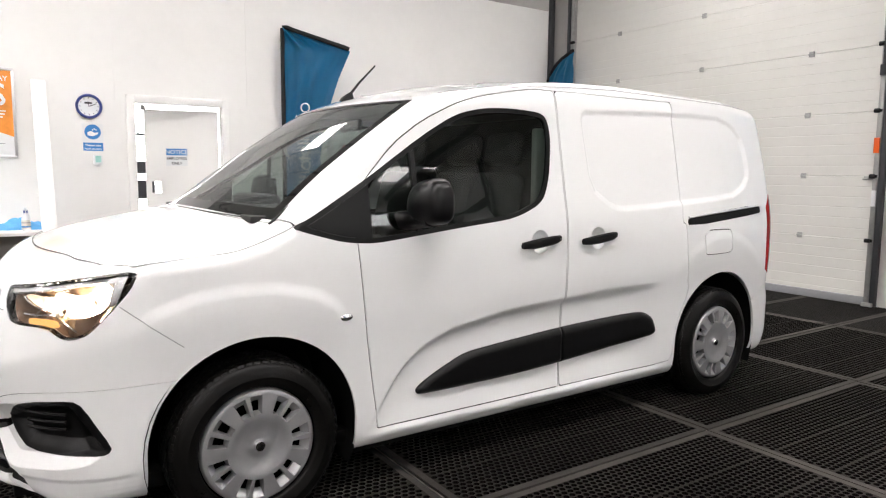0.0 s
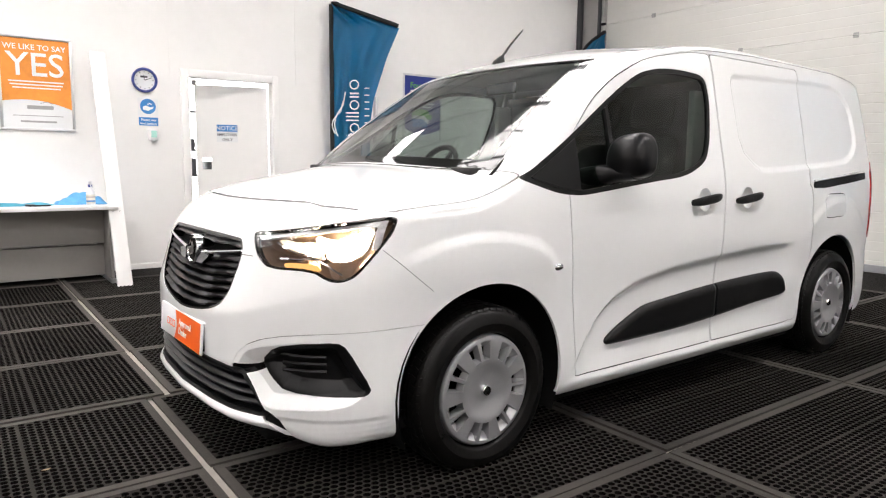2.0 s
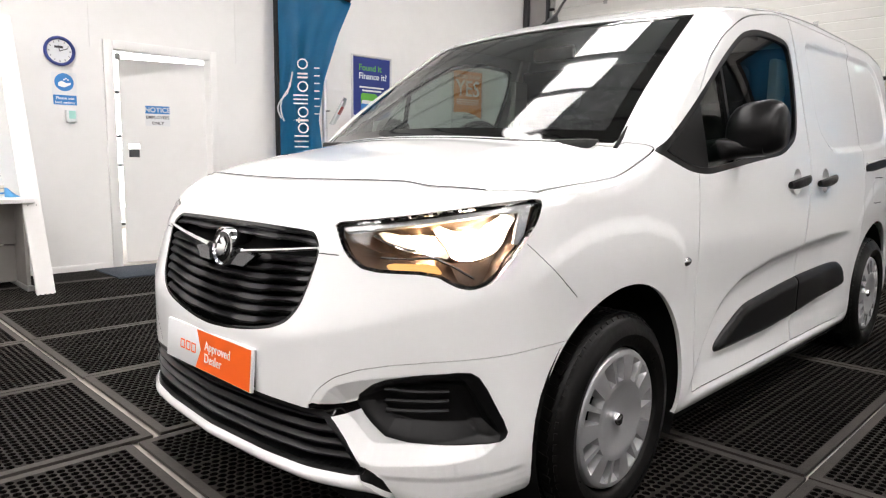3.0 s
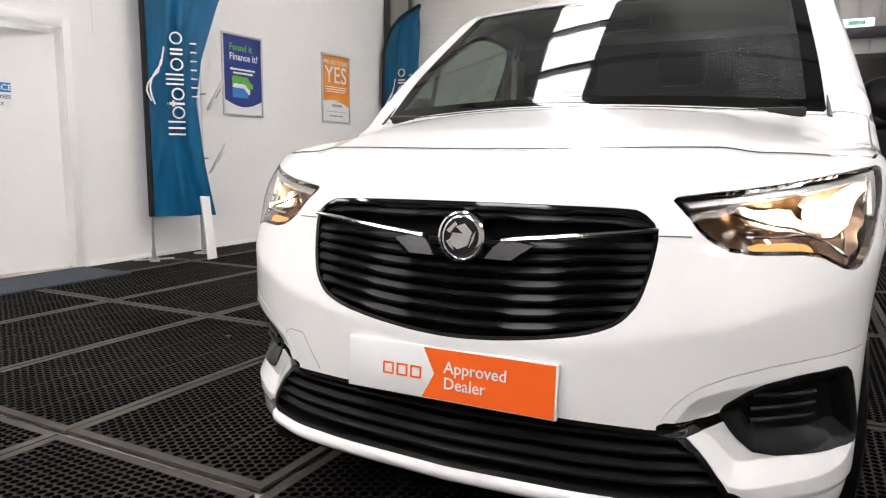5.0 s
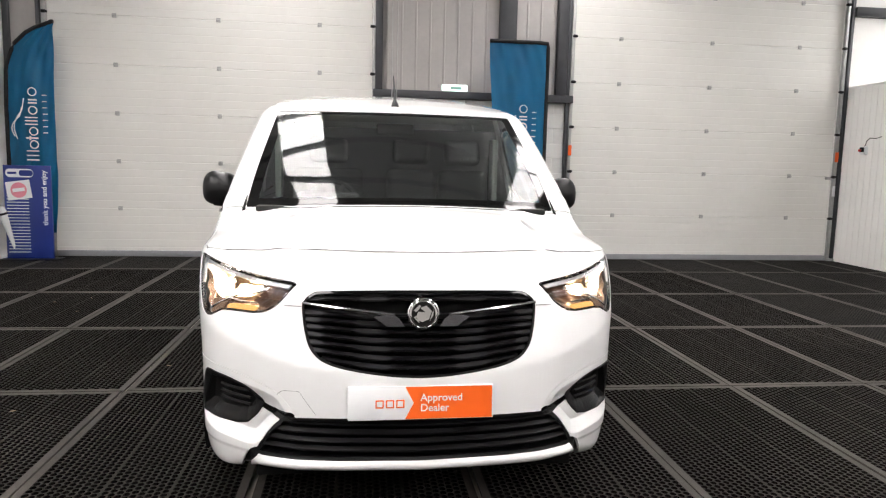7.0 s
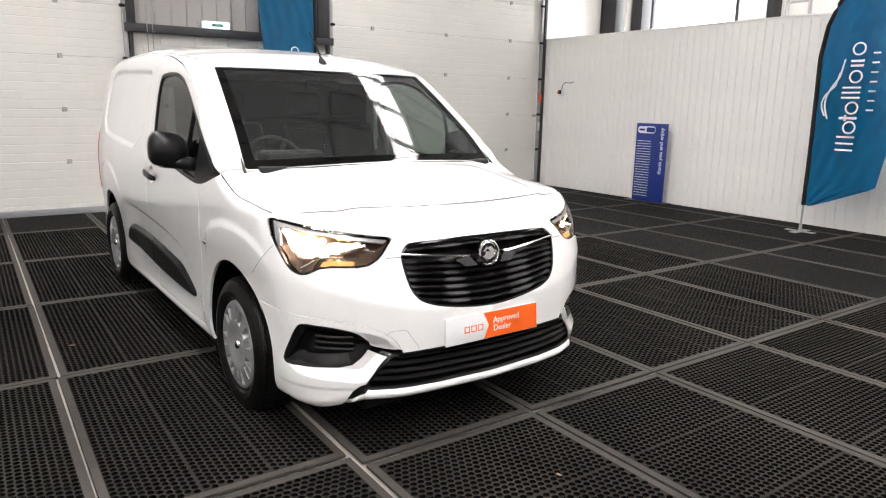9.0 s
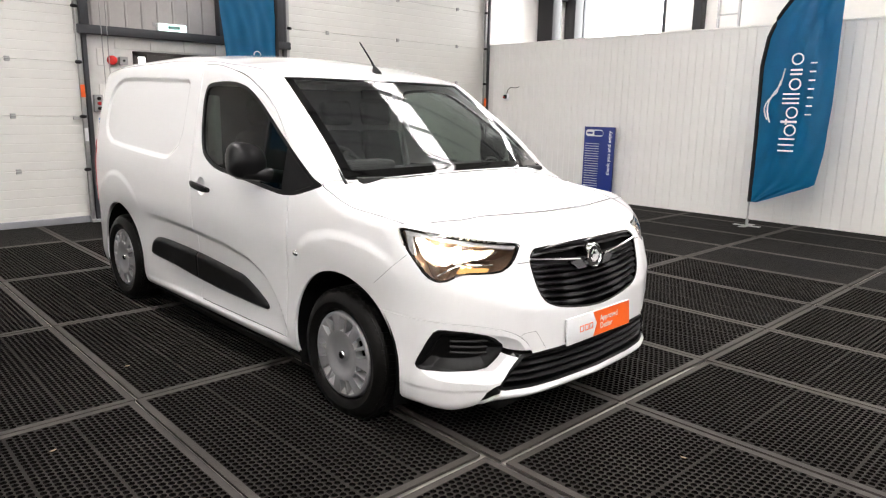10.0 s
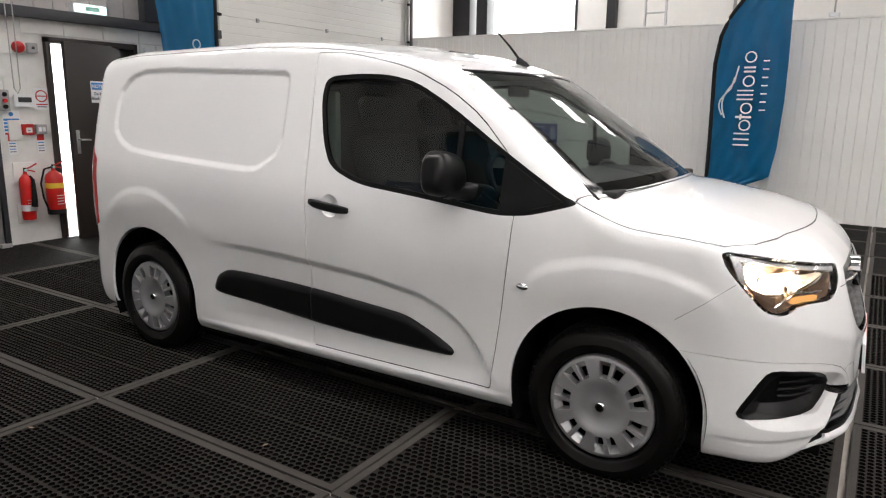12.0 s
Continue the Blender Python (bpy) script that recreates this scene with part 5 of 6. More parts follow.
# grille, lower intake, fog pockets
GR = rounded([(-.9, .898), (.370, .895), (.405, .882), (.436, .850), (.425, .765), (.408, .70), (.372, .656), (.31, .630), (.2, .608), (.05, .591), (-.9, .588)], 2)
grille, skin = skin.cut(front_sd(skin, GR))
LOW = rounded([(-.9, .446), (.46, .446), (.50, .440), (.545, .395), (.585, .335), (.605, .295), (.57, .288), (-.9, .284)], 1)
intake, skin = skin.cut(front_sd(skin, LOW))
FOG = [(-.806, -.590, .485), (-.771, -.645, .541), (-.70, -.725, .562), (-.617, -.808, .570), (-.582, -.822, .548), (-.488, -.836, .402), (-.50, -.832, .378), (-.56, -.815, .372), (-.756, -.668, .382), (-.785, -.62, .43)]
fog, skin = skin.cut(corner_sd(skin, FOG, 1))
BRIDGE = rounded([(.455, .462), (.53, .462), (.60, .492), (.60, .470), (.545, .440), (.50, .425), (.455, .425)], 1)
bridge, skin = skin.cut(front_sd(skin, BRIDGE))
for h in halves(bridge):
    sheet_object("bridge_trim", h.lift(-.004), GLOSSBLK, VAN, "black strip between intake and fog pocket", .01)

WEDGE = rounded([(.578, .312), (.600, .316), (.632, .296), (.655, .244), (.672, .15), (.625, .15), (.624, .250), (.590, .290)], 1)
wedge, skin = skin.cut(front_sd(skin, WEDGE))
for h in halves(wedge):
    sheet_object("lip_joint", h.lift(-.014), BLACKPL, VAN, "black joint at the end of the bumper lip", .01)

# closing panels: each is cut free with a narrow gap
GAP = .0024


def take(s, g, name, material=PAINT, label="", parent=None, split=False, lift=0.0):
    inner, rest = s.cut(g + GAP)
    gap, rest = rest.cut((g_of(rest)) - GAP)
    if len(gap.f):
        for h in (halves(gap) if split else (gap,)):
            sheet_object("panel_gap", h.lift(-.006), UNDER, VAN, "dark gap round a closing panel", 0)
    for h in (halves(inner) if split else (inner,)):
        if len(h.f):
            sheet_object(name, h.lift(lift) if lift else h, material, parent or VAN, label, .014)
    return rest


BON = np.array([(-.632 + .26 * (y / .76) ** 2.2 * .6, y) for y in np.linspace(0, .74, 10)] + [(-.435, .800), (-.40, .833), (-.335, .848), (-.10, .858), (.10, .862), (.150, .864), (.122, .775)] + [(-.060 + .27 * y * y, y) for y in np.linspace(.755, -.02, 10)])
BON = np.concatenate([[(-.632, -.3)], BON, [(-.06, -.3)]])
g_of = lambda s: plan_sd(s, BON)
skin = take(skin, g_of(skin), "bonnet", label="smooth white bonnet")
FD = rounded([(1.545, 1.726), (1.549, 1.726), (1.549, 1.720), (1.535, 1.50), (1.522, 1.20), (1.520, .73), (1.524, .50), (1.518, .274), (1.516, .270), (.497, .270), (.495, .274), (.428, .75), (.398, 1.04), (.385, 1.16), (.43, 1.27), (.595, 1.437), (.757, 1.543), (.95, 1.63), (1.085, 1.668), (1.30, 1.708), (1.42, 1.724)], 1)
g_of = lambda s: side_sd(s, FD)
skin = take(skin, g_of(skin), "front_door", label="white front door", split=True)
SD = rounded([(1.560, 1.726), (1.557, 1.726), (1.557, 1.720), (1.543, 1.50), (1.530, 1.20), (1.528, .73), (1.532, .50), (1.526, .274), (1.528, .270), (2.36, .270), (2.385, .30), (2.415, .50), (2.50, .66), (2.475, .75), (2.445, 1.045), (2.41, 1.06), (2.425, 1.20), (2.452, 1.720), (2.452, 1.727), (2.446, 1.727)], 1)
g_of = lambda s: side_sd(s, SD, -1)
skin = take(skin, g_of(skin), "sliding_door", label="white sliding load door")
FF = rounded([(2.615, 1.005), (2.855, 1.005), (2.875, .99), (2.88, .885), (2.865, .865), (2.64, .862), (2.615, .88)], 1)
g_of = lambda s: side_sd(s, FF, -1)
skin = take(skin, g_of(skin), "fuel_flap", label="white fuel filler flap")


def bumper_sd(s):
    a = np.abs(s.v[:, 1])
    line = soft1(a, [.44, .455, .468, .49, .53, .59, .66, .74, .80, .95], [.42, .445, .475, .505, .538, .564, .582, .594, .599, .604], .012)
    line = np.where(a < .45, .32, line)
    return np.maximum(s.v[:, 2] - line, s.v[:, 0] + .05)


g_of = bumper_sd
GAP = .0011
skin = take(skin, g_of(skin), "lower_bumper", label="white lower front bumper corners and lip")


def rear_sd(s):
    return np.maximum(np.maximum(s.v[:, 2] - np.interp(s.v[:, 0], [3.2, 3.30, 3.36], [.55, .63, .645]), 3.17 - s.v[:, 0]), -1)


g_of = rear_sd
skin = take(skin, g_of(skin), "rear_bumper", label="white rear bumper")
# shut lines between wing and front end: fine grooves
TAILS = rounded([(3.275, 1.20), (3.60, 1.20), (3.60, .70), (3.30, .70), (3.285, .85)], 1)
tails, skin = skin.cut(side_sd(skin, TAILS))
for t in halves(tails):
    sheet_object("tail_lamp", t.lift(.004), REDLENS, VAN, "red tail lamp", .02)
sheet_object("body_shell", skin, PAINT, VAN, "glossy white body shell", .014)


def groove(name, line, label, off=.0012, width=.0035, material=GLOSSBLK, sgn=(-1, 1), lift_=0.0):
    """A fine dark seam laid along points of the skin."""
    for sg in sgn:
        pts = np.array(line, float)
        d = np.concatenate([[0], np.cumsum(np.linalg.norm(np.diff(pts, axis=0), axis=1))])
        u = np.linspace(0, d[-1], 40)
        q = np.stack([np.interp(u, d, pts[:, k]) for k in range(3)], 1)
        q[:, 1] = sg * np.abs(q[:, 1])
        q = on_skin(q, lift_)
        part(name, tube([tuple(p) for p in q], width / 2, 5), material, VAN, label)


def normal_at(p):
    q = np.array([p], float)
    n = np.stack([body(*(q + d).T) - body(*(q - d).T) for d in np.eye(3) * .004], 1)
    return Vector((n / np.linalg.norm(n)).tolist()[0])


SEAM = mk("seam_shadow_gap", (.05, .05, .05), .8)
groove("panel_seam", [(-.45, .842, .875), (-.36, .865, .80), (-.26, .875, .72)], "fine seam between wing and front end", material=SEAM, width=.002)
groove("panel_seam", [(-.79, .436, .842), (-.775, .50, .842)], "fine seam beside the grille", material=SEAM, width=.003)
groove("roof_joint", [(.90, .70, 1.675), (1.3, .735, 1.745), (2.0, .735, 1.775), (3.2, .715, 1.74)], "roof joint line", material=SEAM, width=.003)
tow = [(-.835, .529, .524), (-.840, .515, .537), (-.845, .500, .542), (-.863, .450, .543), (-.866, .44, .535), (-.876, .384, .457)]
groove("towing_eye_cover", tow, "seam of the towing eye cover", material=SEAM, width=.0014, sgn=(1,))
BLINE = [(-.632 + .156 * (y / .76) ** 2.2, y, 1.018 - .02 * (y / .74) ** 2) for y in np.linspace(0, .742, 16)]
groove("bonnet_edge", BLINE, "thin dark line along the bonnet's front edge", material=SEAM, width=.0032, lift_=.0042)

# black rubbing strips: raised pads, split at the door joint
STRIP = rounded([(2.235, .465), (2.20, .545), (2.135, .580), (2.06, .586), (1.55, .572), (1.0, .532), (.93, .520), (.86, .492), (.76, .448), (.69, .408), (.684, .385), (.71, .371), (1.35, .378), (2.20, .440)], 2)
full = surface()
pads, _ = full.cut(side_sd(full, STRIP))
for h in halves(pads):
    for g in (h.v[:, 0] - 1.522, 1.530 - h.v[:, 0]):
        p_, _ = h.cut(g)
        sd = side_sd(p_, STRIP)
        sheet_object("rubbing_strip", p_.lift(.004 + .020 * np.clip(-sd / .022, 0, 1) ** .6), BLACKPL, VAN, "black plastic rubbing strip", .02, keep_normals=False)
RAIL = rounded([(2.455, 1.030), (2.455, 1.088), (3.19, 1.145), (3.20, 1.10), (3.19, 1.088)], 1)
rl, _ = full.cut(side_sd(full, RAIL, -1))
sheet_object("door_rail", rl.lift(.002), BLACKPL, VAN, "black sliding door rail", .01)
rail_top = on_skin([(x, -.9, 1.085 + (x - 2.455) * .077) for x in np.linspace(2.46, 3.18, 12)])
part("rail_lip", tube([tuple(p + np.array([0, -.006, 0])) for p in rail_top], .006, 6), PAINT, VAN, "white lip over the rail")

# headlamp interiors: brown chrome housing, fluted reflectors round small bulbs, clear strip, amber lamp, clear cover
def zone(s, outline, times=1):
    return poly_sd(lamp_uv(s.v), rounded(outline, times))


MAIN = [(.205, .924), (.29, .937), (.398, .964), (.415, .950), (.408, .885), (.387, .857), (.331, .840), (.265, .842), (.240, .884)]
SECOND = [(.060, .908), (.203, .924), (.236, .884), (.262, .842), (.205, .856), (.150, .862), (.10, .880)]
CLEAR = [(-.035, .916), (.168, .948), (.364, .981), (.452, .996), (.440, .92), (.432, .875), (.412, .878), (.420, .955), (.365, .957), (.172, .926), (-.02, .899)]
AMB = [(.085, .831), (.222, .832), (.242, .811), (.225, .807), (.112, .806)]
LOWER = [(.255, .838), (.330, .836), (.390, .853), (.37, .80), (.325, .775), (.285, .79)]
for sg, lm in zip((-1, 1), halves(lamp)):
    sheet_object("headlamp_cover", lm.lift(-.003), LENS, VAN, "clear headlamp cover", 0)
    edge_d = corner_sd(lm, HL, 1)
    _, rim = lm.cut(edge_d + .009)
    sheet_object("headlamp_rim", rim.lift(-.003), GLOSSBLK, VAN, "dark rim round the headlamp", .014)
    fine = finer(lm, 2)
    ins, _ = fine.cut(corner_sd(fine, HL, 1) + .006)
    dep = np.clip(-corner_sd(ins, HL, 1) / .06, 0, 1)
    uv = lamp_uv(ins.v)
    sheet_object("headlamp_housing", ins.lift(-.010 - .080 * dep ** .6 + .004 * np.sin(uv[:, 0] * 90 + uv[:, 1] * 60)), LAMPDARK, VAN, "brown-tinted chrome lamp housing", 0, keep_normals=False)
    fwd = Vector((-.80, sg * .58, .02)).normalized()
    # fluted reflectors
    for outline, (cu, cz), deep, sx, sz, flute, lb in ((MAIN, (.325, .898), .070, .105, .075, 150, "bright fluted main reflector"), (SECOND, (.175, .892), .050, .100, .045, 110, "warm second reflector")):
        rf, _ = ins.cut(zone(ins, outline))
        w_ = lamp_uv(rf.v)
        rr = ((w_[:, 0] - cu) / sx) ** 2 + ((w_[:, 1] - cz) / sz) ** 2
        rf = rf.lift(-.016 - deep * np.clip(1 - rr, 0, 1) ** .8 + .0022 * np.abs(np.sin(w_[:, 0] * flute)))
        sheet_object("reflector", rf, REFLECT, VAN, lb, .012, keep_normals=False)
        near = rf.v[np.argmin(rr)]
        mm = Matrix.Translation((Vector(near.tolist()) + fwd * (.022 if deep > .06 else .016))) @ fwd.to_track_quat("Z", "Y").to_matrix().to_4x4()
        big = deep > .06
        part("bulb", lathe([(0, .016), (.006, .014), (.0095, .006), (.0095, -.010), (.005, -.018), (0, -.018)], 16), BULB if big else POSLAMP, VAN, "glowing warm headlamp bulb", mm)
        part("bulb_holder", lathe([(.013, -.016), (.013, -.030), (0, -.030)], 16), LAMPDARK, VAN, "", mm)
    # clear top strip with ribs
    cl, _ = ins.cut(zone(ins, CLEAR, 0))
    w_ = lamp_uv(cl.v)
    sheet_object("light_strip", cl.lift(-.009 + .00012 * np.sin(w_[:, 0] * 260) * np.cos(w_[:, 1] * 190)), STRIP_CHROME, VAN, "ribbed chrome strip along the top", .010, keep_normals=False)
    # brown lower facets
    lo_, _ = ins.cut(zone(ins, LOWER, 0))
    w_ = lamp_uv(lo_.v)
    sheet_object("lower_facet", lo_.lift(-.020 - .030 * np.abs(w_[:, 0] - .315) / .06), LAMPDARK, VAN, "brown chrome facets", .008, keep_normals=False)
    am, _ = ins.cut(zone(ins, AMB, 1))
    w_ = lamp_uv(am.v)
    sheet_object("indicator_lens", am.lift(-.030 + .002 * np.sin(w_[:, 0] * 330)), AMBER, VAN, "lit amber indicator strip", .010, keep_normals=False)
    for pts in (((.055, .900), (.13, .868), (.20, .857), (.262, .831), (.324, .797)), ((.080, .842), (.235, .846))):
        q = np.array([np.interp(np.linspace(0, 1, 10), np.linspace(0, 1, len(pts)), [p[i] for p in pts]) for i in (0, 1)]).T
        w_ = lamp_uv(ins.v)
        line = [ins.v[np.argmin(((w_ - p) ** 2).sum(1))] - ins.n[np.argmin(((w_ - p) ** 2).sum(1))] * .020 for p in q]
        part("reflector_fin", tube([tuple(p) for p in line], .0035, 6), CHROME, VAN, "chrome reflector fin")

# grille: backing, wavy slats, chrome wings and round badge
bk = grille.lift(-.050)
sheet_object("grille_backing", bk, UNDER, VAN, "black grille backing", 0)
gsd = front_sd(grille, GR)
_, grim = grille.cut(gsd + .009)
sheet_object("grille_frame", grim.lift(-.002), GLOSSBLK, VAN, "gloss black grille frame", .05)


def grille_x(y, z):
    return float(on_skin([(front(np.array([y]), np.array([z]))[0], y, z)])[0][0])


def reach(poly, z):
    """Half width of an outline at height z."""
    ys = np.linspace(0, .7, 281)
    return float(ys[poly_sd(np.stack([ys, np.full_like(ys, z)], 1), poly) < -.002].max())


def slat(z0, sag, depth, thick, material, wav, label, name, poly):
    """A slat across an opening: sharp front edge, facets along it."""
    half = .2
    for _ in range(6):
        half = reach(poly, z0 + sag * (half / .42) ** 2)
    n = 44
    b = bmesh.new()
    rows = []
    for i in range(n + 1):
        y = -half + 2 * half * i / n
        z = z0 + sag * (abs(y) / .42) ** 2
        x = grille_x(y, z)
        ww = wav * max(-1, min(1, 2.2 * math.sin(abs(y) / .42 * 11)))
        rows.append([b.verts.new((x + .020, y, z + thick * 1.15)), b.verts.new((x + .006 - ww * .4, y, z + thick * .15 + ww)), b.verts.new((x + .008, y, z - thick * .55 + ww)), b.verts.new((x + .03, y, z - thick)), b.verts.new((x + depth, y, z - thick * .5)), b.verts.new((x + depth, y, z + thick))])
    for p, q in zip(rows, rows[1:]):
        for k in range(6):
            b.faces.new((p[k], p[(k + 1) % 6], q[(k + 1) % 6], q[k]))
    b.faces.new(rows[0])
    b.faces.new(rows[-1][::-1])
    return part(name, b, material, VAN, label, smooth=True, angle=20)


SATBLK = mk("satin_black_slat", (.005, .005, .0055), .36, 0, .1, 20, spec=.32)
for z, sag in ((.880, .0), (.862, .0), (.798, .016), (.772, .020), (.743, .026), (.713, .030), (.683, .034), (.652, .040), (.621, .046)):
    slat(z, sag, .05, .0085, SATBLK, .0030, "gloss black grille slat", "grille_slat", GR)
for z in (.418, .385, .352, .320):
    slat(z, .006, .05, .009, SATBLK, 0, "black lower slat", "intake_slat", LOW)
sheet_object("intake_backing", intake.lift(-.055), UNDER, VAN, "black intake backing", 0)
_, irim = intake.cut(front_sd(intake, LOW) + .012)
sheet_object("intake_frame", irim.lift(-.003), BLACKPL, VAN, "black intake surround", .055)
for sg in (-1, 1):
    pts, rs = [], []
    for y in np.linspace(.100, .432, 18):
        z = np.interp(y, [.10, .16, .20, .43], [.812, .819, .823, .851])
        pts.append((grille_x(y, z) - .003, sg * y, z))
        rs.append(np.interp(y, [.10, .16, .43], [.0085, .0075, .0050]))
    wing = part("chrome_wing", tube(pts, rs, 8), CHROME, VAN, "thin chrome grille wing")
    # the wing's hooked inner end: a bent blade beside the badge
    hook = bmesh.new()
    rim = [(.176, .806), (.105, .815), (.085, .800), (.064, .772), (.128, .772)]
    top = [hook.verts.new((grille_x(y, z) - .009, sg * y, z)) for y, z in rim]
    low = [hook.verts.new((grille_x(y, z) + .020, sg * y, z)) for y, z in rim]
    hook.faces.new(top)
    hook.faces.new(low[::-1])
    for i in range(5):
        hook.faces.new((top[i], low[i], low[(i + 1) % 5], top[(i + 1) % 5]))
    part("wing_hook", hook, mk("dark_chrome", (.09, .09, .095), .25, .9) if sg < 0 else bpy.data.materials["dark_chrome"], wing, "dark chrome hook of the wing", smooth=False)
bx_ = grille_x(0, .815)
bd = part("badge", lathe([(0, .014), (.045, .014), (.050, .012), (.054, .018), (.058, .016), (.060, .0), (.060, -.06)], 40), CHROME, VAN, "round chrome badge with dark centre", Matrix.Translation((bx_ + .002, -.004, .816)) @ Vector((-1, 0, .12)).to_track_quat("Z", "Y").to_matrix().to_4x4())
part("badge_centre", plate(ring_pts(.044, 32), .002), GLOSSBLK, bd, "dark badge centre", pose(0, 0, .0145))
em = plate([(-.03, -.018), (-.005, -.03), (.02, -.02), (.03, .01), (.01, .03), (-.012, .022), (.006, .006), (-.02, .008)], .004, .001)
part("badge_relief", em, CHROME, bd, "abstract chrome relief", pose(0, 0, .0165))
for pts in ([(-.036, .012), (-.014, .034), (-.010, .026), (-.026, .006)], [(.022, -.026), (.034, -.008), (.038, .014), (.030, .002)], [(-.036, -.012), (-.024, -.026), (-.014, -.034), (-.026, -.008)]):
    part("badge_relief", plate(pts, .004, .001), CHROME, bd, "", pose(0, 0, .0165))

# fog pockets
for sg, fg in zip((-1, 1), halves(fog)):
    sd = corner_sd(fg, FOG, 1)
    dep = np.clip(-sd / .05, 0, 1)
    sheet_object("fog_pocket", fg.lift(.002 - .030 * dep ** 1.5), BLACKPL, VAN, "black plastic fog lamp blank", .01, keep_normals=False)
    for k, z in enumerate((.505, .480, .455)):
        q = on_skin([(-.755 + .15 * u, sg * (.615 + .135 * u), z + .004 * u) for u in np.linspace(.15, .95, 8)], -.015)
        part("fog_slat", tube([tuple(p) for p in q], .006, 6), BLACKPL, VAN, "black blank slat")

# dealer plate
DP = thing("dealer_plate", "white and orange dealer plate on the van's front bumper", "plate", Matrix.Translation((.771, 3.272, 0)) @ pose(0, 0, 0, 0, 0, .9) @ pose(-.880, .004, .444, 0, 4.5, 0))
part("plate", box(.012, .526, .122, .003), PLATEW, DP, "", pose(.0, 0, 0))
part("orange_panel", plate([(.258, .003), (.258, .119), (-.058, .119), (-.028, .061), (-.058, .003)], .001), ORANGEP, DP, "orange half with a pointed edge", pose(-.0062, 0, 0, *ON_BACK))
for wd_, z_ in (("Approved", .067), ("Dealer", .030)):
    part("lettering", words(wd_, .038, .0002), PLATEW, DP, "", pose(-.0075, .004, z_, *ON_BACK))
b = bmesh.new()
for x in (-.150, -.113, -.076):
    # a thin square outline
    for sx, sy, ox, oy in ((.0045, .029, -.0125, 0), (.0045, .029, .0125, 0), (.029, .0045, 0, .0125), (.029, .0045, 0, -.0125)):
        plate(rrect(sx, sy, .002, 3, x + ox, oy), .0008, bm=b)
part("logo_bars", b, ORANGEP, DP, "orange abstract logo bars", pose(-.0064, 0, .058, *ON_BACK))
part("backing", box(.03, .50, .10, .004, (.02, 0, .01)), BLACKPL, DP)


# water drops where the wipers do not reach, their glints painted pale grey
rng_ = random.Random(8)
db = bmesh.new()
spots = []
for k in range(9000):
    y = -rng_.uniform(.10, .68) if k < 8000 else rng_.uniform(.30, .69)
    x = .27 * y * y + rng_.uniform(.02, .64)
    up_ = (x - .27 * y * y) / .64
    if k < 8000 and -y < .30 + .26 * (1 - up_) ** 1.5 - .12 * up_ + rng_.gauss(0, .03):
        continue
    if k >= 8000 and rng_.random() > .25 + .6 * (y > .58) + .3 * (up_ > .85):
        continue
    spots.append((x, y, 1.15 + (x - .27 * y * y) * .72))
spots = on_skin(spots, -.0035, 4)
lean = np.stack([body(*(spots + d).T) - body(*(spots - d).T) for d in np.eye(3) * .004], 1)
for c_, n_ in zip(spots, lean):
    r_ = rng_.choice((.0006, .0008, .0010, .0014))
    nn_ = Vector(n_.tolist()).normalized()
    a1 = nn_.orthogonal().normalized()
    a2 = nn_.cross(a1)
    cv = Vector(c_.tolist())
    rim_ = [db.verts.new(cv + (a1 * math.cos(i * 1.2566) + a2 * math.sin(i * 1.2566)) * r_) for i in range(5)]
    tip_ = db.verts.new(cv + nn_ * r_ * .5)
    for i in range(5):
        db.faces.new((rim_[i], rim_[(i + 1) % 5], tip_))
drops_ = part("water_speckle", db, mk("water_drop_glint", (.55, .58, .58), .15, 0, .3, 300), VAN, "small water drops on the screen")
tagged(drops_, "fine water drops speckling the windscreen glass, glints painted as pale colour", kind="stuff")

# wheels
def cover_bm():
    """A dished disc with seven pairs of pockets cut through it."""
    rs = [.010, .024, .038, .052, .066, .080, .094, .106, .116, .1245, .1300, .146, .160, .171, .183, .1955, .203, .210, .2155, .217]
    base = np.interp(rs, [0, .024, .050, .078, .104, .118, .196, .204, .211, .2155, .218], [.005, .0045, .005, .0095, .0180, .0205, .0150, .0145, .011, .003, -.016])
    step = 360 / 7
    one = [0, 2.6, 3.7, 7.6, 11.5, 15.4, 16.7, 21, step / 2]
    turn = one + [step - v for v in one[-2:0:-1]]
    b = bmesh.new()
    rows, hole = [], {}
    for k in range(7):
        for a in turn:
            q = abs((a + step / 2) % step - step / 2)
            col = []
            for r, z in zip(rs, base):
                inside = 3.6 < q < 15.5
                drop = .026 if inside and .129 < r < .172 else .013 if inside and .172 < r < .19 else 0
                v = b.verts.new((r * math.cos(radians(a + step * k)), r * math.sin(radians(a + step * k)), z - drop))
                hole[v] = drop > .02
                col.append(v)
            rows.append(col)
    mid = b.verts.new((0, 0, .005))
    for p, q in zip(rows, rows[1:] + rows[:1]):
        b.faces.new((mid, p[0], q[0]))
        for i in range(len(rs) - 1):
            f = (p[i], p[i + 1], q[i + 1], q[i])
            if not all(hole.get(v) for v in f):
                b.faces.new(f)
    rim = [e for e in b.edges if e.is_boundary]
    ex = bmesh.ops.extrude_edge_only(b, edges=rim)
    bmesh.ops.translate(b, vec=(0, 0, -.010), verts=[v for v in ex["geom"] if isinstance(v, bmesh.types.BMVert)])
    return b


TREAD = []


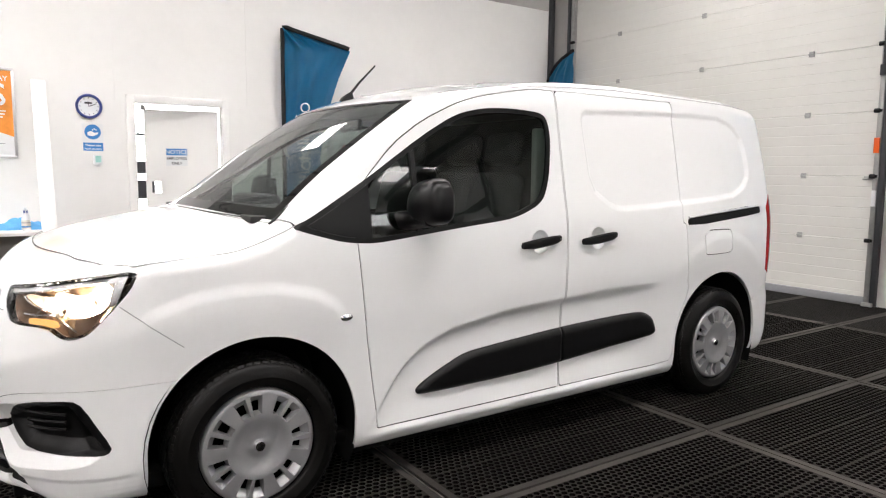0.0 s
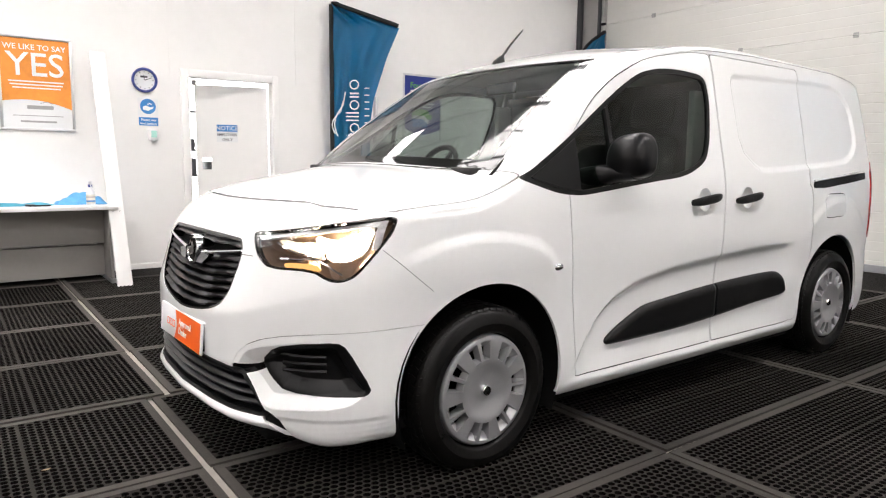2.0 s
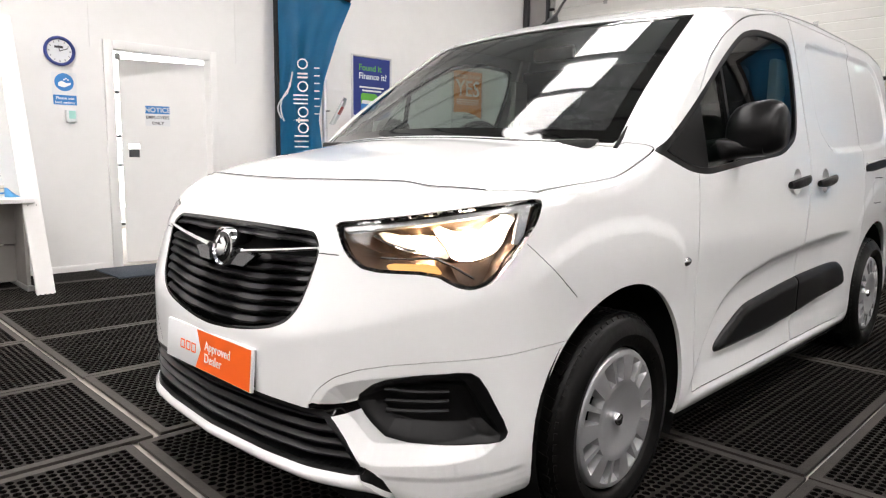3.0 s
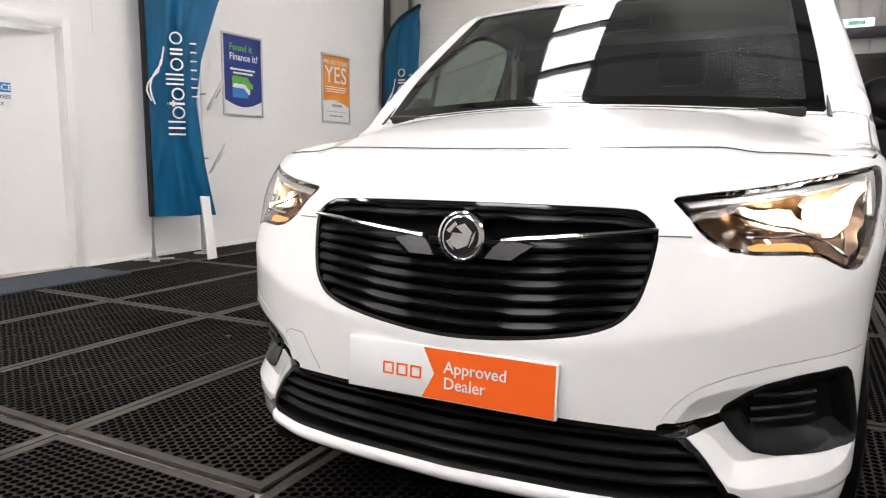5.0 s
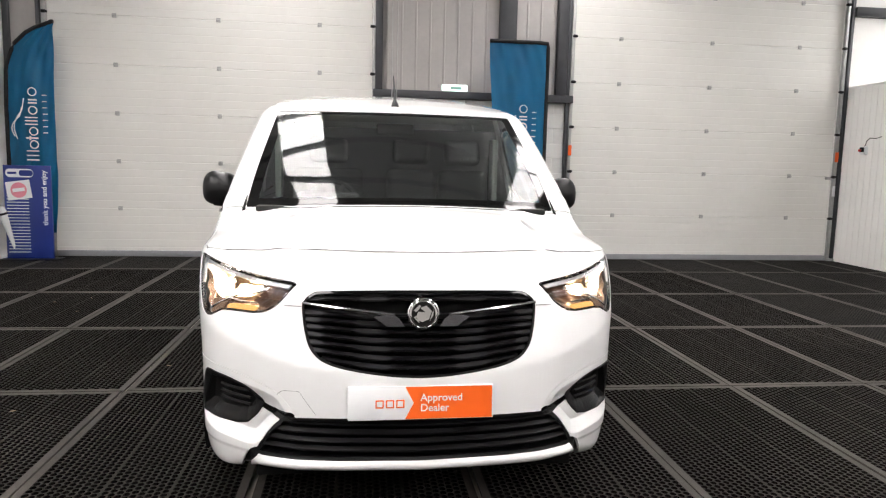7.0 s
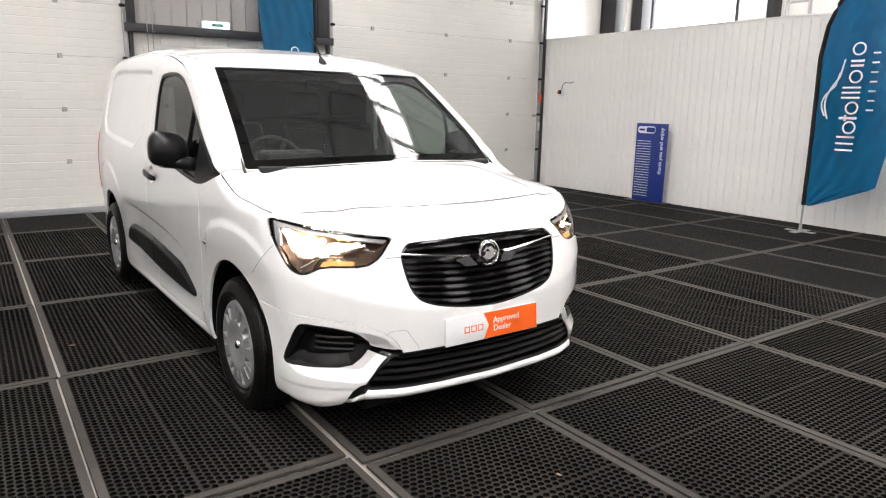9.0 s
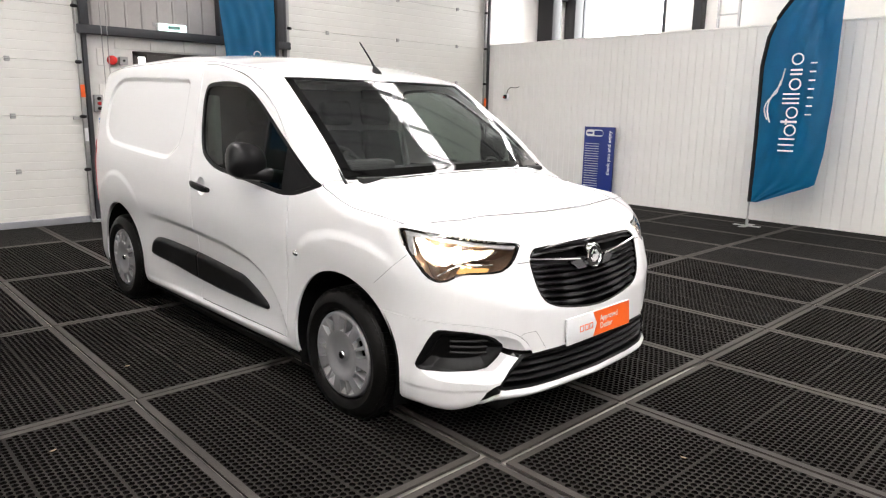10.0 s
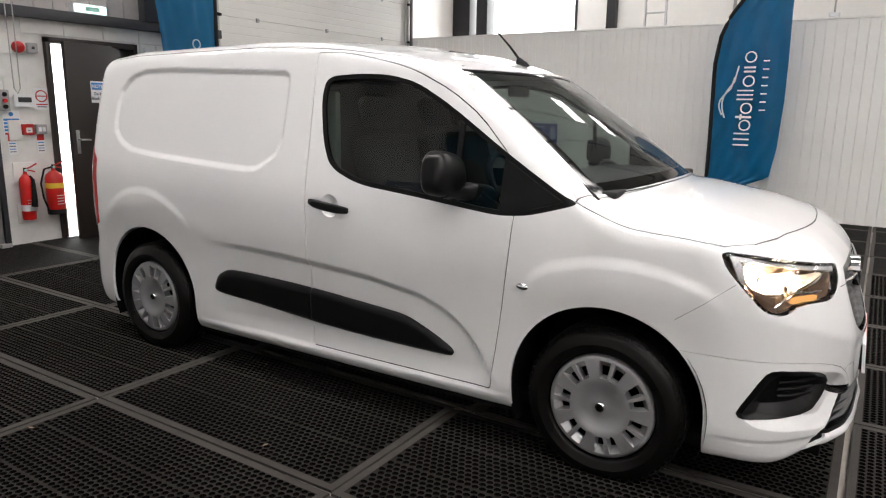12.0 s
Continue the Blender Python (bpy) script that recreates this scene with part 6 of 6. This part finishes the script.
def wheel(x, y, z, sg):
    w = thing("wheel", "", "", pose(x, sg * y, z, 90 * (-1 if sg > 0 else 1), 0, 0))
    w.parent = VAN
    # z of the wheel's own frame points outwards
    tread = [(.222, .0), (.235, .018), (.262, .028), (.290, .022), (.308, .008), (.318, -.008), (.322, -.02), (.325, -.035)]
    prof = tread[:-1] + [(.3235, -.03)]
    for g in (-.055, -.09, -.125, -.16):
        prof += [(.325, g + .030), (.325, g + .004), (.317, g + .003), (.317, g - .003), (.325, g - .004)]
    prof += [(.322, -.19), (.308, -.205), (.262, -.222), (.222, -.20)]
    # the loaded tyre is pressed flat where it stands and bulges beside it
    tyre = lathe(prof, 72)
    for v in tyre.verts:
        down = -sg * v.co.y
        if down < .013 - z:
            v.co.y = -sg * (.013 - z)
    ty = part("tyre", tyre, RUBBER, w, "black road tyre", smooth=True, angle=30)
    part("rim", lathe([(.218, -.01), (.212, -.02), (.195, -.06), (.19, -.14), (.0, -.14)], 48), UNDER, w, "dark steel rim behind the cover")
    # tread blocks on the shoulder and crown
    tb = bmesh.new()
    for k in range(0 if TREAD else 64):
        for z_, wd_, sh in ((-.030, .034, 0), (-.0725, .026, .5), (-.1075, .026, 0), (-.145, .028, .5)):
            add_bm(tb, box(.0035, .0245, wd_, 0), pose(0, 0, 0, 0, 0, (k + sh) * 5.625) @ Matrix.Translation((.3255, 0, z_)) @ pose(0, 0, -wd_ / 2, 14 if sh else -14))
        add_bm(tb, box(.010, .020, .003, 0), pose(0, 0, 0, 0, 0, k * 5.625) @ Matrix.Translation((.313, 0, .0005)) @ pose(0, 0, 0, 0, 40))
    tr_ = part("tread", tb, RUBBER, ty, "worn tread blocks", smooth=False)
    if TREAD:
        tr_.data = TREAD[0]
    else:
        TREAD.append(tr_.data)
    part("bead_ring", lathe([(.2225, .004), (.2265, .013), (.2315, .0165), (.236, .0185)], 60), RUBBER, ty, "raised rim band of the tyre")
    # cover: dished centre, seven pairs of windows with sloping outer walls
    cov = part("wheel_cover", cover_bm(), SILVER, w, "silver plastic wheel cover with paired windows", angle=28)
    part("hub_cap", lathe([(0, .020), (.018, .019), (.021, .015), (.022, .004)], 24), CHROME, cov, "small chrome hub badge")
    part("hub_relief", plate([(-.01, -.008), (.006, -.012), (.012, .004), (.0, .012), (-.008, .004)], .002), GLOSSBLK, cov, "", pose(0, 0, .0205))
    return w


for x, y, z in ((0, .856, .306), (2.785, .880, .326)):
    for sg in (-1, 1):
        wheel(x, y, z, sg)

# wheel housings and underside
for cx, r in ((0.004, .405), (2.812, .42)):
    for sg in (-1, 1):
        b = bmesh.new()
        ring = [[b.verts.new((cx + r * math.cos(a), sg * y, .325 + r * math.sin(a))) for a in np.linspace(-.45, math.pi + .45, 26)] for y in (.86, .45)]
        for i in range(25):
            b.faces.new((ring[0][i], ring[0][i + 1], ring[1][i + 1], ring[1][i]))
        b.faces.new(ring[1])
        part("wheel_housing", b, UNDER, VAN, "black wheel arch liner")
part("floor_pan", box(3.6, 1.56, .06, .01, (1.35, 0, .20)), UNDER, VAN, "dark underbody")
part("sump_guard", box(.5, 1.2, .06, .01, (-.52, 0, .20)), UNDER, VAN)
for sg in (-1, 1):
    part("sill_rail", box(2.0, .05, .055, .012, (1.40, sg * .815, .172)), UNDER, VAN, "dark sill edge")
    # door handles with their finger cups
    for x in ((1.345, 1.735) if sg < 0 else (1.365,)):
        y0 = .903
        hole = Vector(on_skin([(x, sg * .9, 1.004)])[0].tolist())
        cup = lathe([(.0, -.026), (.022, -.025), (.040, -.017), (.050, -.007), (.0545, -.0005), (.0565, .0002)], 36)
        part("handle_cup", cup, PAINT, VAN, "white finger cup", Matrix.Translation(hole) @ normal_at(hole).to_track_quat("Z", "Y").to_matrix().to_4x4())
        pts = [(x + u * .118, sg * (y0 + .012 + .016 * (1 - u ** 4)), 1.004 + u * .012) for u in np.linspace(-1, 1, 12)]
        hd = bmesh.new()
        rings = []
        for i, p in enumerate(pts):
            u = -1 + 2 * i / 11
            hh = .0225 * (1 - .35 * abs(u) ** 3)
            rings.append([hd.verts.new((p[0], p[1] + sg * .010 * math.cos(a), p[2] + hh * math.sin(a))) for a in np.linspace(0, 2 * math.pi, 9)[:-1]])
        for p, q in zip(rings, rings[1:]):
            for k in range(8):
                hd.faces.new((p[k], p[(k + 1) % 8], q[(k + 1) % 8], q[k]))
        hd.faces.new(rings[0])
        hd.faces.new(rings[-1][::-1])
        part("door_handle", hd, BLACKPL, VAN, "black door handle")
    part("lock_barrel", cyl(.007, .006, 12, None, .001, Matrix.Translation((1.345 + .10, sg * .925, 1.013)) @ pose(0, 0, 0, 90 if sg < 0 else -90)), CHROME, VAN)
    # side repeater
    part("side_repeater", lathe([(0, .009), (.014, .008), (.022, .004), (.025, 0), (.025, -.004)], 24), CHROME, VAN, "small clear oval side repeater", Matrix.Translation(on_skin([(.345, sg * .895, .758)])[0].tolist()) @ Matrix.Diagonal((1.15, 1, .62, 1)) @ Vector((0, sg, 0)).to_track_quat("Z", "Y").to_matrix().to_4x4())
    # mirrors
    mc = Vector((.700, sg * .958, 1.192))
    b = bmesh.new()
    bmesh.ops.create_icosphere(b, subdivisions=4, radius=1)
    for v in b.verts:
        x, y, z = v.co
        k = 4.0
        nn = (abs(x) ** k + abs(y) ** k + abs(z) ** k) ** (1 / k)
        x, y, z = x / nn, y / nn, z / nn
        fx = x if x < 0 else x * .55
        zz = .102 * z if z > 0 else .086 * z
        top = 1 - .20 * max(0, z) ** 2 - .03 * max(0, -z) ** 3
        v.co = (fx * .085 * top * (1 - .18 * (x < 0) * (abs(z) + abs(y)) * .5), (y * .100 + sg * .004) * top, zz + .012 * y * sg)
    bmesh.ops.rotate(b, verts=b.verts, cent=(0, 0, 0), matrix=Euler((0, 0, sg * radians(-8))).to_matrix())
    mr_ = part("door_mirror", b, MIRRPL, VAN, "large black door mirror", Matrix.Translation(mc), angle=60)
    part("mirror_glass", plate(rrect(.142, .125, .03), .002), mk("mirror", (.85, .85, .86), .02, 1) if sg < 0 else bpy.data.materials["mirror"], mr_, "silver mirror glass", Matrix.Translation((.046, 0, .022)) @ pose(0, 0, 0, 90, 0, 90))
    ar = bmesh.new()
    rings = []
    for oy, ox, oz, hx, hz in ((-.138, -.125, -.105, .060, .066), (-.116, -.118, -.094, .060, .060), (-.100, -.098, -.080, .058, .050), (-.084, -.070, -.068, .056, .042), (-.060, -.036, -.063, .060, .036), (-.020, -.014, -.061, .066, .032), (.045, -.004, -.059, .058, .027)):
        ring_ = []
        for a in np.linspace(0, 2 * math.pi, 21)[:-1]:
            c_, s_ = math.cos(a), math.sin(a)
            ring_.append(ar.verts.new((ox + hx * (abs(c_) ** .6) * (1 if c_ > 0 else -1), sg * oy, oz + hz * (abs(s_) ** .6) * (1 if s_ > 0 else -1))))
        rings.append(ring_)
    for p, q in zip(rings, rings[1:]):
        for k in range(20):
            ar.faces.new((p[k], p[(k + 1) % 20], q[(k + 1) % 20], q[k]))
    ar.faces.new(rings[0])
    ar.faces.new(rings[-1][::-1])
    bmesh.ops.recalc_face_normals(ar, faces=ar.faces)
    part("mirror_arm", ar, MIRRPL, mr_, "black mirror arm", angle=50)
    # wiper roots beside the screen
    part("scuttle_corner", tube([tuple(p) for p in on_skin([(.085, sg * .765, 1.13), (.125, sg * .762, 1.165), (.165, sg * .757, 1.20)], -.002)], [.008, .007, .003], 8), BLACKPL, VAN, "black scuttle corner")
scuttle = np.array([(-.075 + .27 * y * y, y, 1.14) for y in np.linspace(-.70, .70, 30)])
part("scuttle_panel", tube([tuple(p) for p in on_skin(scuttle + np.array([.026, 0, 0]), -.004)], .006, 8), BLACKPL, VAN, "black strip at the screen's foot")
# aerial
ab = on_skin([(.80, .005, 1.69)])[0]
b = bmesh.new()
rings = []
for zz, ln, wd_, ox in ((-.006, .045, .024, 0), (.012, .036, .019, .006), (.028, .022, .013, .016), (.040, .012, .009, .024)):
    rings.append([b.verts.new((ab[0] + ox + ln * math.cos(a) * (1 if math.cos(a) > 0 else .95), ab[1] + wd_ * math.sin(a), ab[2] + zz)) for a in np.linspace(0, 2 * math.pi, 17)[:-1]])
for p, q in zip(rings, rings[1:]):
    for k in range(16):
        b.faces.new((p[k], p[(k + 1) % 16], q[(k + 1) % 16], q[k]))
b.faces.new(rings[-1])
an = part("aerial", b, BLACKPL, VAN, "black roof aerial")
part("mast", tube([(ab[0] + .020, ab[1], ab[2] + .03), (ab[0] + .075, ab[1], ab[2] + .095), (.97, ab[1], 1.882)], [.007, .006, .004], 8), BLACKPL, an)

# cab interior
part("dashboard", box(.42, 1.42, .16, .05, (.34, 0, .98), 3), DARKIN, VAN, "black dashboard")
part("dash_top", box(.52, 1.40, .03, .01, (.30, 0, 1.12)), DARKIN, VAN)
part("bulkhead", box(.02, 1.50, 1.28, .004, (1.56, 0, .32)), GREYIN, VAN, "grey steel bulkhead behind the seats")
part("cab_floor", box(1.1, 1.60, .03, 0, (1.0, 0, .42)), DARKIN, VAN)
part("headlining", box(.75, 1.24, .02, .005, (1.18, 0, 1.64)), LINING, VAN, "pale grey headlining")
part("firewall", box(.03, 1.5, .36, 0, (.14, 0, .77)), DARKIN, VAN)
st = lathe([(.175 + .016 * math.cos(a), .016 * math.sin(a)) for a in np.linspace(0, 2 * math.pi, 9)], 36)
for a in (90, 210, 330):
    add_bm(st, box(.17, .03, .02, .005, (.09, 0, -.01)), pose(0, 0, 0, 0, 0, a))
cyl(.05, .03, 20, None, .006, Matrix.Translation((0, 0, -.015)), st)
part("steering_wheel", st, DARKIN, VAN, "black steering wheel", Matrix.Translation((.66, .38, 1.10)) @ pose(0, 0, 0, 0, -62, 0) @ pose(0, 0, 0, 0, 180, 0))
part("instrument_binnacle", box(.16, .34, .10, .03, (.44, .38, 1.10), 3), DARKIN, VAN, "", None)
for y, wd_ in ((.40, .50), (-.30, .86)):
    part("seat_base", box(.50, wd_, .16, .05, (1.05, y, .62), 3), DARKIN, VAN, "dark cloth seat")
    for yy in ((y,) if wd_ < .6 else (-.15, -.50)):
        sbk = part("seat_back", box(.13, .46 if wd_ < .6 else .34, .62, .05, (0, 0, 0), 3), DARKIN, VAN, "dark cloth seat back", pose(1.27, yy, .72, 0, 14, 0))
        part("headrest", box(.09, .25, .17, .04, (0, 0, .66), 3), DARKIN, sbk)
part("rear_view_mirror", box(.03, .22, .06, .015, (.82, 0, 1.53), 3), DARKIN, VAN, "interior mirror")
for sg in (-1, 1):
    part("inner_door_trim", box(.95, .03, .65, .01, (.95, sg * .83, .42)), DARKIN, VAN, "dark door trim")
    part("cab_pillar", box(.12, .04, .42, .01, (1.50, sg * .735, 1.12)), LINING, VAN, "pale pillar trim")




# ---- pieces of walls and floor ----
bmb = mesh_of(box(.018, .432, .207, .005, (0, 0, 0), 1), "block")
bmh = mesh_of(box(.018, .208, .207, .005, (0, 0, 0), 1), "block")
for mm in (bmb, bmh):
    mm.materials.append(BLOCKW)
for r in range(11):
    z = .004 + .215 * r
    y = B1 + .04 + (.0 if r % 2 else .22)
    ys = []
    while y < A0 - .2:
        ys.append(y)
        y += .44
    for y in [v + .22 for v in ys]:
        lo_, hi_ = y - .216, y + .216
        if hi_ > A0 - .11:
            continue
        if z < GZ - .02 and hi_ > G0 - .04 and lo_ < G1 + .04:
            for c in (lo_ + .104, hi_ - .104):
                if c + .104 < G0 - .03 or c - .104 > G1 + .03:
                    o = new("block", bmh)
                    o.parent, o.matrix_basis = blockwall, pose(.014, c, z)
            continue
        o = new("block", bmb)
        o.parent, o.matrix_basis = blockwall, pose(.014, y, z)

PW = .122
pm = mesh_of(box(PW - .004, .010, 2.64, .0025, (0, 0, 0), 1), "plank")
pm.materials.append(WALLC)
for k in range(120):
    x = 7.26 - PW * k
    o = new("plank", pm)
    o.parent, o.matrix_basis = clad, pose(x + .35, .035, .01)


# rubber ring matting: perforated mats close to the van, joined by solid edges
def mat_mesh(name, lx, ly, along_y, holes=True):
    """A mat with rows of staggered round holes and two plain seams."""
    h, e, pitch = .012, .034, .0335
    if along_y:
        lx, ly = ly, lx
    V, F = [], []

    def quad(a, b, c, d):
        i = len(V)
        V.extend((a, b, c, d))
        F.append((i, i + 1, i + 2, i + 3))

    x0, x1, y0, y1 = -lx / 2, lx / 2, -ly / 2, ly / 2
    for a, b, c, d in (((x0, y0), (x1, y0), (x1, y0 + e), (x0, y0 + e)), ((x0, y1 - e), (x1, y1 - e), (x1, y1), (x0, y1)), ((x0, y0 + e), (x0 + e, y0 + e), (x0 + e, y1 - e), (x0, y1 - e)), ((x1 - e, y0 + e), (x1, y0 + e), (x1, y1 - e), (x1 - e, y1 - e))):
        quad((*a, h), (*b, h), (*c, h), (*d, h))
    for a, b in (((x0, y0), (x1, y0)), ((x1, y0), (x1, y1)), ((x1, y1), (x0, y1)), ((x0, y1), (x0, y0))):
        quad((*a, 0), (*b, 0), (*b, h), (*a, h))
    ix, iy = lx - 2 * e, ly - 2 * e
    if not holes:
        quad((x0 + e, y0 + e, h), (x1 - e, y0 + e, h), (x1 - e, y1 - e, h), (x0 + e, y1 - e, h))
    else:
        strip = .008
        nx, ny = int(ix / pitch), int((iy - 2 * strip) / (pitch * .88))
        cx_, cy_ = ix / nx, (iy - 2 * strip) / ny
        seams = (ny // 3, 2 * ny // 3)
        yb = y0 + e - cy_
        for j in range(ny):
            yb += cy_
            if j in seams:
                quad((x0 + e, yb, h), (x1 - e, yb, h), (x1 - e, yb + strip, h), (x0 + e, yb + strip, h))
                yb += strip
            odd = j % 2
            if odd:
                for xb in (x0 + e, x1 - e - cx_ / 2):
                    quad((xb, yb, h), (xb + cx_ / 2, yb, h), (xb + cx_ / 2, yb + cy_, h), (xb, yb + cy_, h))
            for i in range(nx - odd):
                xb = x0 + e + cx_ * (i + .5 * odd)
                # a cell with an eight-sided hole
                mx, my = xb + cx_ / 2, yb + cy_ / 2
                sq = [(xb + cx_ * .5 * (1 + u), yb + cy_ * .5 * (1 + w)) for u, w in ((1, 0), (1, 1), (0, 1), (-1, 1), (-1, 0), (-1, -1), (0, -1), (1, -1))]
                hr = [(mx + .0151 * math.cos(math.pi * k / 4), my + .0134 * math.sin(math.pi * k / 4)) for k in range(8)]
                s = len(V)
                V.extend((*p, h) for p in sq)
                V.extend((*p, h - .0006) for p in hr)
                V.extend((*p, .001) for p in hr)
                for k in range(8):
                    n = (k + 1) % 8
                    F.append((s + k, s + n, s + 8 + n, s + 8 + k))
                    F.append((s + 8 + k, s + 8 + n, s + 16 + n, s + 16 + k))
        quad((x0 + .01, y0 + .01, .001), (x1 - .01, y0 + .01, .001), (x1 - .01, y1 - .01, .001), (x0 + .01, y1 - .01, .001))
    if along_y:
        V = [(y, -x, z) for x, y, z in V]
    key, inv = np.unique(np.round(np.array(V), 5), axis=0, return_inverse=True)
    inv = inv.reshape(-1)
    me = bpy.data.meshes.new(name)
    me.from_pydata(key.tolist(), [], [tuple(inv[list(f)].tolist()) for f in F])
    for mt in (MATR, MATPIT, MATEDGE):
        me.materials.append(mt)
    # insides of the holes take the pit colour with shade painted in
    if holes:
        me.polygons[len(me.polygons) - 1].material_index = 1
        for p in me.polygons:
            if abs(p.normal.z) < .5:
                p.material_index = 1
    for p in me.polygons[:8]:
        p.material_index = 2
    return me


def ring_material():
    """Matting seen from far: the same pattern of pits, their shade painted near-black, with relief."""
    m = mk("black_rubber_matting_far", (.0275, .0250, .0226), .72, 0, .75, 1.1, rvar=.14, spread=.12, spec=.04, ground=True)
    nt = m.node_tree
    b = nt.nodes["Principled BSDF"]
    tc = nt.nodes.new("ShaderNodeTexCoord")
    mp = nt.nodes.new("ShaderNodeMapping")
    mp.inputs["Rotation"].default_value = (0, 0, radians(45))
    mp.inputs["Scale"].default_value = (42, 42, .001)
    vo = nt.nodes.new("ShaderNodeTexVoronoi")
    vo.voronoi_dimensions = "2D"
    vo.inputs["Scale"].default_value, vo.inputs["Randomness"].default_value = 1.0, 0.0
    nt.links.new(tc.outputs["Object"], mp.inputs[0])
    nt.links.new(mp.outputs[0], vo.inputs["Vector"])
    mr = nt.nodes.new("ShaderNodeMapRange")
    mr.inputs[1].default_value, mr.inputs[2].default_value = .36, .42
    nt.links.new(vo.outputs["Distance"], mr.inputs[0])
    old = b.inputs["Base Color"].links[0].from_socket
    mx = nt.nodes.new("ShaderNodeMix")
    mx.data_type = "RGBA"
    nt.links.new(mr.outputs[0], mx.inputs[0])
    # near-black stands for the shade inside the pits
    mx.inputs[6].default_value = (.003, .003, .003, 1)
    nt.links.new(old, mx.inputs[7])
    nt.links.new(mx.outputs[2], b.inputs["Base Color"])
    bp = nt.nodes.new("ShaderNodeBump")
    bp.inputs["Distance"].default_value = .01
    nt.links.new(mr.outputs[0], bp.inputs["Height"])
    nt.links.new(bp.outputs[0], b.inputs["Normal"])
    return m


PX, PY, GX, GY = 1.555, .922, -.09, 2.995
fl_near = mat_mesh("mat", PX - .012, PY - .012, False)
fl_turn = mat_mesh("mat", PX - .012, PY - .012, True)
fl_far = mat_mesh("mat", PX - .012, PY - .012, False, False)
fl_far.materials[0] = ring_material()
matting = thing("rubber_matting", "black perforated rubber ring mats laid edge to edge over the floor", "matting", pose(0, 0, 0), kind="structure")
rng = random.Random(4)
CUT = {}
for i in range(-5, 5):
    for j in range(-8, 6):
        # the rows beyond the van's middle are laid a hand's width further in
        left = GX + (.095 if j >= 1 else 0)
        ax, bx = left + PX * i, min(left + PX * (i + 1), BACK - .01)
        ay, by = max(GY + PY * j, RIGHT + .015), min(GY + PY * (j + 1), LEFT - .015)
        if by - ay < .05:
            continue
        cx, cy = (ax + bx) / 2, (ay + by) / 2
        near = -2 <= i <= 3 and -4 <= j <= 4
        if bx - ax < PX - .01 or by - ay < PY - .01:
            key = (round(bx - ax, 2), round(by - ay, 2))
            if key not in CUT:
                CUT[key] = mat_mesh("mat", bx - ax - .008, by - ay - .008, False, False)
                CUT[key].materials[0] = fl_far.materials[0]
            me = CUT[key]
        else:
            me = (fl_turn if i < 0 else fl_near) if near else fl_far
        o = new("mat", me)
        o.parent = matting
        # open joints where the slab shows
        if i < 0:
            cx -= .015 if -1 <= j <= 3 else .004
        elif i >= 1 and j == -1:
            cx += .012
        if -1 <= i <= 0 and j >= 1:
            cy += .014
        elif -1 <= i <= 0 and j < 0:
            cy -= .008
        o.matrix_basis = pose(cx + rng.uniform(-.003, .003), cy + rng.uniform(-.003, .003), 0, 0, 0, rng.uniform(-.2, .2))
